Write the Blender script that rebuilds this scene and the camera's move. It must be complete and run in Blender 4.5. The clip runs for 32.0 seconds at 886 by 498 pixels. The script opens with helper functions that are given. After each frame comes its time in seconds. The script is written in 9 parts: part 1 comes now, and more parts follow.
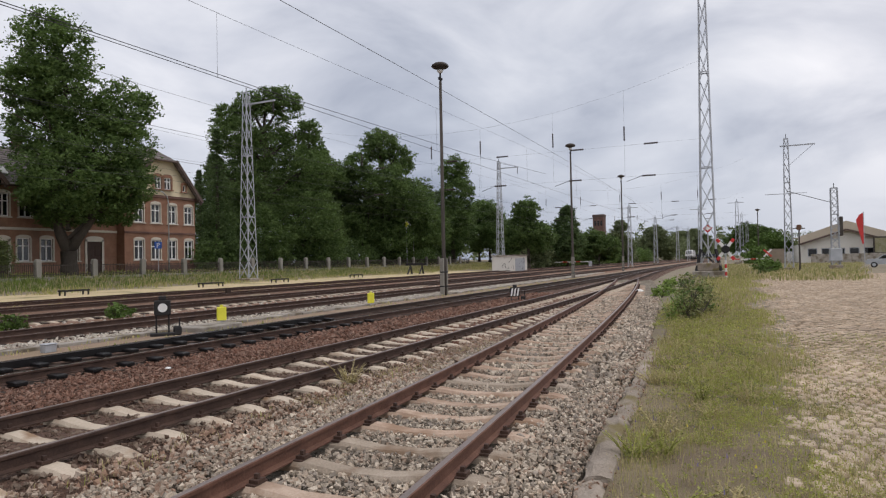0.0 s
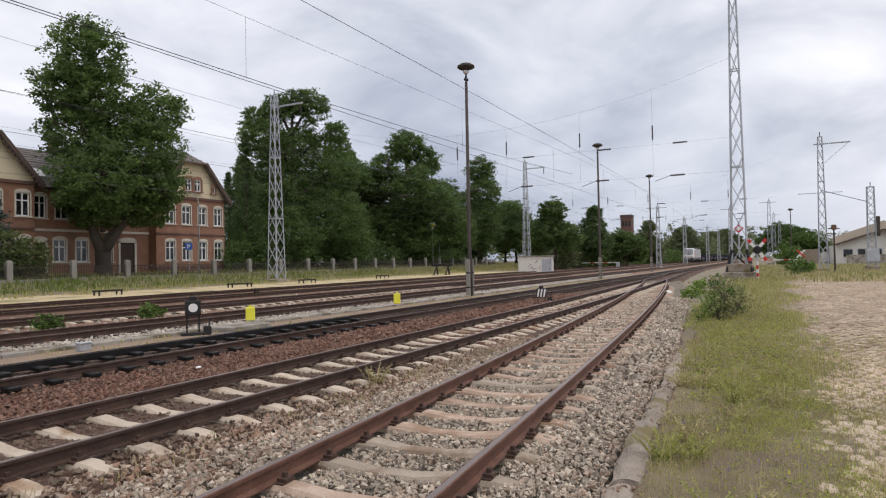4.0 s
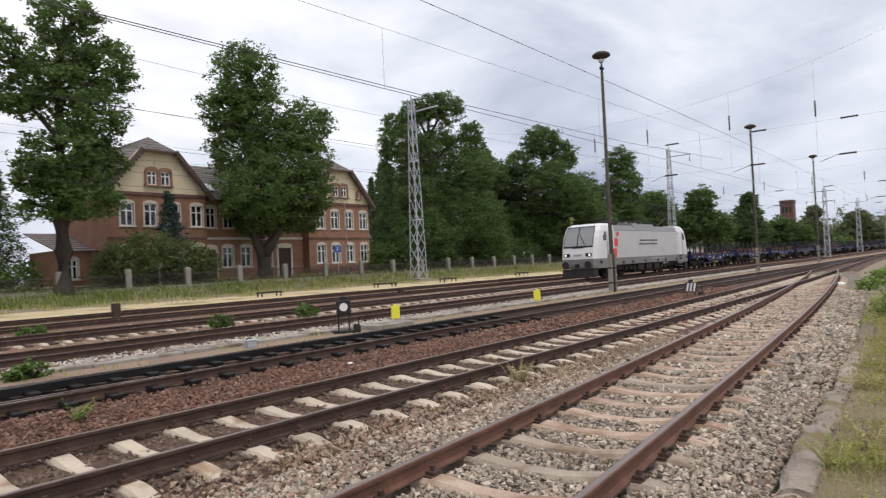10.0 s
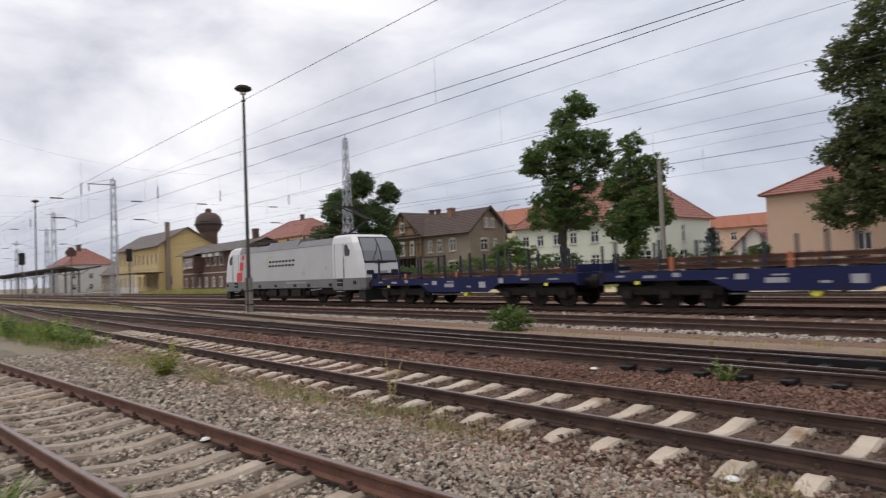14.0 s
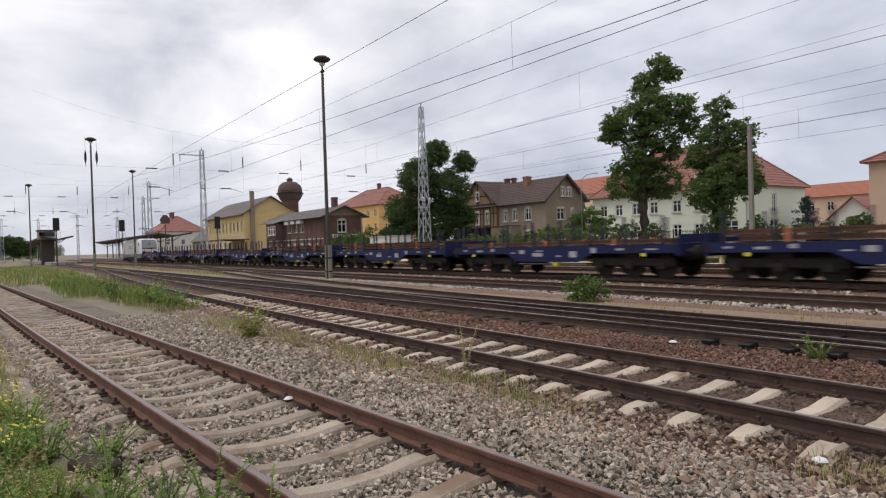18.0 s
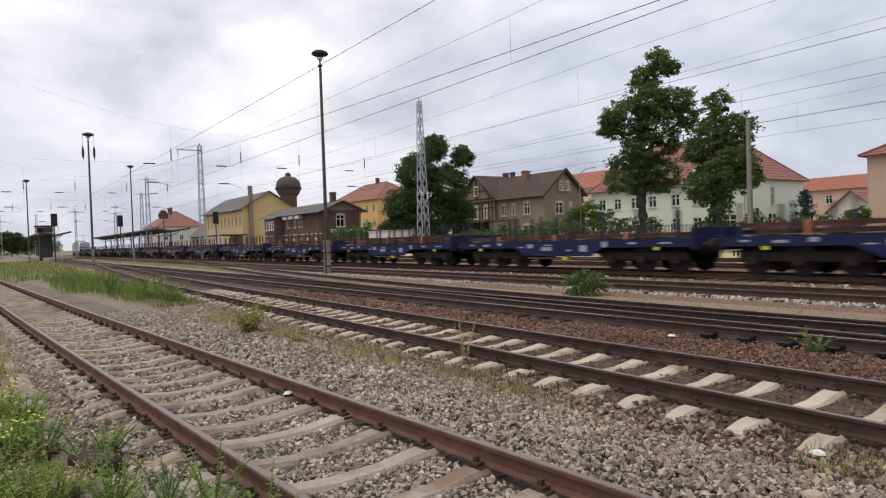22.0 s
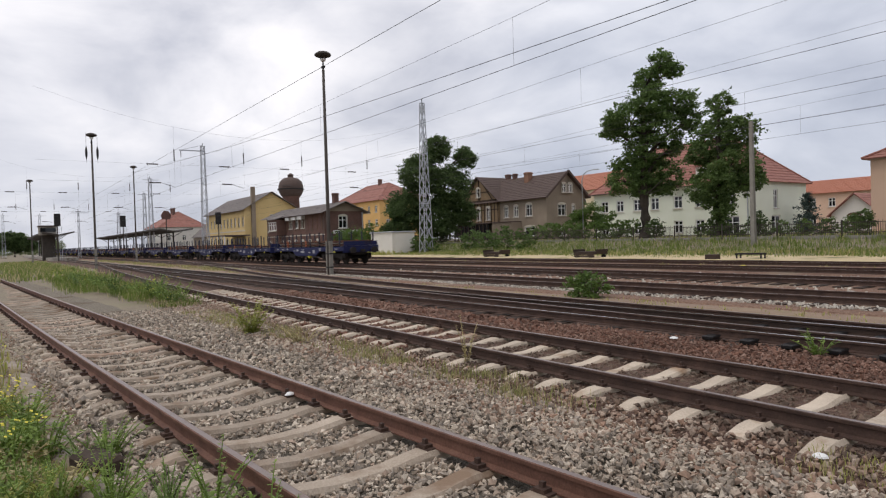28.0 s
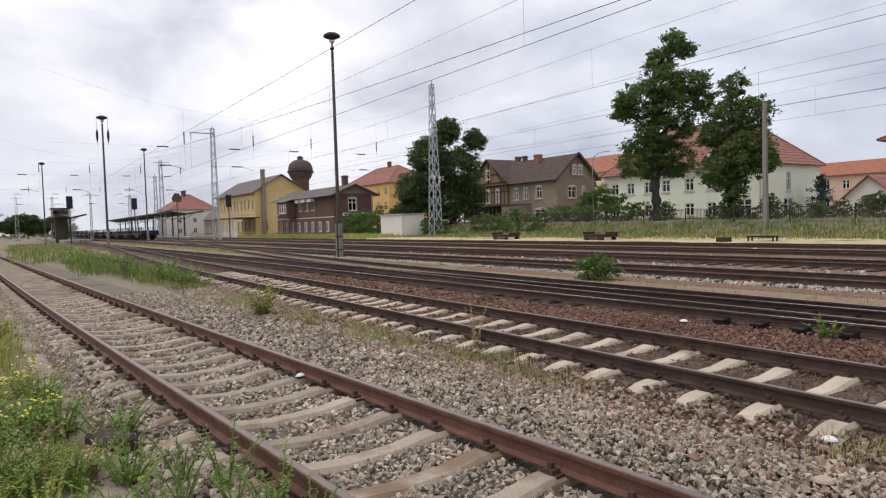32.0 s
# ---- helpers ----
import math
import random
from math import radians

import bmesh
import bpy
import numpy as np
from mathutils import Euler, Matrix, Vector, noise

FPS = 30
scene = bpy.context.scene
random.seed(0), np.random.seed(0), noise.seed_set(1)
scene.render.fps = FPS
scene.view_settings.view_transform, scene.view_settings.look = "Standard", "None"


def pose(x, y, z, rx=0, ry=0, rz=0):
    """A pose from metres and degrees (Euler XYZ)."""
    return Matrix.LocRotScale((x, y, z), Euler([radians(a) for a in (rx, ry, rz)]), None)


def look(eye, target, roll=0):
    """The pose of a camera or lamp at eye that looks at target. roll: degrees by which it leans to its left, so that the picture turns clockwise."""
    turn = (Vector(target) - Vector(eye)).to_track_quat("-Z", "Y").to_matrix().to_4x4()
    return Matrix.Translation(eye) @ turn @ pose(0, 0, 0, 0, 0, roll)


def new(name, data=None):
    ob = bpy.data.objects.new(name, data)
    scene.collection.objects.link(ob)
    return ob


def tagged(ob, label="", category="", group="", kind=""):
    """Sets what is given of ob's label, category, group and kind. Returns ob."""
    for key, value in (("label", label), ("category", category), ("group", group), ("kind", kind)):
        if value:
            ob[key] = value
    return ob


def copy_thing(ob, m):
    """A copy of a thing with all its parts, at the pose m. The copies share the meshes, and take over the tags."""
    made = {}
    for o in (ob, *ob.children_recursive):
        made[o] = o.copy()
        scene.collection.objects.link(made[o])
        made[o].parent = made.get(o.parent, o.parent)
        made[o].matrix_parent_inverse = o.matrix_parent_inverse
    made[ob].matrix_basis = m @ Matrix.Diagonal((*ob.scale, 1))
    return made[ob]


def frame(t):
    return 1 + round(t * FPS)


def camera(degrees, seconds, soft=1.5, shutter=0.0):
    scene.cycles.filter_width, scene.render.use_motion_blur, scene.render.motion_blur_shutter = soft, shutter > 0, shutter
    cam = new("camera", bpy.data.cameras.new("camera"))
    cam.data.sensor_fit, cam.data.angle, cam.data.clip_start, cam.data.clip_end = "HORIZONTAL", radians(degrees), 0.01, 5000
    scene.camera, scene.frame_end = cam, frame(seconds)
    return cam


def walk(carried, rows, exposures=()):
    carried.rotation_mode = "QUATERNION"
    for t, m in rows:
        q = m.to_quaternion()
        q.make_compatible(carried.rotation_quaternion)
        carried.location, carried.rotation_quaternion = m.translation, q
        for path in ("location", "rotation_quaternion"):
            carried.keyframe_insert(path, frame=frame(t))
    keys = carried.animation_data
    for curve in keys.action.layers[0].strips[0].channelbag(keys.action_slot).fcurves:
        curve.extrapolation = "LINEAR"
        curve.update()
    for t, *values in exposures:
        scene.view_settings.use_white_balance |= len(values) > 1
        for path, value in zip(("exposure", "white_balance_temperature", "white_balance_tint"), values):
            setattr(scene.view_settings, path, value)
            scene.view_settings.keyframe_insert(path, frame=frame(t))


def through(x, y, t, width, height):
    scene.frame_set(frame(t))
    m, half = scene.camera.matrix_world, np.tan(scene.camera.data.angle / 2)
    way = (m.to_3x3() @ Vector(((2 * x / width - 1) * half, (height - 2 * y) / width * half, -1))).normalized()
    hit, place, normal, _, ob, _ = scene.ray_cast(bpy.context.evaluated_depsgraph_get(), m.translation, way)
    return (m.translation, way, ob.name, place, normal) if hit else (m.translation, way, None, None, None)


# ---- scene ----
cam = camera(69.5, 32.0, soft=1.2, shutter=0.35)
EYE = 1.592
PATH = [  # seconds, yaw, pitch, roll
    (0.0, -64.66, 1.03, 1.12), (0.5, -64.90, 0.50, 1.41), (1.0, -64.24, 0.18, 1.02), (1.5, -64.07, 0.19, 0.98),
    (2.0, -64.07, 0.63, 1.08), (2.5, -63.95, 0.78, 0.78), (3.0, -63.44, 0.87, 0.71), (3.5, -62.78, 1.01, 0.84),
    (5.5, -61.76, 1.40, 1.65), (6.0, -61.72, 1.51, 1.55), (6.5, -60.15, 2.36, 2.62), (7.0, -59.91, 2.51, 2.28),
    (7.5, -59.03, 2.13, 2.50), (8.0, -57.87, 1.61, 1.58), (8.5, -57.33, 1.37, 1.25), (9.0, -55.64, 1.22, 1.80),
    (9.5, -53.96, 1.21, 1.26), (10.0, -49.93, 1.32, 2.67), (10.5, -43.94, 2.12, 3.40), (11.0, -28.19, 3.90, 3.38),
    (11.5, -15.47, 4.74, 2.21), (12.0, -2.73, 5.34, 1.95), (12.5, 13.96, 4.83, 3.46), (13.0, 27.30, 3.42, 2.54),
    (13.5, 38.86, 2.61, 1.95), (14.0, 48.00, 2.04, 2.32), (14.5, 52.93, 1.44, 1.91), (16.5, 54.97, -1.01, 1.87),
    (17.0, 55.04, -0.79, 1.88), (17.5, 54.59, -0.71, 1.89), (18.0, 54.71, -0.50, 1.80), (18.5, 55.54, -0.48, 2.07),
    (19.0, 55.76, -0.55, 1.96), (19.5, 54.59, -0.68, 2.30), (20.0, 54.21, -0.77, 2.09), (20.5, 54.29, -0.81, 2.12),
    (21.0, 54.70, -0.89, 2.26), (21.5, 54.92, -0.98, 2.11), (22.0, 54.59, -0.99, 1.95), (22.5, 54.17, -0.64, 1.79),
    (23.0, 53.51, -0.48, 2.12), (23.5, 53.32, -0.39, 1.89), (24.0, 53.65, -0.32, 2.03), (24.5, 53.52, -0.34, 1.62),
    (26.5, 53.94, -0.55, 1.82), (27.0, 54.13, -0.64, 2.00), (27.5, 54.42, -0.72, 2.15), (28.0, 54.79, -0.86, 1.75),
    (28.5, 55.01, -1.11, 1.77), (29.0, 55.12, -1.41, 1.64), (29.5, 55.17, -1.70, 1.74), (30.0, 55.22, -2.00, 1.60),
    (30.5, 55.23, -2.27, 1.55), (31.0, 55.37, -2.43, 1.95), (31.5, 55.53, -2.42, 1.86), (32.0, 55.64, -2.40, 1.73),
]
walk(cam, [(t, pose(0, 0, EYE, 90 + p, r, y)) for t, y, p, r in PATH],
     [(t, e, 6550, 15) for t, e in ((0, 0.14), (1, 0.12), (2, 0.28), (9, 0.32), (10, 0.46), (10.6, 0.55), (12.5, 0.47), (13.2, 0.33), (14, 0.14), (16.5, 0.06), (17, 0.06), (18, 0.15), (24, 0.2), (28, 0.13), (30, 0.12), (31, 0.2), (32, 0.28))])

# ---- world and light ----
scene.view_settings.exposure = 0.0
world = bpy.data.worlds.new("overcast_sky")
scene.world = world
world.use_nodes = True
wn, wl = world.node_tree.nodes, world.node_tree.links
wn.clear()
w_out = wn.new("ShaderNodeOutputWorld")
w_bg = wn.new("ShaderNodeBackground")
w_sky = wn.new("ShaderNodeTexSky")
w_sky.sky_type, w_sky.sun_disc = "NISHITA", False
w_sky.sun_elevation, w_sky.sun_rotation = radians(52), radians(200)
w_tc = wn.new("ShaderNodeTexCoord")
w_map = wn.new("ShaderNodeMapping")
w_map.inputs["Scale"].default_value = (1.0, 1.0, 2.3)
w_n1 = wn.new("ShaderNodeTexNoise")
w_n1.inputs["Scale"].default_value, w_n1.inputs["Detail"].default_value = 3.1, 9.0
w_n1.inputs["Roughness"].default_value, w_n1.inputs["Distortion"].default_value = 0.52, 0.35
w_ramp = wn.new("ShaderNodeValToRGB")
w_ramp.color_ramp.elements[0].position, w_ramp.color_ramp.elements[0].color = 0.30, (0.44, 0.475, 0.55, 1)
w_ramp.color_ramp.elements[1].position, w_ramp.color_ramp.elements[1].color = 0.63, (0.87, 0.885, 0.91, 1)
mid = w_ramp.color_ramp.elements.new(0.47)
mid.color = (0.66, 0.69, 0.745, 1)
w_gain = wn.new("ShaderNodeMix")
w_gain.data_type, w_gain.blend_type = "RGBA", "ADD"
w_gain.inputs[0].default_value = 0.006
wl.new(w_tc.outputs["Generated"], w_map.inputs["Vector"])
wl.new(w_map.outputs["Vector"], w_n1.inputs["Vector"])
wl.new(w_n1.outputs["Fac"], w_ramp.inputs["Fac"])
w_sep = wn.new("ShaderNodeSeparateXYZ")
w_rise = wn.new("ShaderNodeMapRange")
w_rise.interpolation_type = "SMOOTHSTEP"
w_rise.inputs["From Min"].default_value, w_rise.inputs["From Max"].default_value = 0.0, 0.24
w_low = wn.new("ShaderNodeMix")
w_low.data_type = "RGBA"
w_low.inputs[6].default_value, w_low.inputs[7].default_value = (0.72, 0.745, 0.78, 1), (1.03, 1.025, 1.0, 1)
w_mul = wn.new("ShaderNodeMix")
w_mul.data_type, w_mul.blend_type = "RGBA", "MULTIPLY"
w_mul.inputs[0].default_value = 1.0
wl.new(w_tc.outputs["Generated"], w_sep.inputs["Vector"])
wl.new(w_sep.outputs["Z"], w_rise.inputs["Value"])
wl.new(w_rise.outputs["Result"], w_low.inputs[0])
wl.new(w_ramp.outputs["Color"], w_mul.inputs[6])
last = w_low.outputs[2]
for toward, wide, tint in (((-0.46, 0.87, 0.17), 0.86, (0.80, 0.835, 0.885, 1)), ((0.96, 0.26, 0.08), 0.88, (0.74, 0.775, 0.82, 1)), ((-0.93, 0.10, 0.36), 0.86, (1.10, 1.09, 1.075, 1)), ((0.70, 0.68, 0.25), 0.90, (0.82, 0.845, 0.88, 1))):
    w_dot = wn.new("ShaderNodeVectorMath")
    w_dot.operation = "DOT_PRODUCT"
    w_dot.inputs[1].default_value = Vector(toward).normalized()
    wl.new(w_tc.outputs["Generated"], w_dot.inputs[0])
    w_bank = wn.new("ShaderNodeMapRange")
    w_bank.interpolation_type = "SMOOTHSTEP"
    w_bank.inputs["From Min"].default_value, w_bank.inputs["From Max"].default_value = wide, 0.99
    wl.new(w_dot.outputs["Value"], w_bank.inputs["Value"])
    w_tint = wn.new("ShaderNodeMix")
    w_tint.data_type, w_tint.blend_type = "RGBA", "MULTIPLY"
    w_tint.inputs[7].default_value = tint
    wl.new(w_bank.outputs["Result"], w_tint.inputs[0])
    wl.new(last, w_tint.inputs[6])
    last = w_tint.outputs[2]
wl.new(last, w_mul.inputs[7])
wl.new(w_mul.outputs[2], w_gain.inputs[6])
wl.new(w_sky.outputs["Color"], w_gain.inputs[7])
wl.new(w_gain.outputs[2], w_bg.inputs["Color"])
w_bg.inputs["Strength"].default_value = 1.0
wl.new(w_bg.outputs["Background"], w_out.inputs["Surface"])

sun = new("sun", bpy.data.lights.new("sun", "SUN"))
sun.data.energy, sun.data.angle, sun.data.color = 0.9, radians(25), (1.0, 0.96, 0.9)
sun.matrix_world = look((0, 0, 50), (6, 22, 0))

# ---- materials ----
def shade(name, colours, rough=0.8, metal=0.0, scale=3.0, fine=40.0, bump=0.3, dist=0.01, vary=0.12, own=False, stain=None, spec=0.4):
    """A surface of two or three colours mixed by coarse and fine noise, with fine relief and a little change from piece to piece."""
    m = bpy.data.materials.new(name)
    m.use_nodes = True
    n, l = m.node_tree.nodes, m.node_tree.links
    b = n["Principled BSDF"]
    b.inputs["Roughness"].default_value, b.inputs["Metallic"].default_value = rough, metal
    b.inputs["Specular IOR Level"].default_value = spec
    if own:
        vec = n.new("ShaderNodeTexCoord").outputs["Object"]
    else:
        vec = n.new("ShaderNodeNewGeometry").outputs["Position"]
    n1, n2 = n.new("ShaderNodeTexNoise"), n.new("ShaderNodeTexNoise")
    n1.inputs["Scale"].default_value, n1.inputs["Detail"].default_value = scale, 4
    n2.inputs["Scale"].default_value, n2.inputs["Detail"].default_value = fine, 3
    l.new(vec, n1.inputs["Vector"])
    l.new(vec, n2.inputs["Vector"])
    ramp = n.new("ShaderNodeValToRGB")
    els = ramp.color_ramp.elements
    els[0].position, els[0].color = 0.3, (*colours[0], 1)
    els[1].position, els[1].color = 0.7, (*colours[-1], 1)
    if len(colours) == 3:
        els.new(0.5).color = (*colours[1], 1)
    mixf = n.new("ShaderNodeMath")
    mixf.operation = "MULTIPLY_ADD"
    mixf.inputs[1].default_value, mixf.inputs[2].default_value = 0.45, 0.0
    add = n.new("ShaderNodeMath")
    add.operation = "MULTIPLY_ADD"
    add.inputs[1].default_value = 0.55
    l.new(n2.outputs["Fac"], mixf.inputs[0])
    l.new(n1.outputs["Fac"], add.inputs[0])
    l.new(mixf.outputs[0], add.inputs[2])
    l.new(add.outputs[0], ramp.inputs["Fac"])
    col = ramp.outputs["Color"]
    if stain:
        n3 = n.new("ShaderNodeTexNoise")
        n3.inputs["Scale"].default_value, n3.inputs["Detail"].default_value = stain[1], 5
        l.new(vec, n3.inputs["Vector"])
        r3 = n.new("ShaderNodeValToRGB")
        r3.color_ramp.elements[0].position, r3.color_ramp.elements[1].position = stain[2], stain[2] + 0.14
        l.new(n3.outputs["Fac"], r3.inputs["Fac"])
        mx = n.new("ShaderNodeMix")
        mx.data_type = "RGBA"
        mx.inputs[7].default_value = (*stain[0], 1)
        l.new(r3.outputs["Color"], mx.inputs[0])
        l.new(col, mx.inputs[6])
        col = mx.outputs[2]
    if vary:
        info = n.new("ShaderNodeObjectInfo")
        geo = n.new("ShaderNodeNewGeometry")
        s = n.new("ShaderNodeMath")
        s.operation = "ADD"
        l.new(info.outputs["Random"], s.inputs[0])
        l.new(geo.outputs["Random Per Island"], s.inputs[1])
        mr = n.new("ShaderNodeMapRange")
        mr.inputs["From Max"].default_value = 2.0
        mr.inputs["To Min"].default_value, mr.inputs["To Max"].default_value = 1 - vary, 1 + vary
        l.new(s.outputs[0], mr.inputs["Value"])
        hs = n.new("ShaderNodeHueSaturation")
        l.new(mr.outputs["Result"], hs.inputs["Value"])
        l.new(col, hs.inputs["Color"])
        col = hs.outputs["Color"]
    l.new(col, b.inputs["Base Color"])
    if bump:
        bp = n.new("ShaderNodeBump")
        bp.inputs["Strength"].default_value, bp.inputs["Distance"].default_value = bump, dist
        l.new(n2.outputs["Fac"], bp.inputs["Height"])
        l.new(bp.outputs["Normal"], b.inputs["Normal"])
    return m


def leafy(name, dark, light, through=0.25):
    """Leaves: each one a little lighter or darker, and letting some light through."""
    m = bpy.data.materials.new(name)
    m.use_nodes = True
    n, l = m.node_tree.nodes, m.node_tree.links
    b = n["Principled BSDF"]
    b.inputs["Roughness"].default_value, b.inputs["Specular IOR Level"].default_value = 0.6, 0.3
    geo = n.new("ShaderNodeNewGeometry")
    nz = n.new("ShaderNodeTexNoise")
    nz.inputs["Scale"].default_value = 0.55
    l.new(geo.outputs["Position"], nz.inputs["Vector"])
    ad = n.new("ShaderNodeMath")
    ad.operation = "MULTIPLY_ADD"
    ad.inputs[1].default_value = 0.5
    l.new(geo.outputs["Random Per Island"], ad.inputs[0])
    hf = n.new("ShaderNodeMath")
    hf.operation = "MULTIPLY"
    hf.inputs[1].default_value = 0.55
    l.new(nz.outputs["Fac"], hf.inputs[0])
    l.new(hf.outputs[0], ad.inputs[2])
    ramp = n.new("ShaderNodeValToRGB")
    ramp.color_ramp.elements[0].position, ramp.color_ramp.elements[0].color = 0.2, (*dark, 1)
    ramp.color_ramp.elements[1].position, ramp.color_ramp.elements[1].color = 0.85, (*light, 1)
    l.new(ad.outputs[0], ramp.inputs["Fac"])
    l.new(ramp.outputs["Color"], b.inputs["Base Color"])
    tr = n.new("ShaderNodeBsdfTranslucent")
    l.new(ramp.outputs["Color"], tr.inputs["Color"])
    mx = n.new("ShaderNodeMixShader")
    mx.inputs[0].default_value = through
    l.new(b.outputs[0], mx.inputs[1])
    l.new(tr.outputs[0], mx.inputs[2])
    l.new(mx.outputs[0], n["Material Output"].inputs["Surface"])
    return m


def glassy(name, colour=(0.012, 0.014, 0.016), rough=0.06):
    m = bpy.data.materials.new(name)
    m.use_nodes = True
    b = m.node_tree.nodes["Principled BSDF"]
    b.inputs["Base Color"].default_value = (*colour, 1)
    b.inputs["Roughness"].default_value, b.inputs["Specular IOR Level"].default_value = rough, 0.6
    return m


def stony(name, colours, rough=0.9):
    """Broken stones, each of one of several colours, with a dusty grain."""
    m = bpy.data.materials.new(name)
    m.use_nodes = True
    n, l = m.node_tree.nodes, m.node_tree.links
    b = n["Principled BSDF"]
    b.inputs["Roughness"].default_value, b.inputs["Specular IOR Level"].default_value = rough, 0.3
    geo, nz, big = n.new("ShaderNodeNewGeometry"), n.new("ShaderNodeTexNoise"), n.new("ShaderNodeTexNoise")
    nz.inputs["Scale"].default_value, nz.inputs["Detail"].default_value = 70, 3
    big.inputs["Scale"].default_value, big.inputs["Detail"].default_value = 1.1, 3
    ramp = n.new("ShaderNodeValToRGB")
    ramp.color_ramp.interpolation = "LINEAR"
    els = ramp.color_ramp.elements
    els[0].position, els[0].color = 0.0, (*colours[0], 1)
    els[1].position, els[1].color = 1.0, (*colours[-1], 1)
    for k, c in enumerate(colours[1:-1]):
        els.new((k + 1) / (len(colours) - 1)).color = (*c, 1)
    l.new(geo.outputs["Random Per Island"], ramp.inputs["Fac"])
    l.new(geo.outputs["Position"], nz.inputs["Vector"])
    l.new(geo.outputs["Position"], big.inputs["Vector"])
    mul = n.new("ShaderNodeMath")
    mul.operation = "MULTIPLY_ADD"
    mul.inputs[1].default_value, mul.inputs[2].default_value = 0.7, 0.08
    l.new(nz.outputs["Fac"], mul.inputs[0])
    sm = n.new("ShaderNodeMath")
    sm.operation = "MULTIPLY_ADD"
    sm.inputs[1].default_value = 0.8
    l.new(big.outputs["Fac"], sm.inputs[0])
    l.new(mul.outputs[0], sm.inputs[2])
    hs = n.new("ShaderNodeHueSaturation")
    l.new(sm.outputs[0], hs.inputs["Value"])
    l.new(ramp.outputs["Color"], hs.inputs["Color"])
    l.new(hs.outputs["Color"], b.inputs["Base Color"])
    bp = n.new("ShaderNodeBump")
    bp.inputs["Strength"].default_value, bp.inputs["Distance"].default_value = 0.4, 0.006
    l.new(nz.outputs["Fac"], bp.inputs["Height"])
    l.new(bp.outputs["Normal"], b.inputs["Normal"])
    return m


M_GROUND = shade("earth", [(0.14, 0.115, 0.08), (0.24, 0.20, 0.145), (0.19, 0.19, 0.09)], 0.95, scale=0.35, fine=9, bump=0.5, dist=0.05, vary=0)
M_BALLAST = shade("ballast_grey", [(0.110, 0.093, 0.070), (0.215, 0.185, 0.140), (0.340, 0.295, 0.225)], 0.9, scale=14, fine=42, bump=1.0, dist=0.05, vary=0, stain=((0.130, 0.090, 0.060), 0.5, 0.55))
# rust-brown bed, about half as bright so that gaps between stones look shaded
M_BALLAST_RUST_SHADE = shade("ballast_rusty", [(0.060, 0.034, 0.025), (0.115, 0.066, 0.046), (0.185, 0.115, 0.082)], 0.9, scale=14, fine=42, bump=1.0, dist=0.05, vary=0)
# bed below loose stones: the shade of the gaps is put into its colour
M_BED_SHADE = shade("dark_stone_fines", [(0.055, 0.046, 0.036), (0.105, 0.089, 0.069), (0.170, 0.146, 0.114)], 0.95, scale=14, fine=42, bump=1.0, dist=0.05, vary=0)
M_BALLAST_FAR = shade("ballast_brown", [(0.114, 0.064, 0.044), (0.228, 0.135, 0.092), (0.376, 0.250, 0.176)], 0.9, scale=14, fine=42, bump=1.0, dist=0.05, vary=0, stain=((0.30, 0.235, 0.165), 0.4, 0.56))
M_STONE = stony("crushed_stone", [(0.177, 0.150, 0.120), (0.446, 0.374, 0.295), (0.295, 0.255, 0.214), (0.566, 0.479, 0.375), (0.389, 0.286, 0.214), (0.708, 0.616, 0.500), (0.487, 0.417, 0.334)])
M_STONE_RUST = stony("rusty_stone", [(0.122, 0.067, 0.048), (0.227, 0.118, 0.081), (0.180, 0.106, 0.081), (0.283, 0.165, 0.120), (0.189, 0.090, 0.060), (0.339, 0.220, 0.167), (0.217, 0.134, 0.102)])
M_STONE_MIX = stony("mixed_stone", [(0.212, 0.143, 0.102), (0.369, 0.237, 0.168), (0.356, 0.291, 0.232), (0.475, 0.380, 0.298), (0.302, 0.190, 0.130), (0.528, 0.415, 0.324)])
M_STONE_DARK = stony("sooty_stone", [(0.100, 0.072, 0.054), (0.190, 0.140, 0.105), (0.150, 0.098, 0.070), (0.255, 0.200, 0.155), (0.175, 0.120, 0.086)])
M_COBBLE = stony("worn_cobble", [(0.448, 0.342, 0.241), (0.566, 0.439, 0.319), (0.515, 0.414, 0.314), (0.622, 0.498, 0.375), (0.476, 0.356, 0.249)], 0.8)
M_STONE_WHITE = stony("pale_stone", [(0.396, 0.364, 0.317), (0.605, 0.560, 0.485), (0.506, 0.454, 0.376), (0.748, 0.697, 0.604)])
M_RAIL = shade("rusty_rail", [(0.080, 0.037, 0.026), (0.140, 0.068, 0.046), (0.200, 0.104, 0.072)], 0.72, 0.15, scale=5, fine=60, bump=0.35, dist=0.004, vary=0.05)
M_RAIL_DARK = shade("dark_rail", [(0.036, 0.021, 0.016), (0.068, 0.040, 0.030), (0.115, 0.068, 0.050)], 0.7, 0.2, scale=5, fine=60, bump=0.3, dist=0.004, vary=0.05)
M_RAIL_BLACK = shade("greasy_dark_rail", [(0.024, 0.014, 0.010), (0.044, 0.027, 0.020), (0.077, 0.046, 0.033)], 0.6, 0.2, scale=5, fine=60, bump=0.3, dist=0.004, vary=0.05)
M_RAIL_TOP = shade("worn_rail_head", [(0.16, 0.12, 0.10), (0.27, 0.22, 0.20), (0.20, 0.13, 0.10)], 0.42, 0.7, scale=4, fine=50, bump=0.1, dist=0.002, vary=0.03)
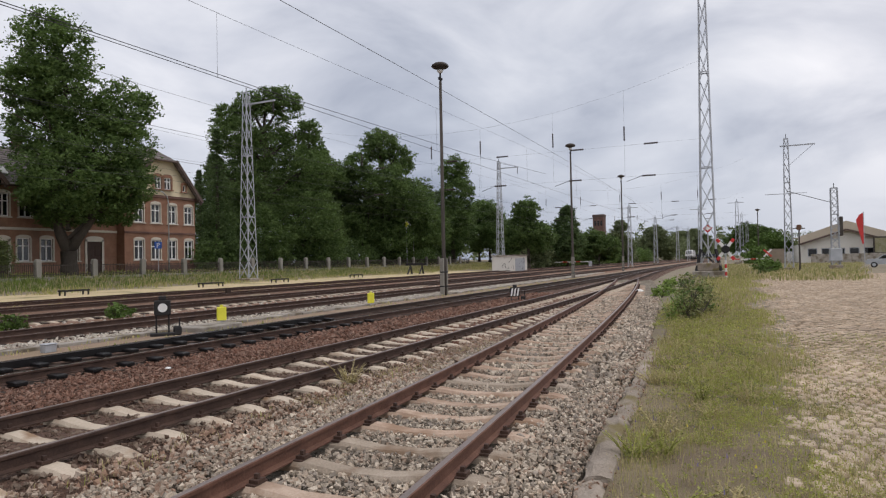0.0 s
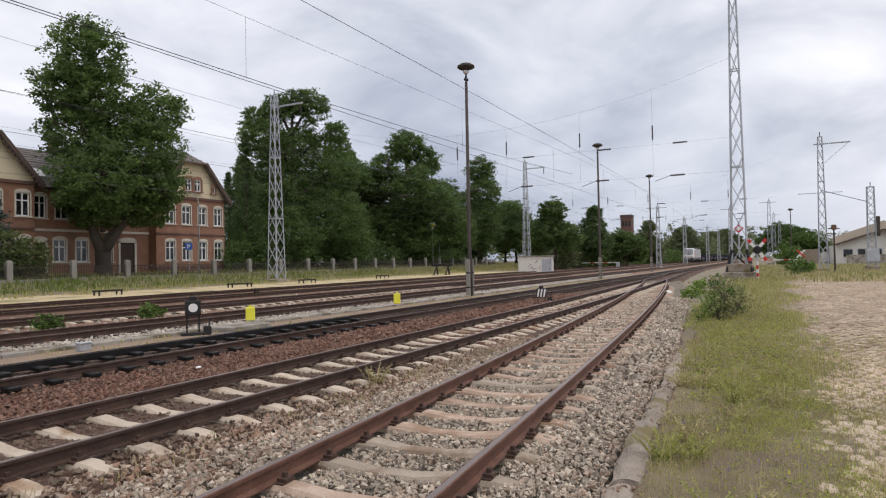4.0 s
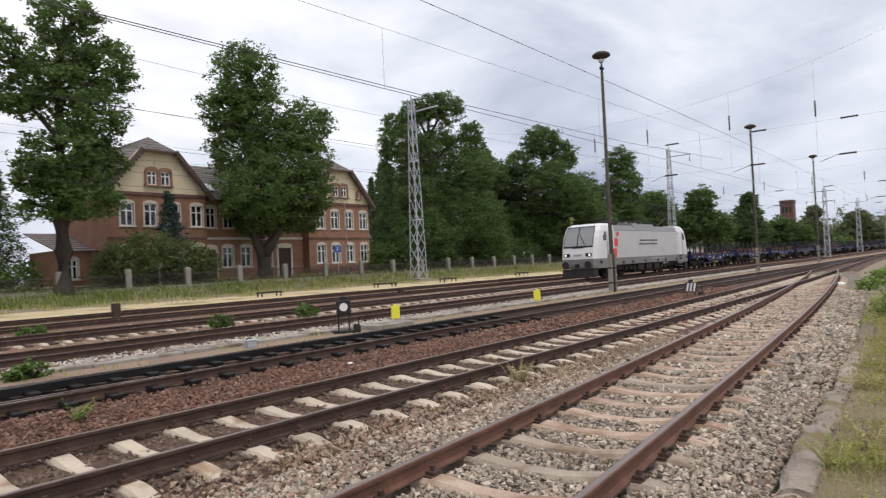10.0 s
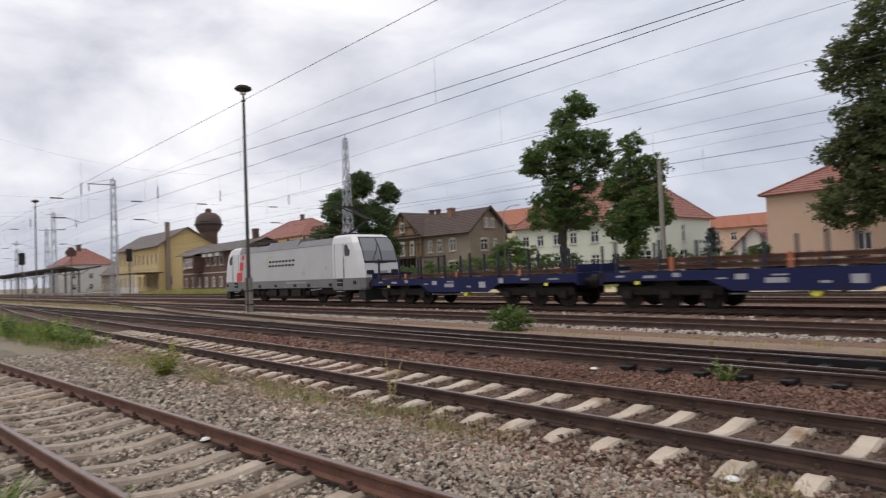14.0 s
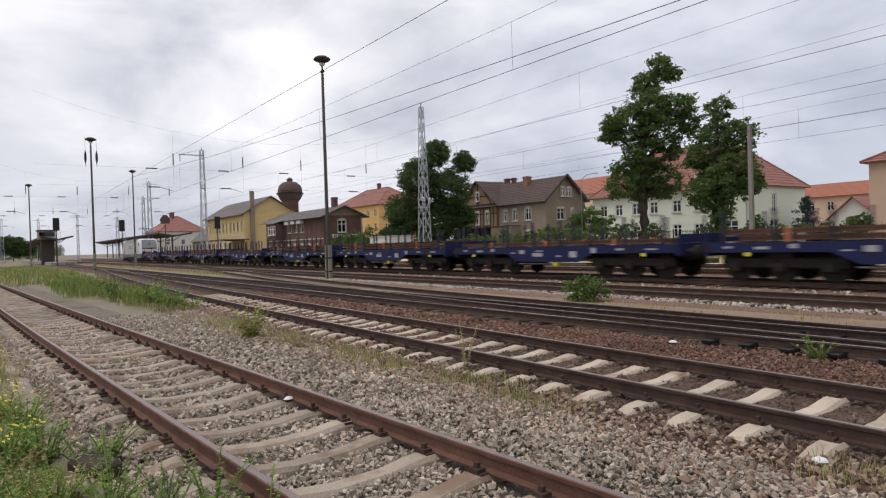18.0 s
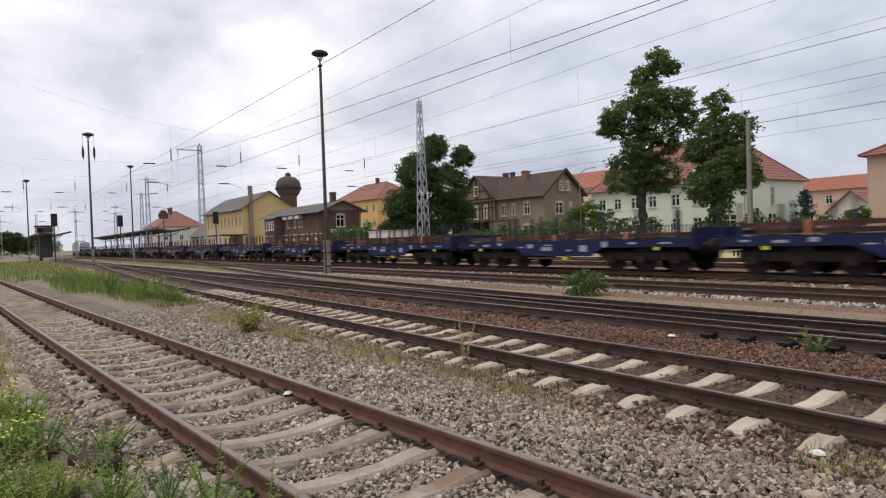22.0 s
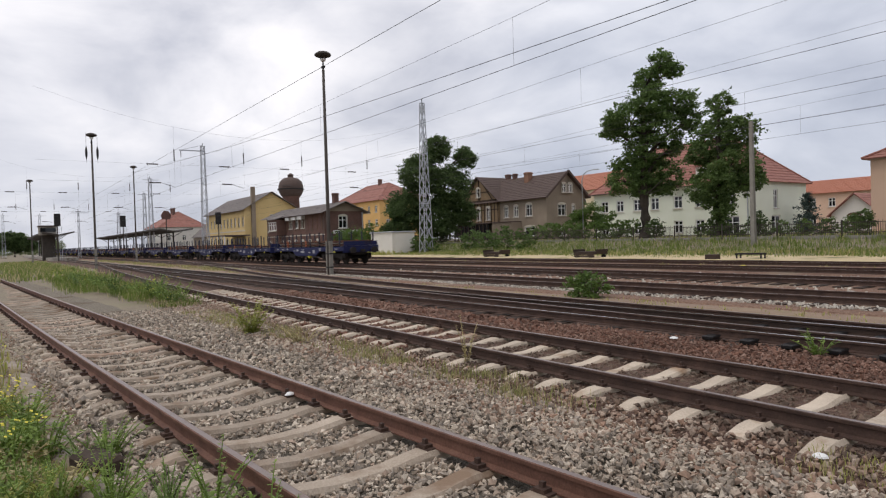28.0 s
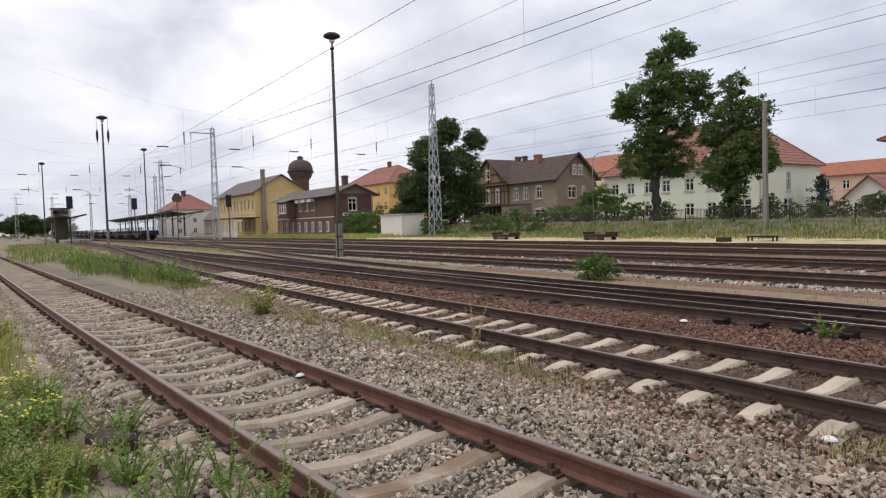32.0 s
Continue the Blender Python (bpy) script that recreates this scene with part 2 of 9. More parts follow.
M_RAIL_BRIGHT = shade("polished_rail_head", [(0.42, 0.40, 0.39), (0.55, 0.53, 0.52)], 0.24, 0.9, scale=4, fine=50, bump=0.05, dist=0.001, vary=0.03)
M_SLEEPER = shade("concrete_sleeper", [(0.238, 0.190, 0.143), (0.346, 0.285, 0.221), (0.454, 0.380, 0.304)], 0.9, scale=2.5, fine=55, bump=0.5, dist=0.008, vary=0.22, stain=((0.205, 0.140, 0.092), 2.2, 0.5))
M_SLEEPER_PALE = shade("pale_sleeper", [(0.346, 0.285, 0.221), (0.486, 0.410, 0.322), (0.583, 0.495, 0.396)], 0.9, scale=2.5, fine=55, bump=0.4, dist=0.006, vary=0.18, stain=((0.281, 0.185, 0.115), 2.2, 0.55))
M_SLEEPER_RED = shade("reddish_sleeper", [(0.313, 0.216, 0.154), (0.432, 0.319, 0.241), (0.518, 0.416, 0.328)], 0.9, scale=2.5, fine=55, bump=0.4, dist=0.006, vary=0.2, stain=((0.270, 0.178, 0.118), 2.2, 0.5))
M_TIMBER = shade("dark_timber", [(0.033, 0.022, 0.017), (0.066, 0.045, 0.033)], 0.9, scale=4, fine=40, bump=0.5, dist=0.008, vary=0.2)
M_CONCRETE = shade("weathered_concrete", [(0.20, 0.18, 0.155), (0.31, 0.285, 0.25), (0.40, 0.375, 0.335)], 0.9, scale=2, fine=45, bump=0.5, dist=0.008, vary=0.16, stain=((0.15, 0.125, 0.09), 1.5, 0.5))
M_KERB = shade("mossy_concrete", [(0.170, 0.138, 0.110), (0.290, 0.245, 0.200), (0.400, 0.345, 0.288)], 0.95, scale=3, fine=50, bump=0.9, dist=0.015, vary=0.2, stain=((0.184, 0.148, 0.067), 2.2, 0.5))
M_FENCE_POST = shade("old_concrete_post", [(0.19, 0.18, 0.155), (0.29, 0.275, 0.24)], 0.95, scale=2, fine=30, bump=0.5, dist=0.01, vary=0.2)
M_SAND = shade("dry_sand", [(0.36, 0.28, 0.15), (0.56, 0.455, 0.28), (0.30, 0.255, 0.13)], 0.95, scale=0.8, fine=25, bump=0.3, dist=0.02, vary=0, stain=((0.17, 0.17, 0.07), 0.35, 0.55))
M_PATH = shade("cinder_path", [(0.162, 0.113, 0.080), (0.275, 0.197, 0.140), (0.228, 0.185, 0.104)], 0.95, scale=1.2, fine=50, bump=0.6, dist=0.02, vary=0)
M_STEEL = shade("galvanised_steel", [(0.34, 0.36, 0.39), (0.50, 0.52, 0.55)], 0.55, 0.45, scale=2, fine=20, bump=0.1, dist=0.003, vary=0.08)
M_POLE = shade("brown_pole", [(0.035, 0.03, 0.026), (0.075, 0.062, 0.052)], 0.8, scale=2, fine=30, bump=0.2, dist=0.004, vary=0.1)
M_GREASE = shade("greasy_black_iron", [(0.010, 0.010, 0.011), (0.024, 0.022, 0.022)], 0.35, 0.3, scale=4, fine=40, bump=0.3, dist=0.004, vary=0.1)
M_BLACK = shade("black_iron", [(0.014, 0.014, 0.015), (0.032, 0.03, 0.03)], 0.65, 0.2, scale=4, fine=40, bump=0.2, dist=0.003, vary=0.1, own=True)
M_WIRE = shade("wire", [(0.05, 0.05, 0.052), (0.08, 0.08, 0.085)], 0.6, 0.5, vary=0, bump=0)
M_WHITE = shade("white_paint", [(0.66, 0.66, 0.64), (0.80, 0.80, 0.78)], 0.5, scale=1.2, fine=30, bump=0.06, dist=0.002, vary=0.04, own=True)
M_YELLOW = shade("yellow_sheet", [(0.68, 0.64, 0.04), (0.80, 0.76, 0.08)], 0.5, scale=3, fine=30, bump=0.05, dist=0.002, vary=0.05)
M_RED = shade("red_paint", [(0.50, 0.03, 0.03), (0.62, 0.05, 0.045)], 0.5, scale=2, fine=30, bump=0.05, dist=0.002, vary=0.05, own=True)
M_BRICK = shade("red_brick", [(0.197, 0.099, 0.063), (0.270, 0.144, 0.094), (0.334, 0.192, 0.133)], 0.9, scale=1.2, fine=16, bump=0.35, dist=0.01, vary=0.05, stain=((0.207, 0.122, 0.084), 0.5, 0.55))
M_BRICK_DARK = shade("dark_brick", [(0.085, 0.048, 0.04), (0.135, 0.075, 0.06), (0.18, 0.105, 0.085)], 0.9, scale=1.2, fine=16, bump=0.35, dist=0.01, vary=0.05, stain=((0.10, 0.065, 0.052), 0.6, 0.55))
M_CREAM = shade("cream_render", [(0.58, 0.50, 0.34), (0.68, 0.60, 0.43)], 0.9, scale=0.9, fine=20, bump=0.15, dist=0.006, vary=0.03)
M_STONE_TRIM = shade("pale_trim", [(0.50, 0.46, 0.39), (0.62, 0.58, 0.50)], 0.85, scale=2, fine=30, bump=0.1, dist=0.004, vary=0.06)
M_SLATE = shade("grey_brown_tiles", [(0.10, 0.085, 0.08), (0.16, 0.14, 0.13), (0.21, 0.185, 0.17)], 0.75, scale=1.5, fine=14, bump=0.3, dist=0.012, vary=0.10)
M_BROWN_ROOF = shade("dark_brown_tiles", [(0.075, 0.05, 0.045), (0.12, 0.085, 0.07)], 0.8, scale=1.5, fine=14, bump=0.3, dist=0.012, vary=0.10)
M_RED_ROOF = shade("red_tiles", [(0.235, 0.095, 0.075), (0.30, 0.135, 0.105), (0.35, 0.175, 0.14)], 0.8, scale=1.3, fine=14, bump=0.3, dist=0.012, vary=0.08)
M_ORANGE_ROOF = shade("orange_tiles", [(0.34, 0.130, 0.078), (0.42, 0.172, 0.108)], 0.8, scale=1.3, fine=14, bump=0.3, dist=0.012, vary=0.08)
M_PEACH = shade("peach_render", [(0.570, 0.390, 0.279), (0.684, 0.488, 0.366)], 0.9, scale=0.5, fine=18, bump=0.12, dist=0.006, vary=0.02)
M_GREENISH = shade("pale_green_render", [(0.700, 0.742, 0.604), (0.784, 0.816, 0.689)], 0.9, scale=0.5, fine=18, bump=0.12, dist=0.006, vary=0.02)
M_YELLOW_WALL = shade("yellow_render", [(0.60, 0.44, 0.19), (0.70, 0.54, 0.27)], 0.9, scale=0.5, fine=18, bump=0.15, dist=0.006, vary=0.02)
M_ORANGE_WALL = shade("orange_render", [(0.66, 0.40, 0.14), (0.74, 0.48, 0.20)], 0.9, scale=0.5, fine=18, bump=0.1, dist=0.006, vary=0.02)
M_BROWN_WALL = shade("brown_render", [(0.218, 0.176, 0.130), (0.310, 0.252, 0.195)], 0.9, scale=0.7, fine=18, bump=0.2, dist=0.006, vary=0.02)
M_OFFWHITE = shade("offwhite_render", [(0.62, 0.60, 0.55), (0.74, 0.72, 0.67)], 0.9, scale=0.5, fine=18, bump=0.1, dist=0.006, vary=0.02, stain=((0.40, 0.36, 0.31), 0.5, 0.62))
M_WOOD = shade("brown_wood", [(0.11, 0.06, 0.038), (0.18, 0.10, 0.062)], 0.8, scale=2, fine=25, bump=0.3, dist=0.005, vary=0.1)
M_DOOR = shade("dark_door_wood", [(0.035, 0.018, 0.012), (0.062, 0.032, 0.021)], 0.6, scale=2, fine=25, bump=0.2, dist=0.004, vary=0.1)
M_GLASS = glassy("window_glass")
M_LEAF = leafy("leaves", (0.042, 0.075, 0.022), (0.176, 0.265, 0.082), 0.48)
M_LEAF_CHESTNUT = leafy("dull_chestnut_leaves", (0.050, 0.062, 0.024), (0.160, 0.195, 0.078), 0.4)
M_LEAF_LIME = leafy("lime_leaves", (0.042, 0.079, 0.022), (0.181, 0.276, 0.082), 0.48)
M_LEAF_DARK = leafy("dark_leaves", (0.035, 0.061, 0.022), (0.142, 0.213, 0.075), 0.44)
# distant leaves: the haze of the air is mixed into their colour, paler and greyer
M_LEAF_HAZE = leafy("far_leaves", (0.075, 0.098, 0.048), (0.220, 0.262, 0.120), 0.36)
M_LEAF_BLUE = leafy("blue_needles", (0.026, 0.046, 0.040), (0.080, 0.120, 0.105), 0.1)
M_GARDEN = leafy("dense_olive_leaves", (0.063, 0.087, 0.030), (0.213, 0.260, 0.098), 0.44)
M_BUSH = leafy("bush_leaves", (0.045, 0.085, 0.018), (0.145, 0.230, 0.050))
M_GRASS = leafy("grass_blades", (0.22, 0.24, 0.055), (0.50, 0.52, 0.15), 0.42)
M_GRASS_LUSH = leafy("lush_grass_blades", (0.093, 0.136, 0.027), (0.238, 0.315, 0.072), 0.4)
M_OLIVE = leafy("dull_olive_leaves", (0.130, 0.137, 0.055), (0.351, 0.351, 0.150), 0.3)
M_OLIVE_GRASS = leafy("olive_grass_blades", (0.170, 0.185, 0.057), (0.380, 0.392, 0.142), 0.4)
M_STRAW = leafy("brown_straw", (0.250, 0.194, 0.106), (0.525, 0.425, 0.250), 0.3)
M_GRASS_DRY = leafy("dry_grass_blades", (0.33, 0.28, 0.14), (0.62, 0.54, 0.29), 0.4)
M_FEATHER = leafy("feathery_leaves", (0.122, 0.194, 0.051), (0.306, 0.428, 0.133), 0.4)
M_WEED = leafy("weed_leaves", (0.113, 0.179, 0.038), (0.309, 0.428, 0.101), 0.35)
M_BARK = shade("bark", [(0.045, 0.036, 0.028), (0.085, 0.07, 0.055)], 0.95, scale=3, fine=18, bump=0.8, dist=0.03, vary=0.1)
M_VIOLET = shade("violet_petals", [(0.20, 0.16, 0.28), (0.28, 0.23, 0.38)], 0.7, vary=0.1, bump=0)
M_JOINT = shade("dark_joint_soil", [(0.150, 0.115, 0.076), (0.235, 0.180, 0.122), (0.21, 0.185, 0.10)], 0.95, scale=0.8, fine=40, bump=0.8, dist=0.02, vary=0)
M_PETAL = shade("yellow_petals", [(0.62, 0.52, 0.05), (0.75, 0.66, 0.10)], 0.7, vary=0.1, bump=0)
M_VERGE = shade("grassy_soil", [(0.138, 0.106, 0.070), (0.222, 0.180, 0.108), (0.324, 0.282, 0.168)], 0.95, scale=2.2, fine=60, bump=0.9, dist=0.03, vary=0, stain=((0.192, 0.146, 0.106), 0.9, 0.52))
M_LAMP_POLE = shade("pale_galvanised_steel", [(0.34, 0.35, 0.36), (0.46, 0.47, 0.48)], 0.5, 0.3, scale=2, fine=25, bump=0.05, dist=0.002, vary=0.05)
M_BLUE_SIGN = shade("blue_sign", [(0.02, 0.08, 0.34), (0.03, 0.11, 0.42)], 0.4, vary=0, bump=0)
M_BUSH_SHEET = shade("faded_green_print", [(0.10, 0.13, 0.06), (0.24, 0.22, 0.12), (0.30, 0.29, 0.24)], 0.6, scale=0.9, fine=4, bump=0, vary=0)
M_INSULATOR = shade("brown_insulator", [(0.03, 0.02, 0.018), (0.05, 0.034, 0.03)], 0.35, vary=0, bump=0)

# ---- mesh tools ----
class Geo:
    """Collects vertices and faces of one mesh."""

    def __init__(self):
        self.v, self.f = [], []

    def add(self, verts, faces):
        k = len(self.v)
        self.v.extend(tuple(p) for p in verts)
        self.f.extend(tuple(i + k for i in f) for f in faces)
        return self

    def box(self, x0, x1, y0, y1, z0, z1, c=0.0, m=None):
        """A box, with its edges cut off by c."""
        if c <= 0:
            vs = [(x, y, z) for z in (z0, z1) for y in (y0, y1) for x in (x0, x1)]
            fs = [(0, 2, 3, 1), (4, 5, 7, 6), (0, 1, 5, 4), (2, 6, 7, 3), (0, 4, 6, 2), (1, 3, 7, 5)]
        else:
            ring = lambda d, z: [(x0 + d[0], y0 + d[1], z), (x1 - d[0], y0 + d[1], z), (x1 - d[0], y1 - d[1], z), (x0 + d[0], y1 - d[1], z)]
            oct_ = lambda z: [(x0 + c, y0, z), (x1 - c, y0, z), (x1, y0 + c, z), (x1, y1 - c, z), (x1 - c, y1, z), (x0 + c, y1, z), (x0, y1 - c, z), (x0, y0 + c, z)]
            vs = ring((c, c), z0) + oct_(z0 + c) + oct_(z1 - c) + ring((c, c), z1)
            fs = [(3, 2, 1, 0), (20, 21, 22, 23)]
            for k in range(8):
                fs.append((4 + k, 4 + (k + 1) % 8, 12 + (k + 1) % 8, 12 + k))
            for k in range(4):
                a, b = 4 + 2 * k, 4 + 2 * k + 1
                fs.append((k, (k + 1) % 4, b, a))
                fs.append(((k + 1) % 4, 4 + (2 * k + 2) % 8, b))
                fs.append((20 + k, 12 + 2 * k, 13 + 2 * k, 20 + (k + 1) % 4))
                fs.append((20 + (k + 1) % 4, 13 + 2 * k, 12 + (2 * k + 2) % 8))
        if m is not None:
            vs = [tuple(m @ Vector(p)) for p in vs]
        return self.add(vs, fs)

    def tube(self, pts, r, n=8, cap=True):
        """A round bar along points; r is one radius or one for each point."""
        pts = [Vector(p) for p in pts]
        rs = r if isinstance(r, (list, tuple)) else [r] * len(pts)
        vs = []
        for i, p in enumerate(pts):
            d = (pts[min(i + 1, len(pts) - 1)] - pts[max(i - 1, 0)]).normalized()
            a = d.cross(Vector((0, 0, 1)))
            if a.length < 1e-3:
                a = d.cross(Vector((0, 1, 0)))
            a.normalize()
            b = d.cross(a)
            vs += [p + (a * math.cos(2 * math.pi * k / n) + b * math.sin(2 * math.pi * k / n)) * rs[i] for k in range(n)]
        fs = [(i * n + k, i * n + (k + 1) % n, (i + 1) * n + (k + 1) % n, (i + 1) * n + k) for i in range(len(pts) - 1) for k in range(n)]
        if cap:
            fs += [tuple(reversed(range(n))), tuple((len(pts) - 1) * n + k for k in range(n))]
        return self.add(vs, fs)

    def beam(self, p, q, w, h=None):
        """A square bar from p to q."""
        p, q = Vector(p), Vector(q)
        h = h or w
        d = (q - p).normalized()
        a = d.cross(Vector((0, 0, 1)))
        if a.length < 1e-3:
            a = Vector((1, 0, 0))
        a.normalize()
        b = d.cross(a)
        vs = [e + a * sx * w / 2 + b * sy * h / 2 for e in (p, q) for sx, sy in ((-1, -1), (1, -1), (1, 1), (-1, 1))]
        return self.add(vs, [(3, 2, 1, 0), (4, 5, 6, 7), (0, 1, 5, 4), (1, 2, 6, 5), (2, 3, 7, 6), (3, 0, 4, 7)])

    def slab(self, outline, axis, a, b):
        """A flat outline pushed from a to b along an axis: outline points are the two other coordinates in order."""
        n = len(outline)
        put = {"x": lambda u, w, t: (t, u, w), "y": lambda u, w, t: (u, t, w), "z": lambda u, w, t: (u, w, t)}[axis]
        vs = [put(u, w, t) for t in (a, b) for u, w in outline]
        fs = [tuple(range(n)), tuple(reversed(range(n, 2 * n)))] + [(k, k + n, (k + 1) % n + n, (k + 1) % n) for k in range(n)]
        return self.add(vs, fs)

    def loft(self, rings, close=True):
        n = len(rings[0])
        vs = [p for r in rings for p in r]
        fs = [(i * n + k, i * n + (k + 1) % n, (i + 1) * n + (k + 1) % n, (i + 1) * n + k) for i in range(len(rings) - 1) for k in range(n)]
        if close:
            fs += [tuple(reversed(range(n))), tuple((len(rings) - 1) * n + k for k in range(n))]
        return self.add(vs, fs)

    def dome(self, x, y, z, r, h, n=16, rings=4, start=0.0):
        rr = []
        for i in range(rings + 1):
            a = start + (math.pi / 2 - start) * i / rings
            rr.append([(x + r * math.cos(a) * math.cos(2 * math.pi * k / n) + 1e-4 * k, y + r * math.cos(a) * math.sin(2 * math.pi * k / n), z + h * math.sin(a)) for k in range(n)])
        return self.loft(rr)

    def mesh(self, name):
        me = bpy.data.meshes.new(name)
        me.from_pydata(self.v, [], self.f)
        bm = bmesh.new()
        bm.from_mesh(me)
        bmesh.ops.recalc_face_normals(bm, faces=bm.faces)
        bm.to_mesh(me)
        bm.free()
        return me


def part(name, geo, material, parent=None, label="", m=None, smooth=False):
    """Links a mesh as one object under a thing or a part."""
    me = geo.mesh(name) if isinstance(geo, Geo) else geo
    if not me.materials:
        me.materials.append(material)
    if smooth:
        me.polygons.foreach_set("use_smooth", [True] * len(me.polygons))
    ob = new(name, me)
    if parent is not None:
        ob.parent = parent
    if m is not None:
        ob.matrix_basis = m
    if label:
        ob["label"] = label
    return ob


def thing(name, label, category, m=None, group="", kind=""):
    """An empty at the base of a thing that carries its parts."""
    ob = new(name)
    ob.empty_display_size = 0.2
    if m is not None:
        ob.matrix_basis = m
    return tagged(ob, label, category, group, kind)


def arrays(name, verts, faces, material, label="", category="", kind="stuff", parent=None):
    """One object from number arrays, for what nobody could count."""
    me = bpy.data.meshes.new(name)
    nv, nf, k = len(verts), len(faces), faces.shape[1]
    me.vertices.add(nv)
    me.vertices.foreach_set("co", np.asarray(verts, dtype=np.float32).ravel())
    me.loops.add(nf * k)
    me.loops.foreach_set("vertex_index", np.asarray(faces, dtype=np.int32).ravel())
    me.polygons.add(nf)
    me.polygons.foreach_set("loop_start", np.arange(nf, dtype=np.int32) * k)
    me.polygons.foreach_set("use_smooth", [False] * nf)
    me.update(calc_edges=True)
    me.validate()
    me.materials.append(material)
    ob = new(name, me)
    if parent is not None:
        ob.parent = parent
    return tagged(ob, label, category, kind=kind)


rng = np.random.default_rng(7)


# ---- plan: tracks run along x, the far side is +y, rail heads are at z = 0 ----
def y_near(x):
    u = x / 10.0
    return 2.584 + 0.7705 * u + 0.0483 * u * u + 0.0041 * u ** 3 if x > -60 else -1.17 + 0.0596 * (x + 60)


def y_second(x):
    u = x / 10.0
    if x > 59:
        return 8.60 + 0.062 * (x - 59) - 0.00035 * (x - 59) ** 2 if x < 110 else 10.85
    return 6.50 + 0.0344 * u + 0.0632 * u * u - 0.0015 * u ** 3 if x > -62 else 9.05 - 0.08 * (x + 62)


Y_THIRD, Y_FOURTH, Y_FIFTH, Y_SIXTH, Y_SEVENTH = 10.35, 16.51, 21.67, 26.75, 31.6


def y_third(x):
    """The through track, which the branch leaves near x = 5."""
    return Y_THIRD + 0.6 / (1 + math.exp(-max(-60.0, min(60.0, x)) / 3.2))


def y_branch(x):
    return 10.95 + (0.0 if x > 2 else 0.0016 * (x - 2) ** 2 if x > -40 else 2.82 - 0.134 * (x + 40))


def ground_z(y):
    """The lie of the land: flat over the tracks, rising to the street behind the fence."""
    return float(np.interp(y, [-400, -6, 0.2, 1.2, 33, 40, 44, 50, 58, 500], [-0.10, -0.14, -0.16, -0.30, -0.30, -0.02, 0.12, 0.95, 1.2, 1.4]))

# ---- ground ----
def make_ground():
    xs = np.r_[np.linspace(-2600, -300, 14), np.linspace(-260, 260, 53), np.linspace(300, 2600, 14)]
    ys = np.r_[np.linspace(-2600, -100, 10), -60, -30, -10, -6, -3, 0.2, 1.2, 4, 8, 12, 20, 28, 33, 36, 38, 40, 42, 44, 46, 48, 50, 53, 58, 70, 90, 120, np.linspace(160, 2600, 12)]
    X, Y = np.meshgrid(xs, ys)
    Z = np.vectorize(ground_z)(Y) + np.where(np.abs(Y) > 46, 0.06 * np.sin(X * 0.21) * np.cos(Y * 0.17), 0)
    n = len(xs)
    idx = np.arange(len(ys) * n).reshape(len(ys), n)
    f = np.stack([idx[:-1, :-1], idx[:-1, 1:], idx[1:, 1:], idx[1:, :-1]], -1).reshape(-1, 4)
    arrays("ground", np.c_[X.ravel(), Y.ravel(), Z.ravel()], f, M_GROUND, "brown earth with thin grass around the tracks", "ground", "structure")


def ribbon(name, mid, lo, hi, x0, x1, z, material, label, category, step=1.0, wobble=0.0, drop=0.12):
    """A low bank along a track, from lo to hi beside its middle line, sloping off at both sides."""
    xs = np.arange(x0, x1 + step * 0.5, step)
    rows = []
    for x in xs:
        y = mid(x)
        w1, w2 = (rng.normal(0, wobble, 2) if wobble else (0, 0))
        a, b = y + lo + w1, y + hi + w2
        rows.append([(x, a - drop * 2, z - drop), (x, a, z), (x, (a + b) / 2, z + 0.012), (x, b, z), (x, b + drop * 2, z - drop)])
    v = np.array(rows).reshape(-1, 3)
    idx = np.arange(len(v)).reshape(len(xs), 5)
    f = np.stack([idx[:-1, :-1], idx[1:, :-1], idx[1:, 1:], idx[:-1, 1:]], -1).reshape(-1, 4)
    return arrays(name, v, f, material, label, category, "structure")


make_ground()
# the middle stretch, under loose stones, has gap shade in its colour
for xa, xb, zz, mat_ in ((-90, -20, -0.215, M_BALLAST), (-20, 30, -0.232, M_BED_SHADE), (30, 52, -0.215, M_BALLAST)):
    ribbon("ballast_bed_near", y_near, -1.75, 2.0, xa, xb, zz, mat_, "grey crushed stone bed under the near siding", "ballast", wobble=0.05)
ribbon("ballast_bed_second", y_second, -1.5, 1.3, -70, 110, -0.215, M_BALLAST_RUST_SHADE, "rust-stained stone bed under a track", "ballast", wobble=0.05)
ribbon("ballast_bed_third", y_third, -2.0, 2.3, -220, 330, -0.215, M_BALLAST_RUST_SHADE, "rust-brown stone bed under the switches", "ballast", 4.0, 0.05)
ribbon("cinder_path", y_third, 1.9, 4.2, -120, 200, -0.245, M_PATH, "trodden brown cinder path between the tracks", "path", 4.0, 0.08)
ribbon("ballast_bed_fourth", lambda x: Y_FOURTH, -1.9, 1.8, -240, 330, -0.21, M_BALLAST_FAR, "brown stone bed under a main track", "ballast", 4.0, 0.05)
ribbon("ballast_bed_fifth", lambda x: Y_FIFTH, -1.9, 1.8, -240, 330, -0.21, M_BALLAST_FAR, "brown stone bed under a main track", "ballast", 4.0, 0.05)
ribbon("ballast_bed_sixth", lambda x: Y_SIXTH, -1.9, 1.8, -240, 330, -0.21, M_BALLAST_FAR, "brown stone bed under a siding", "ballast", 4.0, 0.05)
ribbon("ballast_bed_seventh", lambda x: Y_SEVENTH, -1.8, 1.7, -120, 330, -0.21, M_BALLAST_FAR, "brown stone bed under a siding", "ballast", 4.0, 0.05)
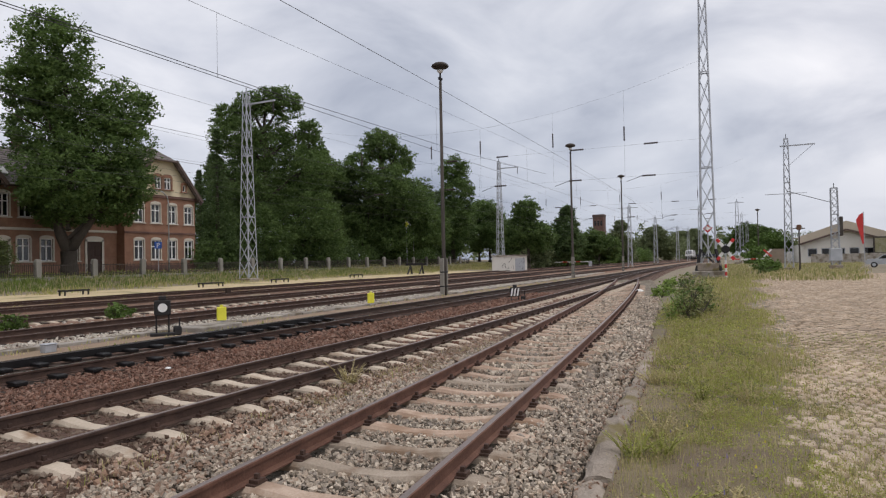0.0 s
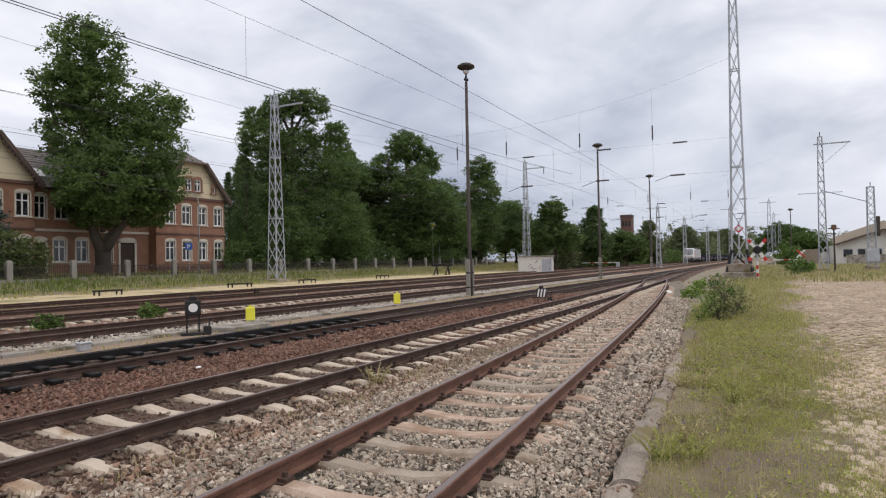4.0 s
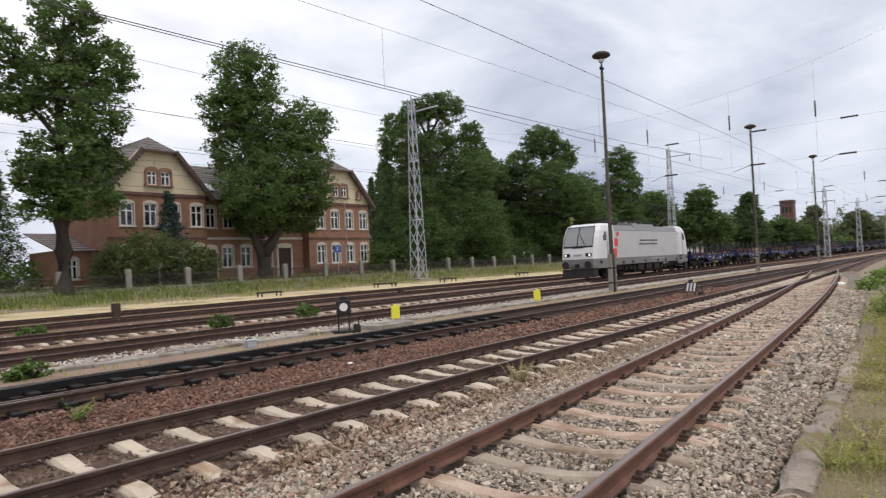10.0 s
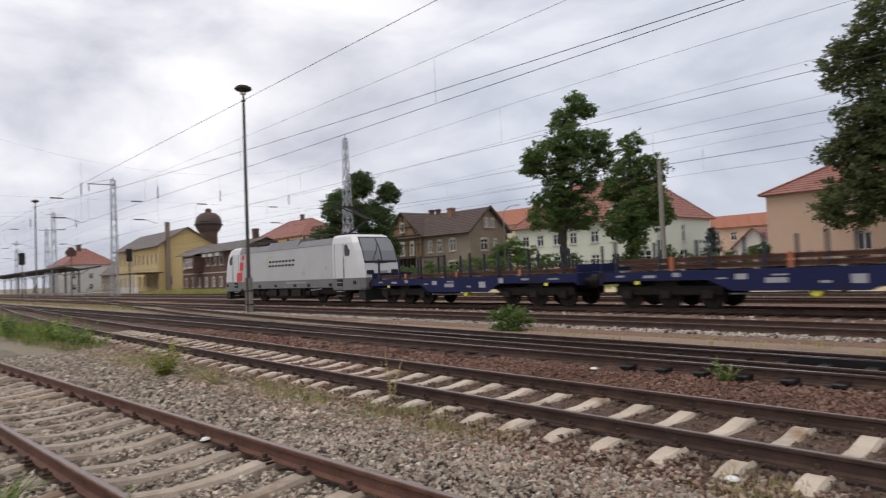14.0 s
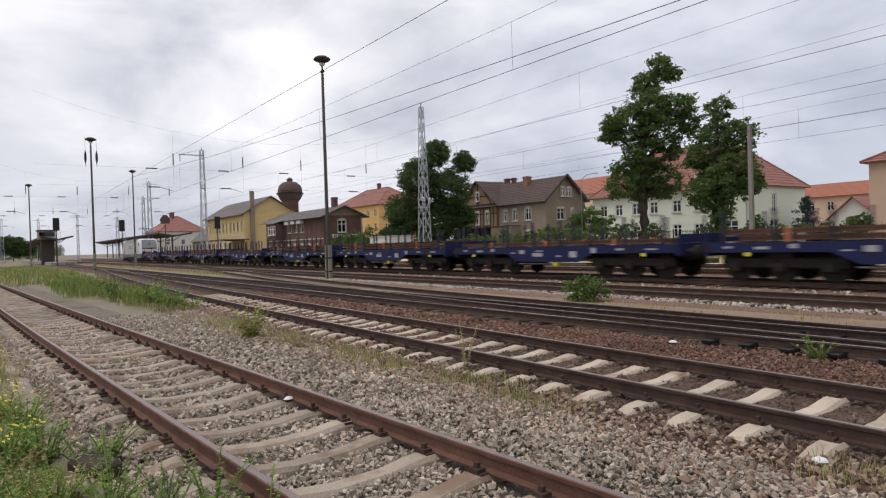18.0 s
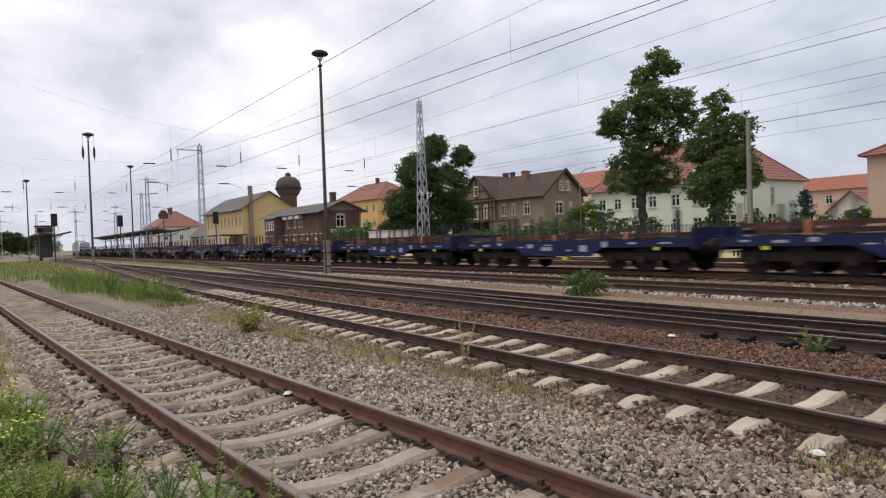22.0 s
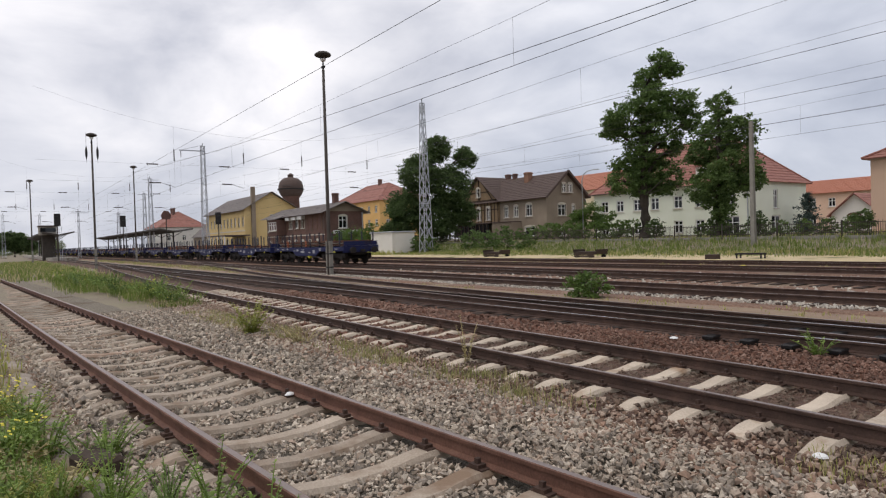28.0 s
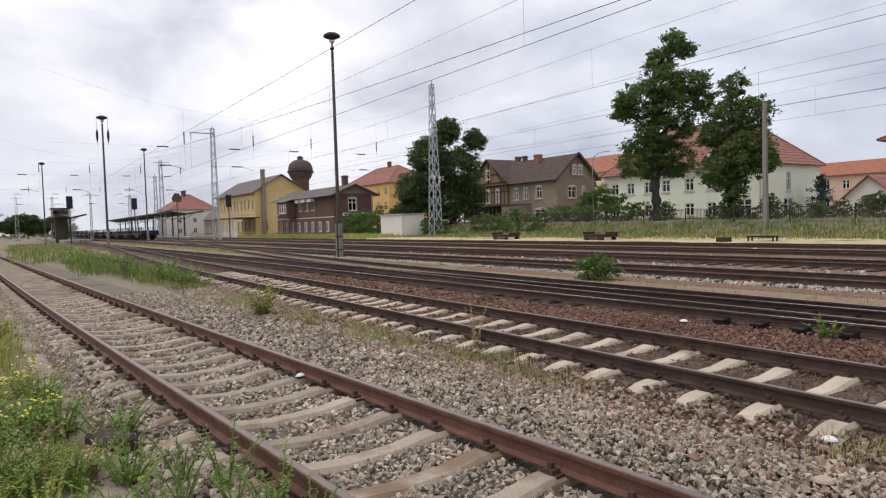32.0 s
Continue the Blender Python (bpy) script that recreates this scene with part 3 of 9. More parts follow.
ribbon("sand_strip", lambda x: 38.0, -4.0, 4.8, -75, 88, -0.02, M_SAND, "dry sandy strip beside the sidings", "sand", 2.0, 0.5, 0.05)


# ---- rails ----
PROFILE = [(-0.062, -0.15), (0.062, -0.15), (0.062, -0.138), (0.012, -0.122), (0.009, -0.045), (0.034, -0.033), (0.036, -0.006), (0.026, 0.0), (-0.026, 0.0), (-0.036, -0.006), (-0.034, -0.033), (-0.009, -0.045), (-0.012, -0.122), (-0.062, -0.138)]


def rail(parent, mid, off, x0, x1, material, step=1.5, head=M_RAIL_TOP):
    xs = np.arange(x0, x1 + 1e-6, step)
    v, n = [], len(PROFILE)
    for x in xs:
        s = (mid(x + 0.1) - mid(x - 0.1)) / 0.2
        k = 1 / math.sqrt(1 + s * s)
        for u, z in PROFILE:
            d = off + u
            v.append((x - s * k * d, mid(x) + k * d, z))
    idx = np.arange(len(v)).reshape(len(xs), n)
    f = np.stack([idx[:-1], idx[1:], np.roll(idx, -1, 1)[1:], np.roll(idx, -1, 1)[:-1]], -1).reshape(-1, 4)
    ob = arrays("rail", np.array(v), f, material, parent=parent, kind="")
    ob.data.materials.append(head)
    k = np.tile(np.arange(n), len(xs) - 1)
    ob.data.polygons.foreach_set("material_index", (k == 7).astype(np.int32))
    return ob


def track(name, mid, x0, x1, material, label, step=1.5, gauge=0.7525):
    t = thing(name, label, "track", kind="structure")
    rail(t, mid, gauge, x0, x1, material, step)
    rail(t, mid, -gauge, x0, x1, material, step)
    return t


T_NEAR = track("track_near", y_near, -150, 49, M_RAIL, "rusty siding on concrete sleepers", 1.0)
T_SECOND = track("track_second", y_second, -80, 112, M_RAIL_DARK, "rusty track on pale concrete sleepers", 1.0)
T_THIRD = thing("track_third", "dark worn track through a set of greased switches", "track", kind="structure")
rail(T_THIRD, y_third, -0.7525, -240, 330, M_RAIL_DARK, 1.5, M_RAIL_BRIGHT)
rail(T_THIRD, y_third, 0.7525, -240, 330, M_RAIL_BLACK, 1.5, M_RAIL_BRIGHT)
T_BRANCH = track("track_branch", y_branch, -110, 5, M_RAIL_DARK, "dark branching rails of a switch", 1.0)
for nm, yy, lab in (("track_fourth", Y_FOURTH, "brown main track"), ("track_fifth", Y_FIFTH, "main track with worn rail heads"), ("track_sixth", Y_SIXTH, "brown siding track"), ("track_seventh", Y_SEVENTH, "brown siding beside the sandy strip")):
    track(nm, lambda x, q=yy: q, -118 if yy == Y_SEVENTH else -260, 360, M_RAIL_DARK, lab, 20)


def sleeper_mesh(name, material, half=1.22, sag=0.04):
    """A concrete sleeper: high rail seats, a lower waist and sloping ends."""
    prof = [(-half, -0.055), (-half + 0.18, -0.012), (-0.98, 0.0), (-0.55, 0.0), (-0.22, -sag), (0.22, -sag), (0.55, 0.0), (0.98, 0.0), (half - 0.18, -0.012), (half, -0.055)]
    rings = [[(-0.125, y, -0.2), (-0.105, y, z - 0.035), (-0.078, y, z), (0.078, y, z), (0.105, y, z - 0.035), (0.125, y, -0.2)] for y, z in prof]
    me = Geo().loft(rings).mesh(name)
    me.materials.append(material)
    return me


SLEEPER = sleeper_mesh("sleeper", M_SLEEPER)
SLEEPER_RED = sleeper_mesh("sleeper_red", M_SLEEPER_RED)
SLEEPER_PALE = sleeper_mesh("sleeper_pale", M_SLEEPER_PALE, 1.28, 0.045)


def seats(mid, x0, x1, through_x, step):
    """The places of the sleepers along a track, one of them at through_x."""
    at = [through_x]
    while at[-1] < x1:
        s = (mid(at[-1] + 0.1) - mid(at[-1] - 0.1)) / 0.2
        at.append(at[-1] + step / math.sqrt(1 + s * s))
    while at[0] > x0:
        s = (mid(at[0] + 0.1) - mid(at[0] - 0.1)) / 0.2
        at.insert(0, at[0] - step / math.sqrt(1 + s * s))
    return at


SEATS_NEAR, SEATS_SECOND = seats(y_near, -75, 40, -4.41, 0.65), seats(y_second, -26, 46, -3.1, 0.61)


def lay(parent, mid, places, pick, z=-0.146):
    for x in places:
        s = (mid(x + 0.1) - mid(x - 0.1)) / 0.2
        jx, jr, jz = rng.normal(0, 0.012), rng.normal(0, 0.5), rng.normal(0, 0.006)
        ob = new("sleeper", pick(x))
        ob.parent = parent
        ob.matrix_basis = pose(x + jx, mid(x), z + jz, 0, 0, math.degrees(math.atan(s)) + jr)


lay(T_NEAR, y_near, SEATS_NEAR, lambda x: SLEEPER_RED if x > -2.6 and rng.random() < 0.75 or rng.random() < 0.08 else SLEEPER)
lay(T_SECOND, y_second, SEATS_SECOND, lambda x: SLEEPER_PALE)


def rough_sleepers(name, mid, x0, x1, z, material, half=1.25):
    g = Geo()
    x = x0
    while x < x1:
        y = mid(x) + rng.normal(0, 0.05)
        g.box(x - 0.125, x + 0.125, y - half, y + half, z - 0.1, z + rng.normal(0, 0.008), 0.012)
        x += 0.63 + rng.normal(0, 0.015)
    ob = part(name, g, material)
    return tagged(ob, "dark timber sleepers sunk in ballast", "sleepers", kind="stuff")


rough_sleepers("timber_sleepers", y_third, -70, 90, -0.19, M_TIMBER, 1.1)
rough_sleepers("timber_sleepers", lambda x: Y_FOURTH, -60, 70, -0.175, M_TIMBER)
rough_sleepers("timber_sleepers", lambda x: Y_FIFTH, -60, 70, -0.175, M_TIMBER)


# ---- rail fastenings of the two near tracks ----
def fastenings(parent, mid, places):
    g = Geo()
    for x in places:
        s = (mid(x + 0.1) - mid(x - 0.1)) / 0.2
        m = pose(x, mid(x), -0.15, 0, 0, math.degrees(math.atan(s)))
        for side in (-0.7525, 0.7525):
            g.box(-0.085, 0.085, side - 0.145, side + 0.145, -0.006, 0.014, 0, m)
            for o in (-0.105, 0.105):
                g.box(-0.05, 0.05, side + o - 0.045, side + o + 0.04, 0.012, 0.042, 0, m)
                g.box(-0.018, 0.018, side + o - 0.018, side + o + 0.018, 0.04, 0.082, 0, m)
    return part("rail_fastening", g, M_RAIL_DARK, parent, "rusty clips and bolts")


fastenings(T_NEAR, y_near, SEATS_NEAR)
fastenings(T_SECOND, y_second, SEATS_SECOND)


# ---- slide chairs under the switch rails ----
CHAIR = Geo().box(-0.09, 0.09, -0.24, 0.22, -0.02, 0.05, 0.015).mesh("slide_chair")
CHAIR.materials.append(M_GREASE)
for k in range(36):
    xx = -6 + 0.63 * k
    part("slide_chair", CHAIR, M_GREASE, T_THIRD, m=pose(xx, y_third(xx) - 0.80, -0.15))
    part("slide_chair", CHAIR, M_GREASE, T_THIRD, m=pose(xx, y_third(xx) + 0.62, -0.14))
g = Geo()
for k in range(20):
    xa = -4 + k
    g.beam((xa, y_third(xa) + 0.675, -0.075), (xa + 1, y_third(xa + 1) + 0.675, -0.075), 0.05, 0.13)
part("switch_blade", g, M_GREASE, T_THIRD, "greased switch blade beside the rail")
for k in range(4):
    part("switch_rod", Geo().tube([(11.2, 12.15 + 0.13 * k, -0.15), (17.5, 12.2 + 0.13 * k, -0.15)], 0.03, 6), M_GREASE, T_THIRD)

# ---- loose ballast ----
CHIP = np.array([(1, 0, 0), (0, 1, 0), (-1, 0, 0), (0, -1, 0), (0, 0, 1), (0, 0, -1)], float) * 1.35
CHIP_F = np.array([(0, 1, 4), (1, 2, 4), (2, 3, 4), (3, 0, 4), (1, 0, 5), (2, 1, 5), (3, 2, 5), (0, 3, 5)])


def stones(name, xy, z, size, material, label):
    """Broken stones lying at the points xy."""
    n = len(xy)
    v = np.repeat(CHIP[None], n, 0) * rng.uniform(0.5, 1.0, (n, 1, 3))
    v += rng.normal(0, 0.22, (n, 6, 3))
    a = rng.normal(size=(n, 4))
    a /= np.linalg.norm(a, axis=1)[:, None]
    w, x, y, q = a.T
    R = np.stack([1 - 2 * (y * y + q * q), 2 * (x * y - q * w), 2 * (x * q + y * w), 2 * (x * y + q * w), 1 - 2 * (x * x + q * q), 2 * (y * q - x * w), 2 * (x * q - y * w), 2 * (y * q + x * w), 1 - 2 * (x * x + y * y)], -1).reshape(n, 3, 3)
    v = np.einsum("nij,nkj->nki", R, v) * (size * rng.uniform(0.5, 1.25, n) * 0.5)[:, None, None]
    v += np.c_[xy, z][:, None, :]
    f = (CHIP_F[None] + (np.arange(n) * 6)[:, None, None]).reshape(-1, 3)
    return arrays(name, v.reshape(-1, 3), f, material, label, "gravel")


def scatter(x0, x1, lo, hi, n):
    x = rng.uniform(x0, x1, n)
    y = np.array([rng.uniform(lo(q), hi(q)) for q in x])
    return np.c_[x, y]


def clear_of(xy, mid, half):
    """Leaves out stones on sleepers and rails of a track."""
    m = np.array([mid(q) for q in xy[:, 0]])
    d = xy[:, 1] - m
    on = (np.abs(d) < half)
    near_rail = np.abs(np.abs(d) - 0.7525) < 0.075
    return xy, d, on, near_rail


def ballast(name, mid, places, x0, x1, lo, hi, n, size, base, material, label, half=1.24, bare=0.98):
    """Stones round a track, fewest on its sleepers and none on its rails."""
    xy = scatter(x0, x1, lo, hi, n)
    xy, d, on, nr = clear_of(xy, mid, half)
    slope = np.array([(mid(q + 0.1) - mid(q - 0.1)) / 0.2 for q in xy[:, 0]])
    along = xy[:, 0] + slope * d
    p = np.array(places)
    k = np.clip(np.searchsorted(p, along), 1, len(p) - 1)
    gap = np.minimum(np.abs(along - p[k - 1]), np.abs(along - p[k]))
    keep = ~(on & (gap < 0.076 + size * 0.3) & (rng.random(n) < bare)) & ~nr
    xy, d, on = xy[keep], d[keep], on[keep]
    z = base - 0.006 + rng.uniform(-0.020, 0.020, len(xy)) + np.where(np.abs(d) > 0.9, 0.016, -0.006)
    return stones(name, xy, z, np.full(len(xy), size) * rng.choice([0.7, 1.0, 1.0, 1.35], len(xy)), material, label)


low1, high1 = (lambda x: max(y_near(x) - 1.9, 0.93 + 0.066 * x)), (lambda x: max(y_second(x) - 1.75, y_near(x) + 1.2))
mid1 = lambda x: max(y_second(x) - 1.75, y_near(x) + 1.2)
GREY = "grey crushed stones lying between the sleepers"
ballast("loose_ballast", y_near, SEATS_NEAR, -7, 9, low1, high1, 56000, 0.046, -0.20, M_STONE, GREY, 0.98)
ballast("loose_ballast", y_near, SEATS_NEAR, -20, -7, low1, high1, 20000, 0.06, -0.20, M_STONE, GREY, 1.02)
ballast("loose_ballast", y_near, SEATS_NEAR, 9, 30, low1, high1, 18000, 0.08, -0.20, M_STONE, GREY, 0.95)
BROWN = "rust-brown crushed stones around a track"
ballast("rusty_ballast", y_second, SEATS_SECOND, -9, 12, lambda x: y_second(x) + 0.8, lambda x: y_third(x) - 0.86, 25000, 0.05, -0.205, M_STONE_RUST, BROWN, 1.3)
ballast("rusty_ballast", y_second, SEATS_SECOND, 12, 32, lambda x: y_second(x) - 1.1, lambda x: 10.0, 9500, 0.09, -0.205, M_STONE_RUST, BROWN, 1.3)
ballast("rusty_ballast", y_second, SEATS_SECOND, -24, -9, lambda x: y_second(x) - 1.1, lambda x: 9.3, 8000, 0.09, -0.205, M_STONE_RUST, BROWN, 1.3)
ballast("mixed_ballast", y_second, SEATS_SECOND, -9, 12, lambda x: y_second(x) - 1.2, lambda x: y_second(x) + 0.85, 15000, 0.05, -0.2, M_STONE_DARK, "dark brown stones between pale sleepers", 1.3)
ballast("mixed_ballast", y_second, SEATS_SECOND, -24, 14, lambda x: max(y_second(x) - 2.5, y_near(x) + 1.25), lambda x: y_second(x) - 1.15, 17000, 0.05, -0.195, M_STONE_MIX, "grey and brown stones beside a track", 1.3)
# pale gravel on the shoulder of a main track
pale = scatter(-60, 5, lambda x: 15.1, lambda x: 15.72, 6500)
stones("pale_gravel", pale, -0.20 + rng.uniform(-0.02, 0.03, len(pale)), np.full(len(pale), 0.075), M_STONE_WHITE, "pale limestone gravel along a main track")
pale = scatter(5, 75, lambda x: 14.75, lambda x: 15.72, 9500)
stones("pale_gravel", pale, -0.20 + rng.uniform(-0.02, 0.03, len(pale)), np.full(len(pale), 0.08), M_STONE_WHITE, "pale limestone gravel along a main track")
pale2 = np.r_[scatter(-40, 60, lambda x: 17.6, lambda x: 20.6, 1300), scatter(-40, 60, lambda x: 22.7, lambda x: 25.5, 900)]
stones("pale_gravel", pale2, -0.22 + rng.uniform(0, 0.02, len(pale2)), np.full(len(pale2), 0.11), M_STONE_WHITE, "scattered pale stones between the tracks")
T5_BED = thing("concrete_sleepers", "pale concrete sleepers half sunk in the bed of a main track", "sleepers", kind="structure")
for k in range(56):
    part("sleeper", SLEEPER_PALE, M_SLEEPER, T5_BED, m=pose(6 + 0.63 * k + rng.normal(0, 0.02), Y_FIFTH, -0.155))

# ---- lattice masts, lamp posts ----
def lattice_mast(name, x, y, h, w0, w1, label, z=0.0, rz=0, panels=11):
    """Four angle-iron legs, tied by zigzag bars on every side, on a concrete foot."""
    t = thing(name, label, "mast", pose(x, y, z, 0, 0, rz), "catenary masts")
    part("foundation", Geo().box(-w0 * 0.8, w0 * 0.8, -w0 * 0.8, w0 * 0.8, -0.4, 0.18, 0.05), M_KERB, t, "weathered concrete block")
    corner = lambda k, q: ((w0 + (w1 - w0) * q) / 2 * (-1, 1, 1, -1)[k], (w0 + (w1 - w0) * q) / 2 * (-1, -1, 1, 1)[k], 0.15 + (h - 0.15) * q)
    leg_w = 0.04 + w0 * 0.032
    for k in range(4):
        part("leg", Geo().beam(corner(k, 0), corner(k, 1), leg_w), M_STEEL, t)
    for k in range(4):
        g = Geo()
        for i in range(panels):
            a, b = i / panels, (i + 1) / panels
            j = (k + 1) % 4
            g.beam(corner(k, a), corner(j, b), leg_w * 0.55)
            g.beam(corner(j, a), corner(k, b), leg_w * 0.55)
        part("lattice", g, M_STEEL, t)
    for q in (0.33, 0.66, 1.0):
        g = Geo()
        for k in range(4):
            g.beam(corner(k, q), corner((k + 1) % 4, q), leg_w)
        part("ring_frame", g, M_STEEL, t)
    g = Geo().tube([(0, 0, h), (0, 0, h + 0.5)], 0.04, 6)
    part("tip", g, M_BLACK, t)
    return t


def lamp_post(name, x, y, h, label, z=-0.25, arms=False):
    """A tapered post clamped between two concrete stubs, with a mushroom head."""
    t = thing(name, label, "lamp post", pose(x, y, z, 0, 0, rng.uniform(-6, 6)), "yard lamp posts")
    for s in (-0.185, 0.185):
        part("stub", Geo().box(s - 0.06, s + 0.06, -0.11, 0.11, -0.3, 1.95, 0.02), M_FENCE_POST, t, "concrete stub")
    part("shaft", Geo().tube([(0, 0, 0.0), (0, 0, 2.1), (0, 0, 2.15), (0, 0, h - 0.9)], [0.12, 0.115, 0.105, 0.075], 10), M_POLE, t, smooth=True)
    for zc in (0.45, 1.2):
        part("clamp", Geo().box(-0.26, 0.26, -0.12, 0.12, zc, zc + 0.07, 0.01), M_BLACK, t)
    part("neck", Geo().tube([(0, 0, h - 0.95), (0, 0, h - 0.3)], 0.05, 8).tube([(-0.1, 0, h - 0.75), (0.1, 0, h - 0.75)], 0.09, 8), M_BLACK, t)
    rings = []
    for r, zz in ((0.10, -0.34), (0.20, -0.22), (0.40, -0.16), (0.47, -0.10), (0.44, -0.02), (0.30, 0.07), (0.12, 0.12), (0.02, 0.13)):
        rings.append([(r * math.cos(2 * math.pi * k / 18), r * math.sin(2 * math.pi * k / 18), h + zz) for k in range(18)])
    part("shade", Geo().loft(rings), M_POLE, t, "brown mushroom shade", smooth=True)
    part("globe", Geo().dome(0, 0, h - 0.3, 0.17, -0.16, 12, 4), M_WHITE, t, "white lamp glass", smooth=True)
    if arms:
        for s in (-1, 1):
            part("hanger", Geo().tube([(0, s * 0.45, h + 0.1), (0, s * 0.45, h - 2.6)], 0.012, 5), M_WIRE, t)
            part("insulator", Geo().tube([(0, s * 0.45, h - 1.1), (0, s * 0.45, h - 1.5), (0, s * 0.45, h - 1.9), (0, s * 0.45, h - 2.3)], [0.03, 0.10, 0.10, 0.03], 8), M_BLACK, t)
    return t


MASTS = {}
MASTS["street"] = lattice_mast("lattice_mast", 46.2, 42, 17.6, 1.15, 0.42, "tall grey steel lattice mast beside the fence", 0.1)
lattice_mast("lattice_mast", -0.2, 42, 17.5, 1.1, 0.4, "tall grey steel lattice mast on the sandy strip", 0.1)
lattice_mast("lattice_mast", -63, 42, 17.8, 1.15, 0.4, "tall grey steel lattice mast beside the white shed", -0.05)
MASTS["hut"] = lattice_mast("lattice_mast", 98.5, 36.2, 17.6, 1.1, 0.4, "grey steel lattice mast behind the painted hut", 0.0)
MASTS["station"] = lattice_mast("lattice_mast", -101.5, 26.9, 17.2, 0.95, 0.5, "grey lattice mast with a cross arm by the station", -0.2)
MASTS["yard"] = lattice_mast("lattice_mast", 52.0, 2.5, 22.0, 1.05, 0.42, "very tall grey lattice mast on black splayed feet", 0.85)
for (x, y, h, ar) in ((30.4, 14.35, 12.2, 0), (57.2, 14.1, 12.1, 0), (84.0, 14.2, 12.3, 0), (1.15, 14.55, 12.2, 0), (-32.9, 15.4, 12.4, 0), (-66, 7.7, 12.4, 1), (-112, 4.8, 12.4, 0)):
    lamp_post("yard_lamp", x, y, h, "tall brown post with a mushroom lamp between concrete stubs", arms=bool(ar))

# ---- houses ----
def wall(w, h, holes, thick=0.35):
    """A wall from x = 0 to w and z = 0 to h, front at y = 0, with holes (x0, x1, z0, z1) cut through."""
    g = Geo()
    xs = sorted({0.0, w, *(q for o in holes for q in o[:2])})
    for a, b in zip(xs, xs[1:]):
        mid = (a + b) / 2
        cuts = sorted((o[2], o[3]) for o in holes if o[0] < mid < o[1])
        z = 0.0
        for c0, c1 in cuts + [(h, h)]:
            if c0 - z > 1e-4:
                g.box(a, b, 0, thick, z, c0)
            z = max(z, c1)
    return g


def window_meshes(w, h, bars=1, rows=2, trim=0.0, sill=True):
    """Frame with glazing bars, pane, and the pale surround."""
    f = Geo()
    e = 0.11
    ring = [[(0, y, 0), (w, y, 0), (w, y, h), (0, y, h)] for y in (0.10, 0.20)] + [[(e, y, e), (w - e, y, e), (w - e, y, h - e), (e, y, h - e)] for y in (0.20, 0.10)]
    f.loft(ring + ring[:1], False)
    cross = []
    for k in range(bars):
        x = w * (k + 1) / (bars + 1)
        cross.append(Geo().box(x - 0.06, x + 0.06, 0.09, 0.19, e, h - e).mesh("glazing_bar"))
    for k in range(rows - 1):
        z = h * (0.66 if rows == 2 else (k + 1) / rows)
        cross.append(Geo().box(e, w - e, 0.085, 0.185, z - 0.045, z + 0.045).mesh("glazing_bar"))
    p = Geo().box(0.01, w - 0.01, 0.15, 0.165, 0.01, h - 0.01)
    s = None
    if trim:
        s = Geo()
        s.box(-trim, 0, -0.05, 0.06, -0.02, h).box(w, w + trim, -0.05, 0.06, -0.02, h)
        n = 6
        ring = [(w / 2 - (w / 2 + trim) * math.cos(math.pi * k / n), h + (0.16 + trim) * math.sin(math.pi * k / n)) for k in range(n + 1)]
        s.slab([(-trim, h - 0.02)] + ring[1:-1] + [(w + trim, h - 0.02)], "y", -0.05, 0.06)
    if sill:
        s = s or Geo()
        s.box(-0.08 - trim, w + 0.08 + trim, -0.13, 0.1, -0.1, 0.0)
    return f.mesh("window"), p.mesh("pane"), (s.mesh("surround") if s else None), cross


_WINDOWS = {}


def window(parent, x, z, w, h, m=None, bars=1, rows=2, trim=0.0, frame_mat=None, trim_mat=None, glass=None, sill=True):
    key = (w, h, bars, rows, trim, sill, str(frame_mat), str(trim_mat))
    if key not in _WINDOWS:
        _WINDOWS[key] = window_meshes(w, h, bars, rows, trim, sill)
    f, p, s, cross = _WINDOWS[key]
    at = pose(x, 0, z) if m is None else m @ pose(x, 0, z)
    win = part("window", f, frame_mat or M_WHITE, parent, m=at)
    part("pane", p, glass or M_GLASS, win)
    for c in cross:
        part("glazing_bar", c, frame_mat or M_WHITE, win)
    if s:
        part("surround", s, trim_mat or M_STONE_TRIM, win)
    return win


def slope(g, a, b, c, d, courses, t=0.07, lift=0.035):
    """One roof slope from the eave a-b up to the ridge d-c, laid in overlapping courses."""
    a, b, c, d = (Vector(q) for q in (a, b, c, d))
    nrm = (b - a).cross(d - a)
    if nrm.length < 1e-6:
        nrm = (b - a).cross(c - a)
    nrm.normalize()
    if nrm.z < 0:
        nrm = -nrm
    rows = [(a - nrm * t, b - nrm * t)]
    for k in range(courses):
        q0, q1 = k / courses, (k + 1) / courses
        rows += [(a.lerp(d, q0) + nrm * lift, b.lerp(c, q0) + nrm * lift), (a.lerp(d, q1) - nrm * 0.004, b.lerp(c, q1) - nrm * 0.004)]
    rows.append((d - nrm * t, c - nrm * t))
    n = len(rows)
    faces = [(2 * k, 2 * k + 1, 2 * k + 3, 2 * k + 2) for k in range(n - 1)] + [(2 * n - 2, 2 * n - 1, 1, 0)]
    faces += [tuple(range(0, 2 * n, 2)), tuple(range(2 * n - 1, 0, -2))]
    g.add([p for r in rows for p in r], faces)


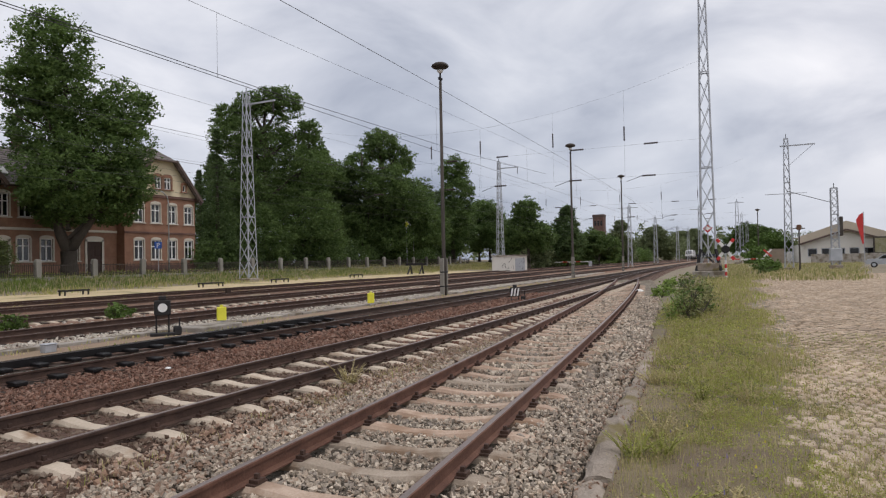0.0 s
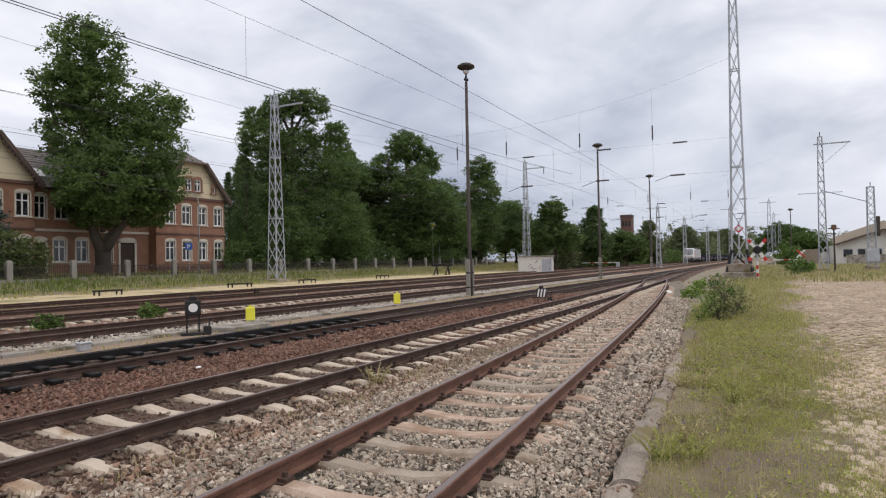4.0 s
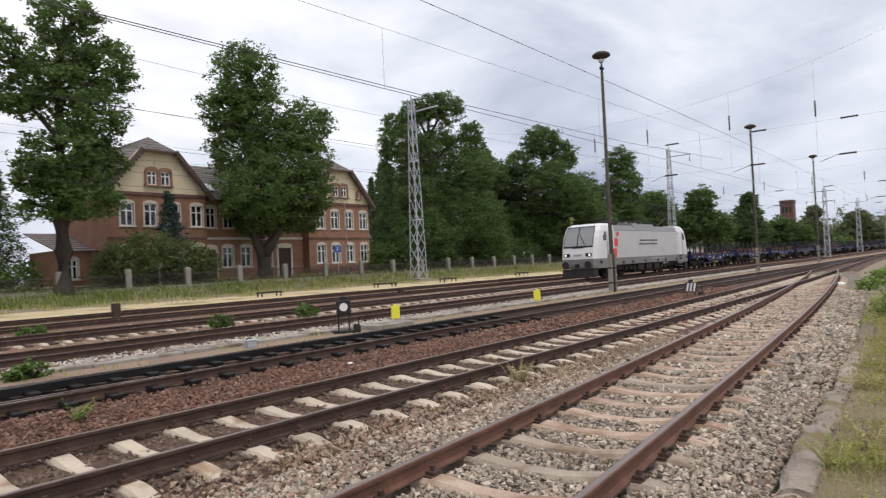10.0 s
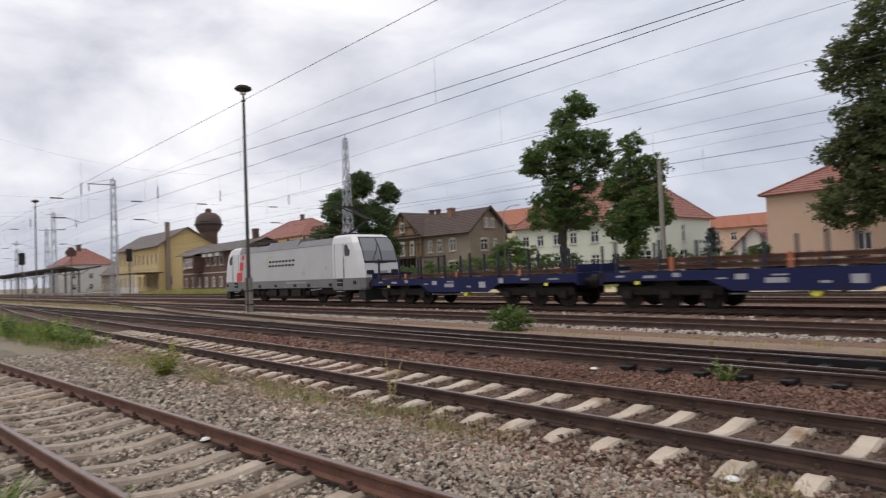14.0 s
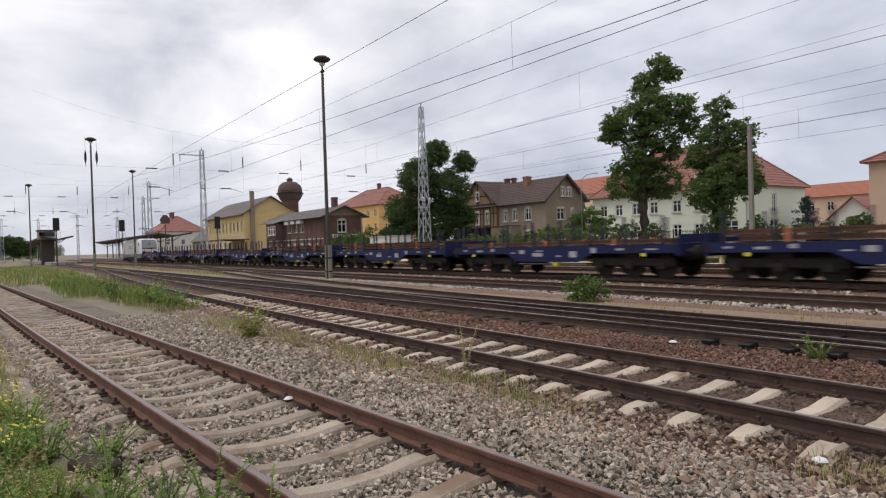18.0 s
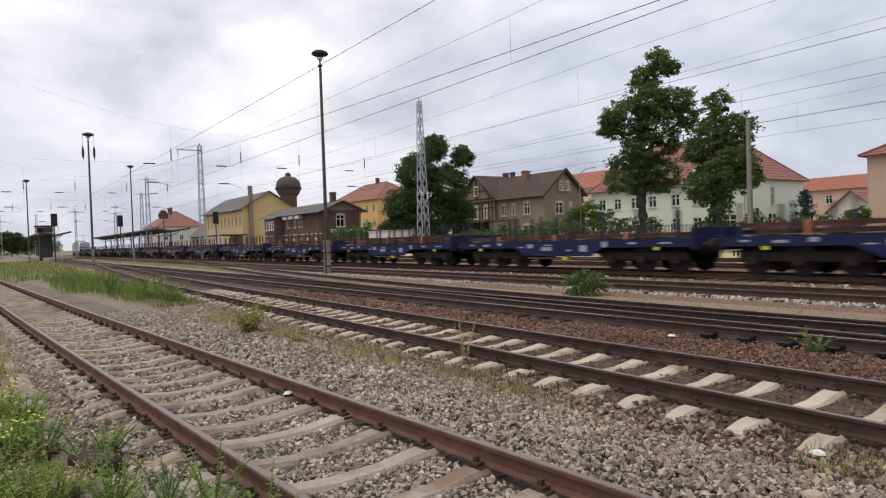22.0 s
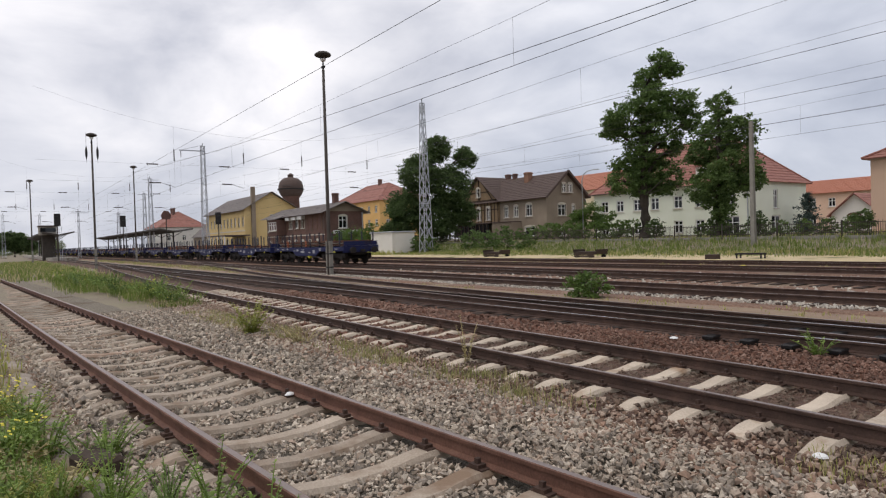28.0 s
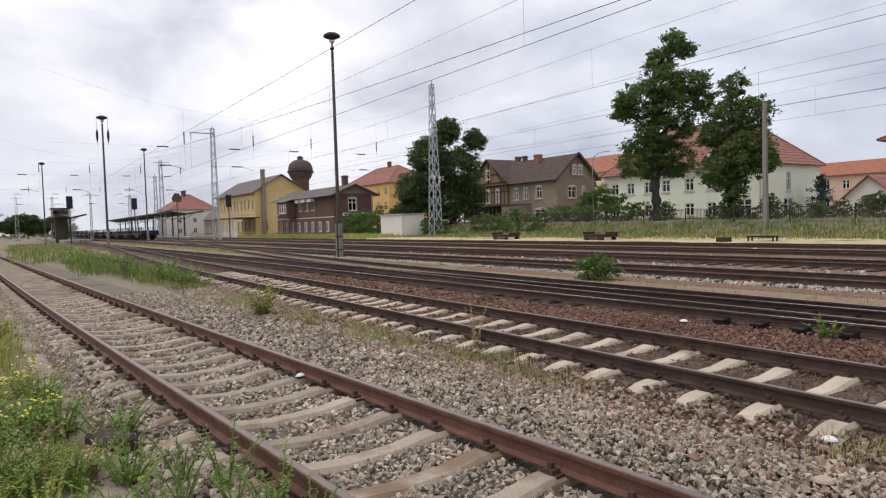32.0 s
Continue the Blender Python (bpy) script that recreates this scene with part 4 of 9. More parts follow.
def gable_roof(parent, w, d, eave, ridge, material, over=0.5, courses=14, along="x", x0=0.0, y0=0.0, label=""):
    """Two slopes with the ridge along x or y."""
    if along == "x":
        k = (ridge - eave) / (d / 2)
        e = eave - over * k
        for side in (0, 1):
            g = Geo()
            y_e, y_r = (y0 - over, y0 + d / 2) if side == 0 else (y0 + d + over, y0 + d / 2)
            slope(g, (x0 - over, y_e, e), (x0 + w + over, y_e, e), (x0 + w + over, y_r, ridge), (x0 - over, y_r, ridge), courses)
            part("roof_slope", g, material, parent, label)
    else:
        k = (ridge - eave) / (w / 2)
        e = eave - over * k
        for side in (0, 1):
            g = Geo()
            x_e, x_r = (x0 - over, x0 + w / 2) if side == 0 else (x0 + w + over, x0 + w / 2)
            slope(g, (x_e, y0 - over, e), (x_e, y0 + d + over, e), (x_r, y0 + d + over, ridge), (x_r, y0 - over, ridge), courses)
            part("roof_slope", g, material, parent, label)


def hip_roof(parent, w, d, eave, ridge, material, over=0.5, courses=14, x0=0.0, y0=0.0, inset=None):
    i = inset if inset is not None else d / 2
    a, b, c, e = (x0 - over, y0 - over, eave - 0.2), (x0 + w + over, y0 - over, eave - 0.2), (x0 + w + over, y0 + d + over, eave - 0.2), (x0 - over, y0 + d + over, eave - 0.2)
    r0, r1 = (x0 + i, y0 + d / 2, ridge), (x0 + w - i, y0 + d / 2, ridge)
    for q in ((a, b, r1, r0), (b, c, r1, r1), (c, e, r0, r1), (e, a, r0, r0)):
        g = Geo()
        slope(g, *q, courses)
        part("roof_slope", g, material, parent)
    g = Geo()
    for p, q in ((a, r0), (b, r1), (c, r1), (e, r0), (r0, r1)):
        g.tube([Vector(p) + Vector((0, 0, 0.06)), Vector(q) + Vector((0, 0, 0.06))], 0.1, 6)
    part("ridge_tile", g, material, parent)


def chimney(parent, x, y, z0, z1, w=0.7, material=None):
    g = Geo().box(x - w / 2, x + w / 2, y - w / 2, y + w / 2, z0, z1, 0.02).box(x - w / 2 - 0.08, x + w / 2 + 0.08, y - w / 2 - 0.08, y + w / 2 + 0.08, z1 - 0.25, z1 - 0.1, 0.02)
    part("chimney", g, material or M_BRICK_DARK, parent)


def shell(t, w, d, h, front, right, wall_mat, win_kw, left=(), thick=0.35, base=0.0):
    """Four walls; openings (x, z, w, h) on the front, right and left sides, each with its window."""
    sides = (("front", w, front, pose(0, 0, base)), ("right", d, right, pose(w, 0, base, 0, 0, 90)), ("back", w, (), pose(w, d, base, 0, 0, 180)), ("left", d, left, pose(0, d, base, 0, 0, -90)))
    for nm, ln, holes, m in sides:
        off, ww = (0.0, ln) if nm in ("front", "back") else (thick + 0.003, ln - 2 * thick - 0.006)
        cut = [(x - off, x - off + a, z, z + b) for x, z, a, b in holes]
        part("wall", wall(ww, h, cut, thick), wall_mat, t, m=m @ pose(off, 0, 0))
        for x, z, a, b in holes:
            window(t, x, z, a, b, m, **win_kw)


def cornice(parent, w, z, material, m=None, deep=0.1, tall=0.16, x0=0.0):
    part("cornice", Geo().box(x0 - 0.02, x0 + w + 0.02, -deep, -0.003, z, z + tall, 0.02), material, parent, m=m)


def door(parent, x, z, w, h, m=None, material=None):
    g = Geo().box(0, w, 0.08, 0.16, 0, h)
    for k in range(2):
        for q in (0.1, 0.55):
            g.box(0.1 + k * w / 2, w / 2 - 0.06 + k * w / 2, 0.05, 0.09, h * q, h * q + h * 0.34, 0.02)
    at = pose(x, 0, z) if m is None else m @ pose(x, 0, z)
    dd = part("door", g, material or M_DOOR, parent, "dark brown panelled door", m=at)
    s = Geo().box(-0.22, 0, -0.06, 0.1, 0, h + 0.2).box(w, w + 0.22, -0.06, 0.1, 0, h + 0.2).slab([(-0.22, h - 0.001)] + [(w / 2 - (w / 2 + 0.22) * math.cos(math.pi * k / 8), h + 0.2 + 0.3 * math.sin(math.pi * k / 8)) for k in range(9)] + [(w + 0.22, h - 0.001)], "y", -0.06, 0.1)
    part("surround", s, M_STONE_TRIM, dd)
    part("handle", Geo().tube([(w * 0.47, 0.02, h * 0.46), (w * 0.40, 0.02, h * 0.46)], 0.02, 6), M_BLACK, dd)


# -- the brick house with two gabled wings --
def brick_house():
    t = thing("brick_house", "red brick house with two cream-gabled wings and tiled roof", "house", pose(22.1, 54, 1.0))
    kw = dict(bars=1, rows=2, trim=0.11)
    W = 8.75

    def wing(x0, small):
        m = pose(x0, 0, 0)
        xs = [1.15, 3.15, 5.2, 7.35]
        holes = [(x - 0.05, 1.25, 1.1, 2.0) for x in xs] + [(x - 0.05, 4.95, 1.1, 1.95) for x in xs]
        cut = [(x, x + a, z, z + b) for x, z, a, b in holes]
        part("wall", wall(W, 7.7, cut), M_BRICK, t, m=m)
        for x, z, a, b in holes:
            window(t, x, z, a, b, m, **kw)
        for s in (0, 1):
            part("wall", Geo().box(x0 + (0 if s == 0 else W - 0.35), x0 + (0.35 if s == 0 else W), 0.353, 11, 0, 7.7), M_BRICK, t)
        cornice(t, W, 3.85, M_BRICK_DARK, m, 0.09, 0.2)
        cornice(t, W, 7.55, M_BRICK_DARK, m, 0.14, 0.28)
        cornice(t, W, 0.0, M_BRICK_DARK, m, 0.07, 0.7)
        # gable field with a pair of windows, cut off under the half hip
        pts = [(0.0, 7.75), (W, 7.75), (W, 8.0), (W / 2 + 1.55, 11.45), (W / 2 - 1.55, 11.45), (0.0, 8.0)]
        part("gable_wall", Geo().slab(pts, "y", 0.0, 0.34), M_CREAM, t, "cream rendered gable", m=m)
        for x in (W / 2 - 1.02, W / 2 + 0.17):
            window(t, x, 8.45, 0.85, 1.25, m @ pose(0, -0.22, 0), bars=1, rows=2, trim=0.18, trim_mat=M_BRICK)
        if small:
            window(t, 6.9, 8.4, 0.45, 0.75, m @ pose(0, -0.22, 0), bars=0, rows=1, trim=0.12, trim_mat=M_BRICK)
        # half-hipped roof
        for side in (-1, 1):
            g = Geo()
            xe, xr = x0 + W / 2 + side * (W / 2 + 0.55), x0 + W / 2
            xh = x0 + W / 2 + side * 1.45
            slope(g, (xe, -0.55, 7.45), (xe, 9.0, 7.45), (xr, 9.0, 12.95), (xh, -0.55, 11.5), 16)
            slope(g, (xh, -0.55, 11.5), (xr, 9.0, 12.95), (xr, 9.0, 12.95), (xr, 1.6, 12.95), 5)
            part("roof_slope", g, M_SLATE, t)
            b = Geo().beam((xe, -0.6, 7.42), (xh, -0.6, 11.5), 0.1, 0.32)
            for k in range(14):
                q = (k + 0.5) / 14
                px, pz = xe + (xh - xe) * q, 7.42 + (11.5 - 7.42) * q
                b.box(px - 0.09 - side * 0.05, px + 0.09 - side * 0.05, -0.58, -0.5, pz - 0.42, pz - 0.1)
            part("bargeboard", b, M_BROWN_ROOF, t, "dark toothed bargeboard")
        g = Geo()
        slope(g, (x0 + W / 2 - 1.55, -0.6, 11.42), (x0 + W / 2 + 1.55, -0.6, 11.42), (x0 + W / 2, 1.6, 12.98), (x0 + W / 2, 1.6, 12.98), 5)
        part("roof_slope", g, M_SLATE, t)
        part("gutter", Geo().beam((x0 + W / 2 - 1.6, -0.62, 11.36), (x0 + W / 2 + 1.6, -0.62, 11.36), 0.14), M_BROWN_ROOF, t)

    wing(0.0, False)
    wing(20.35, True)
    # middle part, set back
    m = pose(W, 1.1, 0)
    ww = 20.35 - W
    holes = [(2.2, 1.2, 1.1, 2.0), (4.2, 1.2, 1.1, 2.0), (6.6, 1.2, 1.1, 2.0), (0.6, 4.95, 1.0, 1.95), (2.4, 4.95, 1.1, 1.95), (4.6, 4.95, 1.1, 1.95), (6.8, 4.95, 1.1, 1.95), (9.2, 4.95, 1.1, 1.95)]
    doors = [(0.55, 0.0, 0.95, 2.9), (8.5, 0.0, 1.5, 3.0)]
    part("wall", wall(ww, 7.7, [(x, x + a, z, z + b) for x, z, a, b in holes + doors]), M_BRICK, t, m=m)
    for x, z, a, b in holes:
        window(t, x, z, a, b, m, **kw)
    for x, z, a, b in doors:
        door(t, x, z, a, b, m)
    cornice(t, ww, 3.85, M_STONE_TRIM, m, 0.09, 0.22)
    cornice(t, ww, 7.5, M_BRICK_DARK, m, 0.14, 0.25)
    g = Geo()
    slope(g, (W - 1.2, 0.6, 7.6), (21.6, 0.6, 7.6), (21.6, 6.0, 11.6), (W - 1.2, 6.0, 11.6), 16)
    part("roof_slope", g, M_SLATE, t)
    g = Geo()
    slope(g, (0, 11.4, 7.6), (29.1, 11.4, 7.6), (29.1, 6.0, 11.6), (0, 6.0, 11.6), 10)
    part("roof_slope", g, M_SLATE, t)
    part("skylight", Geo().box(-0.45, 0.45, -0.03, 0.05, -0.6, 0.6, 0.02), M_WHITE, t, "bright roof window", m=pose(10.2, 2.0, 8.95, -53))
    part("wall", Geo().box(0.36, 28.7, 10.65, 11.0, 0, 7.7), M_BRICK, t)
    # upright black sheet added in place of the darkness inside the rooms
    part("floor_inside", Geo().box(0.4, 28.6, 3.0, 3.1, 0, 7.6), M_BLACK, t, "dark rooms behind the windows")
    chimney(t, 14.2, 6.4, 10.8, 12.9)
    part("downpipe", Geo().tube([(W + 0.15, 0.98, 0.2), (W + 0.15, 0.98, 7.6)], 0.06, 6), M_STEEL, t)
    # low annex
    a = thing("brick_annex", "low red brick annex with grey roof beside the house", "house", pose(19.3, 56, 0.9))
    shell(a, 2.75, 7, 3.2, [(0.5, 0.8, 0.8, 1.6)], (), M_BRICK, dict(bars=1, rows=2, trim=0.12))
    g = Geo()
    slope(g, (-0.4, -0.4, 3.1), (2.75, -0.4, 3.1), (2.75, 7.2, 5.0), (-0.4, 7.2, 5.0), 9)
    part("roof_slope", g, M_SLATE, a)


brick_house()


def row_windows(x0, step, n, z, w, h):
    return [(x0 + step * k, z, w, h) for k in range(n)]


def peach_house():
    t = thing("peach_house", "long peach-rendered two-storey house with red hipped roof", "house", pose(-21.4, 56, 1.0))
    w = 34.0
    fr = row_windows(6.4, 2.3, 10, 0.95, 1.05, 1.4) + row_windows(6.4, 2.3, 10, 3.65, 1.05, 1.4)
    shell(t, w, 11, 6.0, fr, [], M_PEACH, dict(bars=1, rows=1, frame_mat=M_STONE_TRIM), left=[(2, 0.9, 0.8, 1.5), (2, 3.6, 0.8, 1.5), (7, 0.9, 1.1, 1.4), (7, 3.6, 1.1, 1.4)])
    hip_roof(t, w, 11, 6.05, 9.0, M_RED_ROOF, 0.45, 14)
    chimney(t, 16, 4, 8, 9.9, 0.8, M_BRICK)
    chimney(t, 24, 5, 8, 9.7, 0.7, M_BRICK)
    cornice(t, w, 5.75, M_STONE_TRIM, None, 0.08, 0.2)
    part("downpipe", Geo().tube([(30.2, -0.08, 0), (30.2, -0.08, 5.9)], 0.06, 6), M_STEEL, t)


peach_house()


def green_house():
    t = thing("pale_green_house", "pale green rendered house with red hipped roof and dormer", "house", pose(-58.2, 66, 0.65))
    fr = [(x, z, 1.15, 1.45) for z in (0.85, 3.75) for x in (1.2, 3.7, 6.4, 9.0, 12.2, 15.0)] + [(18.6, 0.5, 1.7, 2.0), (18.7, 3.75, 1.15, 1.45)]
    rt = [(4.6, 0.4, 1.9, 2.1), (5.1, 3.3, 0.95, 2.1)]
    shell(t, 21.4, 12.5, 6.25, fr, rt, M_GREENISH, dict(bars=1, rows=2))
    hip_roof(t, 21.4, 12.5, 6.4, 12.0, M_RED_ROOF, 0.5, 16, inset=5.4)
    d = part("dormer", Geo().box(14.6, 16.4, 0.9, 4.2, 6.6, 8.5), M_OFFWHITE, t, "white dormer")
    g = Geo()
    slope(g, (14.4, 0.7, 8.45), (16.6, 0.7, 8.45), (16.6, 4.4, 9.0), (14.4, 4.4, 9.0), 4)
    part("dormer_roof", g, M_RED_ROOF, d)
    window(d, 15.0, 7.1, 1.0, 1.15, pose(0, 0.76, 0))
    part("gutter", Geo().beam((-0.5, -0.55, 6.2), (21.9, -0.55, 6.2), 0.12), M_BROWN_ROOF, t)
    part("downpipe", Geo().tube([(21.3, -0.08, 0), (21.3, -0.08, 6.1)], 0.06, 6), M_STEEL, t)
    b = thing("white_cottage", "small white cottage with red gabled roof", "house", pose(-30.6, 70.5, 1.0))
    shell(b, 4.4, 7, 2.0, [(1.6, 0.7, 1.1, 1.1)], (), M_OFFWHITE, dict(bars=0, rows=1, trim=0.1, trim_mat=M_WOOD))
    part("gable_wall", Geo().slab([(0, 2.0), (4.4, 2.0), (2.2, 3.9)], "y", 0, 0.3), M_OFFWHITE, b)
    gable_roof(b, 4.4, 7, 2.05, 4.0, M_RED_ROOF, 0.35, 9, "y")


green_house()


def brown_house():
    t = thing("brown_house", "weathered brown house with a timbered gable and dark roof", "house", pose(-82.2, 62, 0.9))
    kw = dict(bars=1, rows=2, trim=0.1)
    w, d = 19.1, 7.6
    M_OCHRE = shade("ochre_boards", [(0.20, 0.135, 0.075), (0.30, 0.21, 0.12)], 0.85, scale=2, fine=25, vary=0.1)
    fr = [(10.3, 3.6, 0.9, 1.6), (12.4, 3.6, 0.9, 1.6), (15.0, 3.6, 1.2, 1.7), (14.6, 0.8, 2.2, 1.3), (1.8, 3.4, 0.8, 1.9), (6.6, 3.4, 0.8, 1.9)]
    rt = [(2.2, 3.5, 1.5, 1.6), (4.9, 3.8, 0.6, 1.2), (2.3, 0.7, 1.3, 1.0)]
    shell(t, w, d, 6.4, fr, rt, M_BROWN_WALL, kw)
    gable_roof(t, w, d, 6.5, 9.7, M_BROWN_ROOF, 0.6, 14, "x")
    m = pose(w, 0, 0, 0, 0, 90)
    part("gable_wall", Geo().slab([(0.0, 6.4), (d, 6.4), (d / 2, 9.55)], "y", 0.0, 0.3), M_BROWN_WALL, t, m=m)
    for x in (2.9, 4.1):
        window(t, x, 6.75, 0.75, 1.2, m @ pose(0, -0.2, 0), **kw)
    b = Geo().beam((w + 0.62, -0.55, 6.0), (w + 0.62, d / 2, 9.75), 0.08, 0.3).beam((w + 0.62, d + 0.55, 6.0), (w + 0.62, d / 2, 9.75), 0.08, 0.3)
    part("bargeboard", b, M_BROWN_ROOF, t)
    # cross gable to the tracks
    part("gable_wall", Geo().slab([(0.3, 6.4), (9.2, 6.4), (4.75, 10.0)], "y", -0.25, 0.2), M_OCHRE, t, "ochre boarded gable")
    g = Geo()
    for k in range(12):
        g.box(0.3 + k * 0.8, 0.42 + k * 0.8, -0.32, -0.26, 3.0, 6.4)
    g.box(0.2, 9.3, -0.33, -0.26, 6.3, 6.5).box(0.2, 9.3, -0.33, -0.26, 4.9, 5.05).beam((4.75, -0.3, 6.4), (4.75, -0.3, 9.8), 0.14).beam((2.2, -0.3, 7.7), (7.3, -0.3, 7.7), 0.14).beam((1.6, -0.3, 6.5), (3.6, -0.3, 8.8), 0.12).beam((7.9, -0.3, 6.5), (5.9, -0.3, 8.8), 0.12)
    part("timber_frame", g, M_TIMBER, t, "dark timber framing")
    part("boarding", Geo().box(0.2, 9.3, -0.25, -0.01, 3.0, 6.4), M_OCHRE, t, "ochre boarding")
    for x in (1.8, 4.3, 6.6):
        window(t, x, 3.4, 0.8, 1.9, pose(0, -0.4, 0), **kw)
    window(t, 4.35, 7.0, 0.8, 1.3, pose(0, -0.45, 0), **kw)
    gable_roof(t, 9.5, 5.5, 6.4, 10.15, M_BROWN_ROOF, 0.5, 13, "y", 0.0, -0.3)
    # veranda and porch
    part("porch_roof", Geo().box(0.2, 14.0, -2.0, 0.0, 2.85, 3.0, 0.03), M_BROWN_ROOF, t)
    for k in range(10):
        part("porch_post", Geo().box(0.3 + k * 0.9, 0.42 + k * 0.9, -1.95, -1.83, 0, 2.85), M_TIMBER, t)
    part("porch_wall", Geo().box(9.6, 14.0, -1.9, -0.01, 0, 2.84), M_BROWN_WALL, t)
    part("porch_glazing", Geo().box(0.3, 8.9, -1.86, -1.84, 0.9, 2.8), M_GLASS, t)
    chimney(t, 6.6, 4.2, 9, 10.5, 0.7)
    chimney(t, 8.6, 3.8, 9, 10.4, 0.6)
    chimney(t, 12.4, 3.0, 8.6, 10.2, 0.9, M_BRICK)


brown_house()


def signal_box():
    t = thing("signal_box", "dark brick signal box with a glazed control room", "signal box", pose(-113.5, 41, -0.2))
    kw = dict(bars=1, rows=2, trim=0.08)
    fr = [(1.2 + 2.9 * k, 0.9, 1.0, 1.4) for k in range(8)]
    up = [(0.5, 4.0, 1.3, 1.7), (2.4, 4.0, 1.3, 1.7), (4.3, 4.0, 1.3, 1.7), (10.6, 4.3, 1.3, 1.6), (13.2, 4.3, 1.3, 1.6), (15.8, 4.3, 1.3, 1.6)]
    shell(t, 24.5, 6.6, 6.6, fr + up, [(2.4, 4.0, 1.4, 1.9)], M_BRICK_DARK, kw)
    for x in (10.6, 13.2, 15.8):
        part("awning", Geo().box(x - 0.15, x + 1.5, -0.7, -0.03, 5.7, 6.2, 0.02), M_WHITE, t, "white sun blind")
    part("string_course", Geo().box(-0.05, 24.55, -0.07, -0.004, 3.05, 3.2), M_STONE_TRIM, t)
    for k in range(9):
        part("timber_upright", Geo().box(9.6 + 1.75 * k, 9.75 + 1.75 * k, -0.06, -0.004, 3.9, 6.55), M_WOOD, t)
    gable_roof(t, 24.5, 6.6, 6.7, 8.1, M_SLATE, 0.9, 9, "x")
    part("gable_wall", Geo().slab([(0, 6.6), (6.6, 6.6), (3.3, 8.0)], "y", 0, 0.3), M_BROWN_WALL, t, m=pose(24.5, 0, 0, 0, 0, 90))
    b = part("bay", Geo().box(5.6, 9.2, -1.7, -0.01, 3.3, 6.0, 0.03), M_BRICK_DARK, t, "projecting control bay")
    for x in (5.8, 7.0, 8.1):
        window(b, x, 4.1, 1.0, 1.5, pose(0, -1.85, 0), bars=0, rows=2)
    part("bay_roof", Geo().slab([(-2.0, 5.95), (0.0, 6.6), (0.0, 6.75), (-2.0, 6.1)], "x", 5.3, 9.5), M_SLATE, b)
    for k in range(8):
        part("railing_post", Geo().box(4.0 + k * 1.0, 4.08 + k * 1.0, -1.2, -1.12, 0, 3.2), M_WOOD, t)
    part("name_board", Geo().box(0.4, 4.6, -0.06, -0.005, 3.2, 3.7), M_WHITE, t, "white name board", m=pose(24.5, 1.0, 0, 0, 0, 90))
    bars = Geo()
    for k in range(11):
        bars.box(0.65 + k * 0.34, 0.65 + k * 0.34 + (0.22 if k != 5 else 0.08), -0.072, -0.062, 3.32, 3.58)
    part("lettering", bars, M_BLACK, t, "dark unreadable lettering", m=pose(24.5, 1.0, 0, 0, 0, 90))
    chimney(t, 21.5, 3.4, 7.6, 9.6, 0.8)
    part("downpipe", Geo().tube([(24.6, 6.4, 0), (24.6, 6.4, 6.4)], 0.07, 6), M_STEEL, t)


signal_box()


def station():
    t = thing("station_building", "yellow station building with grey roof and round-arched windows", "station", pose(-157.5, 42, -0.1))
    kw = dict(bars=1, rows=2, trim=0.12, trim_mat=M_YELLOW_WALL)
    fr = [(1.2 + 2.55 * k, 1.0, 1.1, 2.1) for k in range(11)] + [(1.2 + 2.55 * k, 5.5, 1.1, 2.0) for k in range(11)]
    shell(t, 28.5, 11.2, 9.2, fr, [(5.2, 5.6, 1.5, 2.4), (1.5, 1.2, 1.1, 2.0), (8.4, 1.2, 1.1, 2.0)], M_YELLOW_WALL, kw)
    gable_roof(t, 28.5, 11.2, 9.3, 12.7, M_SLATE, 0.8, 14, "x")
    part("gable_wall", Geo().slab([(0, 9.2), (11.2, 9.2), (5.6, 12.5)], "y", 0, 0.3), M_YELLOW_WALL, t, m=pose(28.5, 0, 0, 0, 0, 90))
    cornice(t, 28.5, 4.6, M_STONE_TRIM, None, 0.08, 0.2)
    part("chimney", Geo().box(28.52, 29.15, 1.3, 2.1, 0, 13.6, 0.03), M_BROWN_WALL, t, "tall outside chimney")
    part("veranda_roof", Geo().box(20, 31.5, -5.2, -0.01, 3.6, 3.85, 0.03), M_BROWN_ROOF, t)
    for k in range(6):
        part("veranda_post", Geo().box(20.3 + 2.1 * k, 20.5 + 2.1 * k, -5.0, -4.8, 0, 3.6), M_WHITE, t)
    part("veranda_wall", Geo().box(20.2, 31.2, -4.7, -4.5, 0, 1.1), M_OFFWHITE, t)
    # water tower
    w = thing("water_tower", "brown domed water tower on a narrower shaft", "water tower", pose(-176, 71, 1.2))
    rings = lambda pr: [[(r * math.cos(2 * math.pi * k / 24), r * math.sin(2 * math.pi * k / 24), z) for k in range(24)] for r, z in pr]
    part("shaft", Geo().loft(rings([(2.4, 0), (2.3, 13.6), (3.0, 14.8)])), M_BRICK_DARK, w, smooth=True)
    part("tank", Geo().loft(rings([(2.1, 13.5), (3.0, 14.6), (3.5, 15.7), (3.5, 17.2), (3.1, 18.4), (2.1, 19.3), (0.9, 19.6)])), M_BROWN_ROOF, w, smooth=True)
    part("gallery", Geo().loft(rings([(3.5, 16.0), (3.85, 16.0), (3.85, 16.3), (3.5, 16.3)])), M_BLACK, w)
    part("lantern", Geo().loft(rings([(0.85, 19.5), (0.8, 20.2), (1.0, 20.3), (0.2, 20.8)])), M_BROWN_ROOF, w)


station()


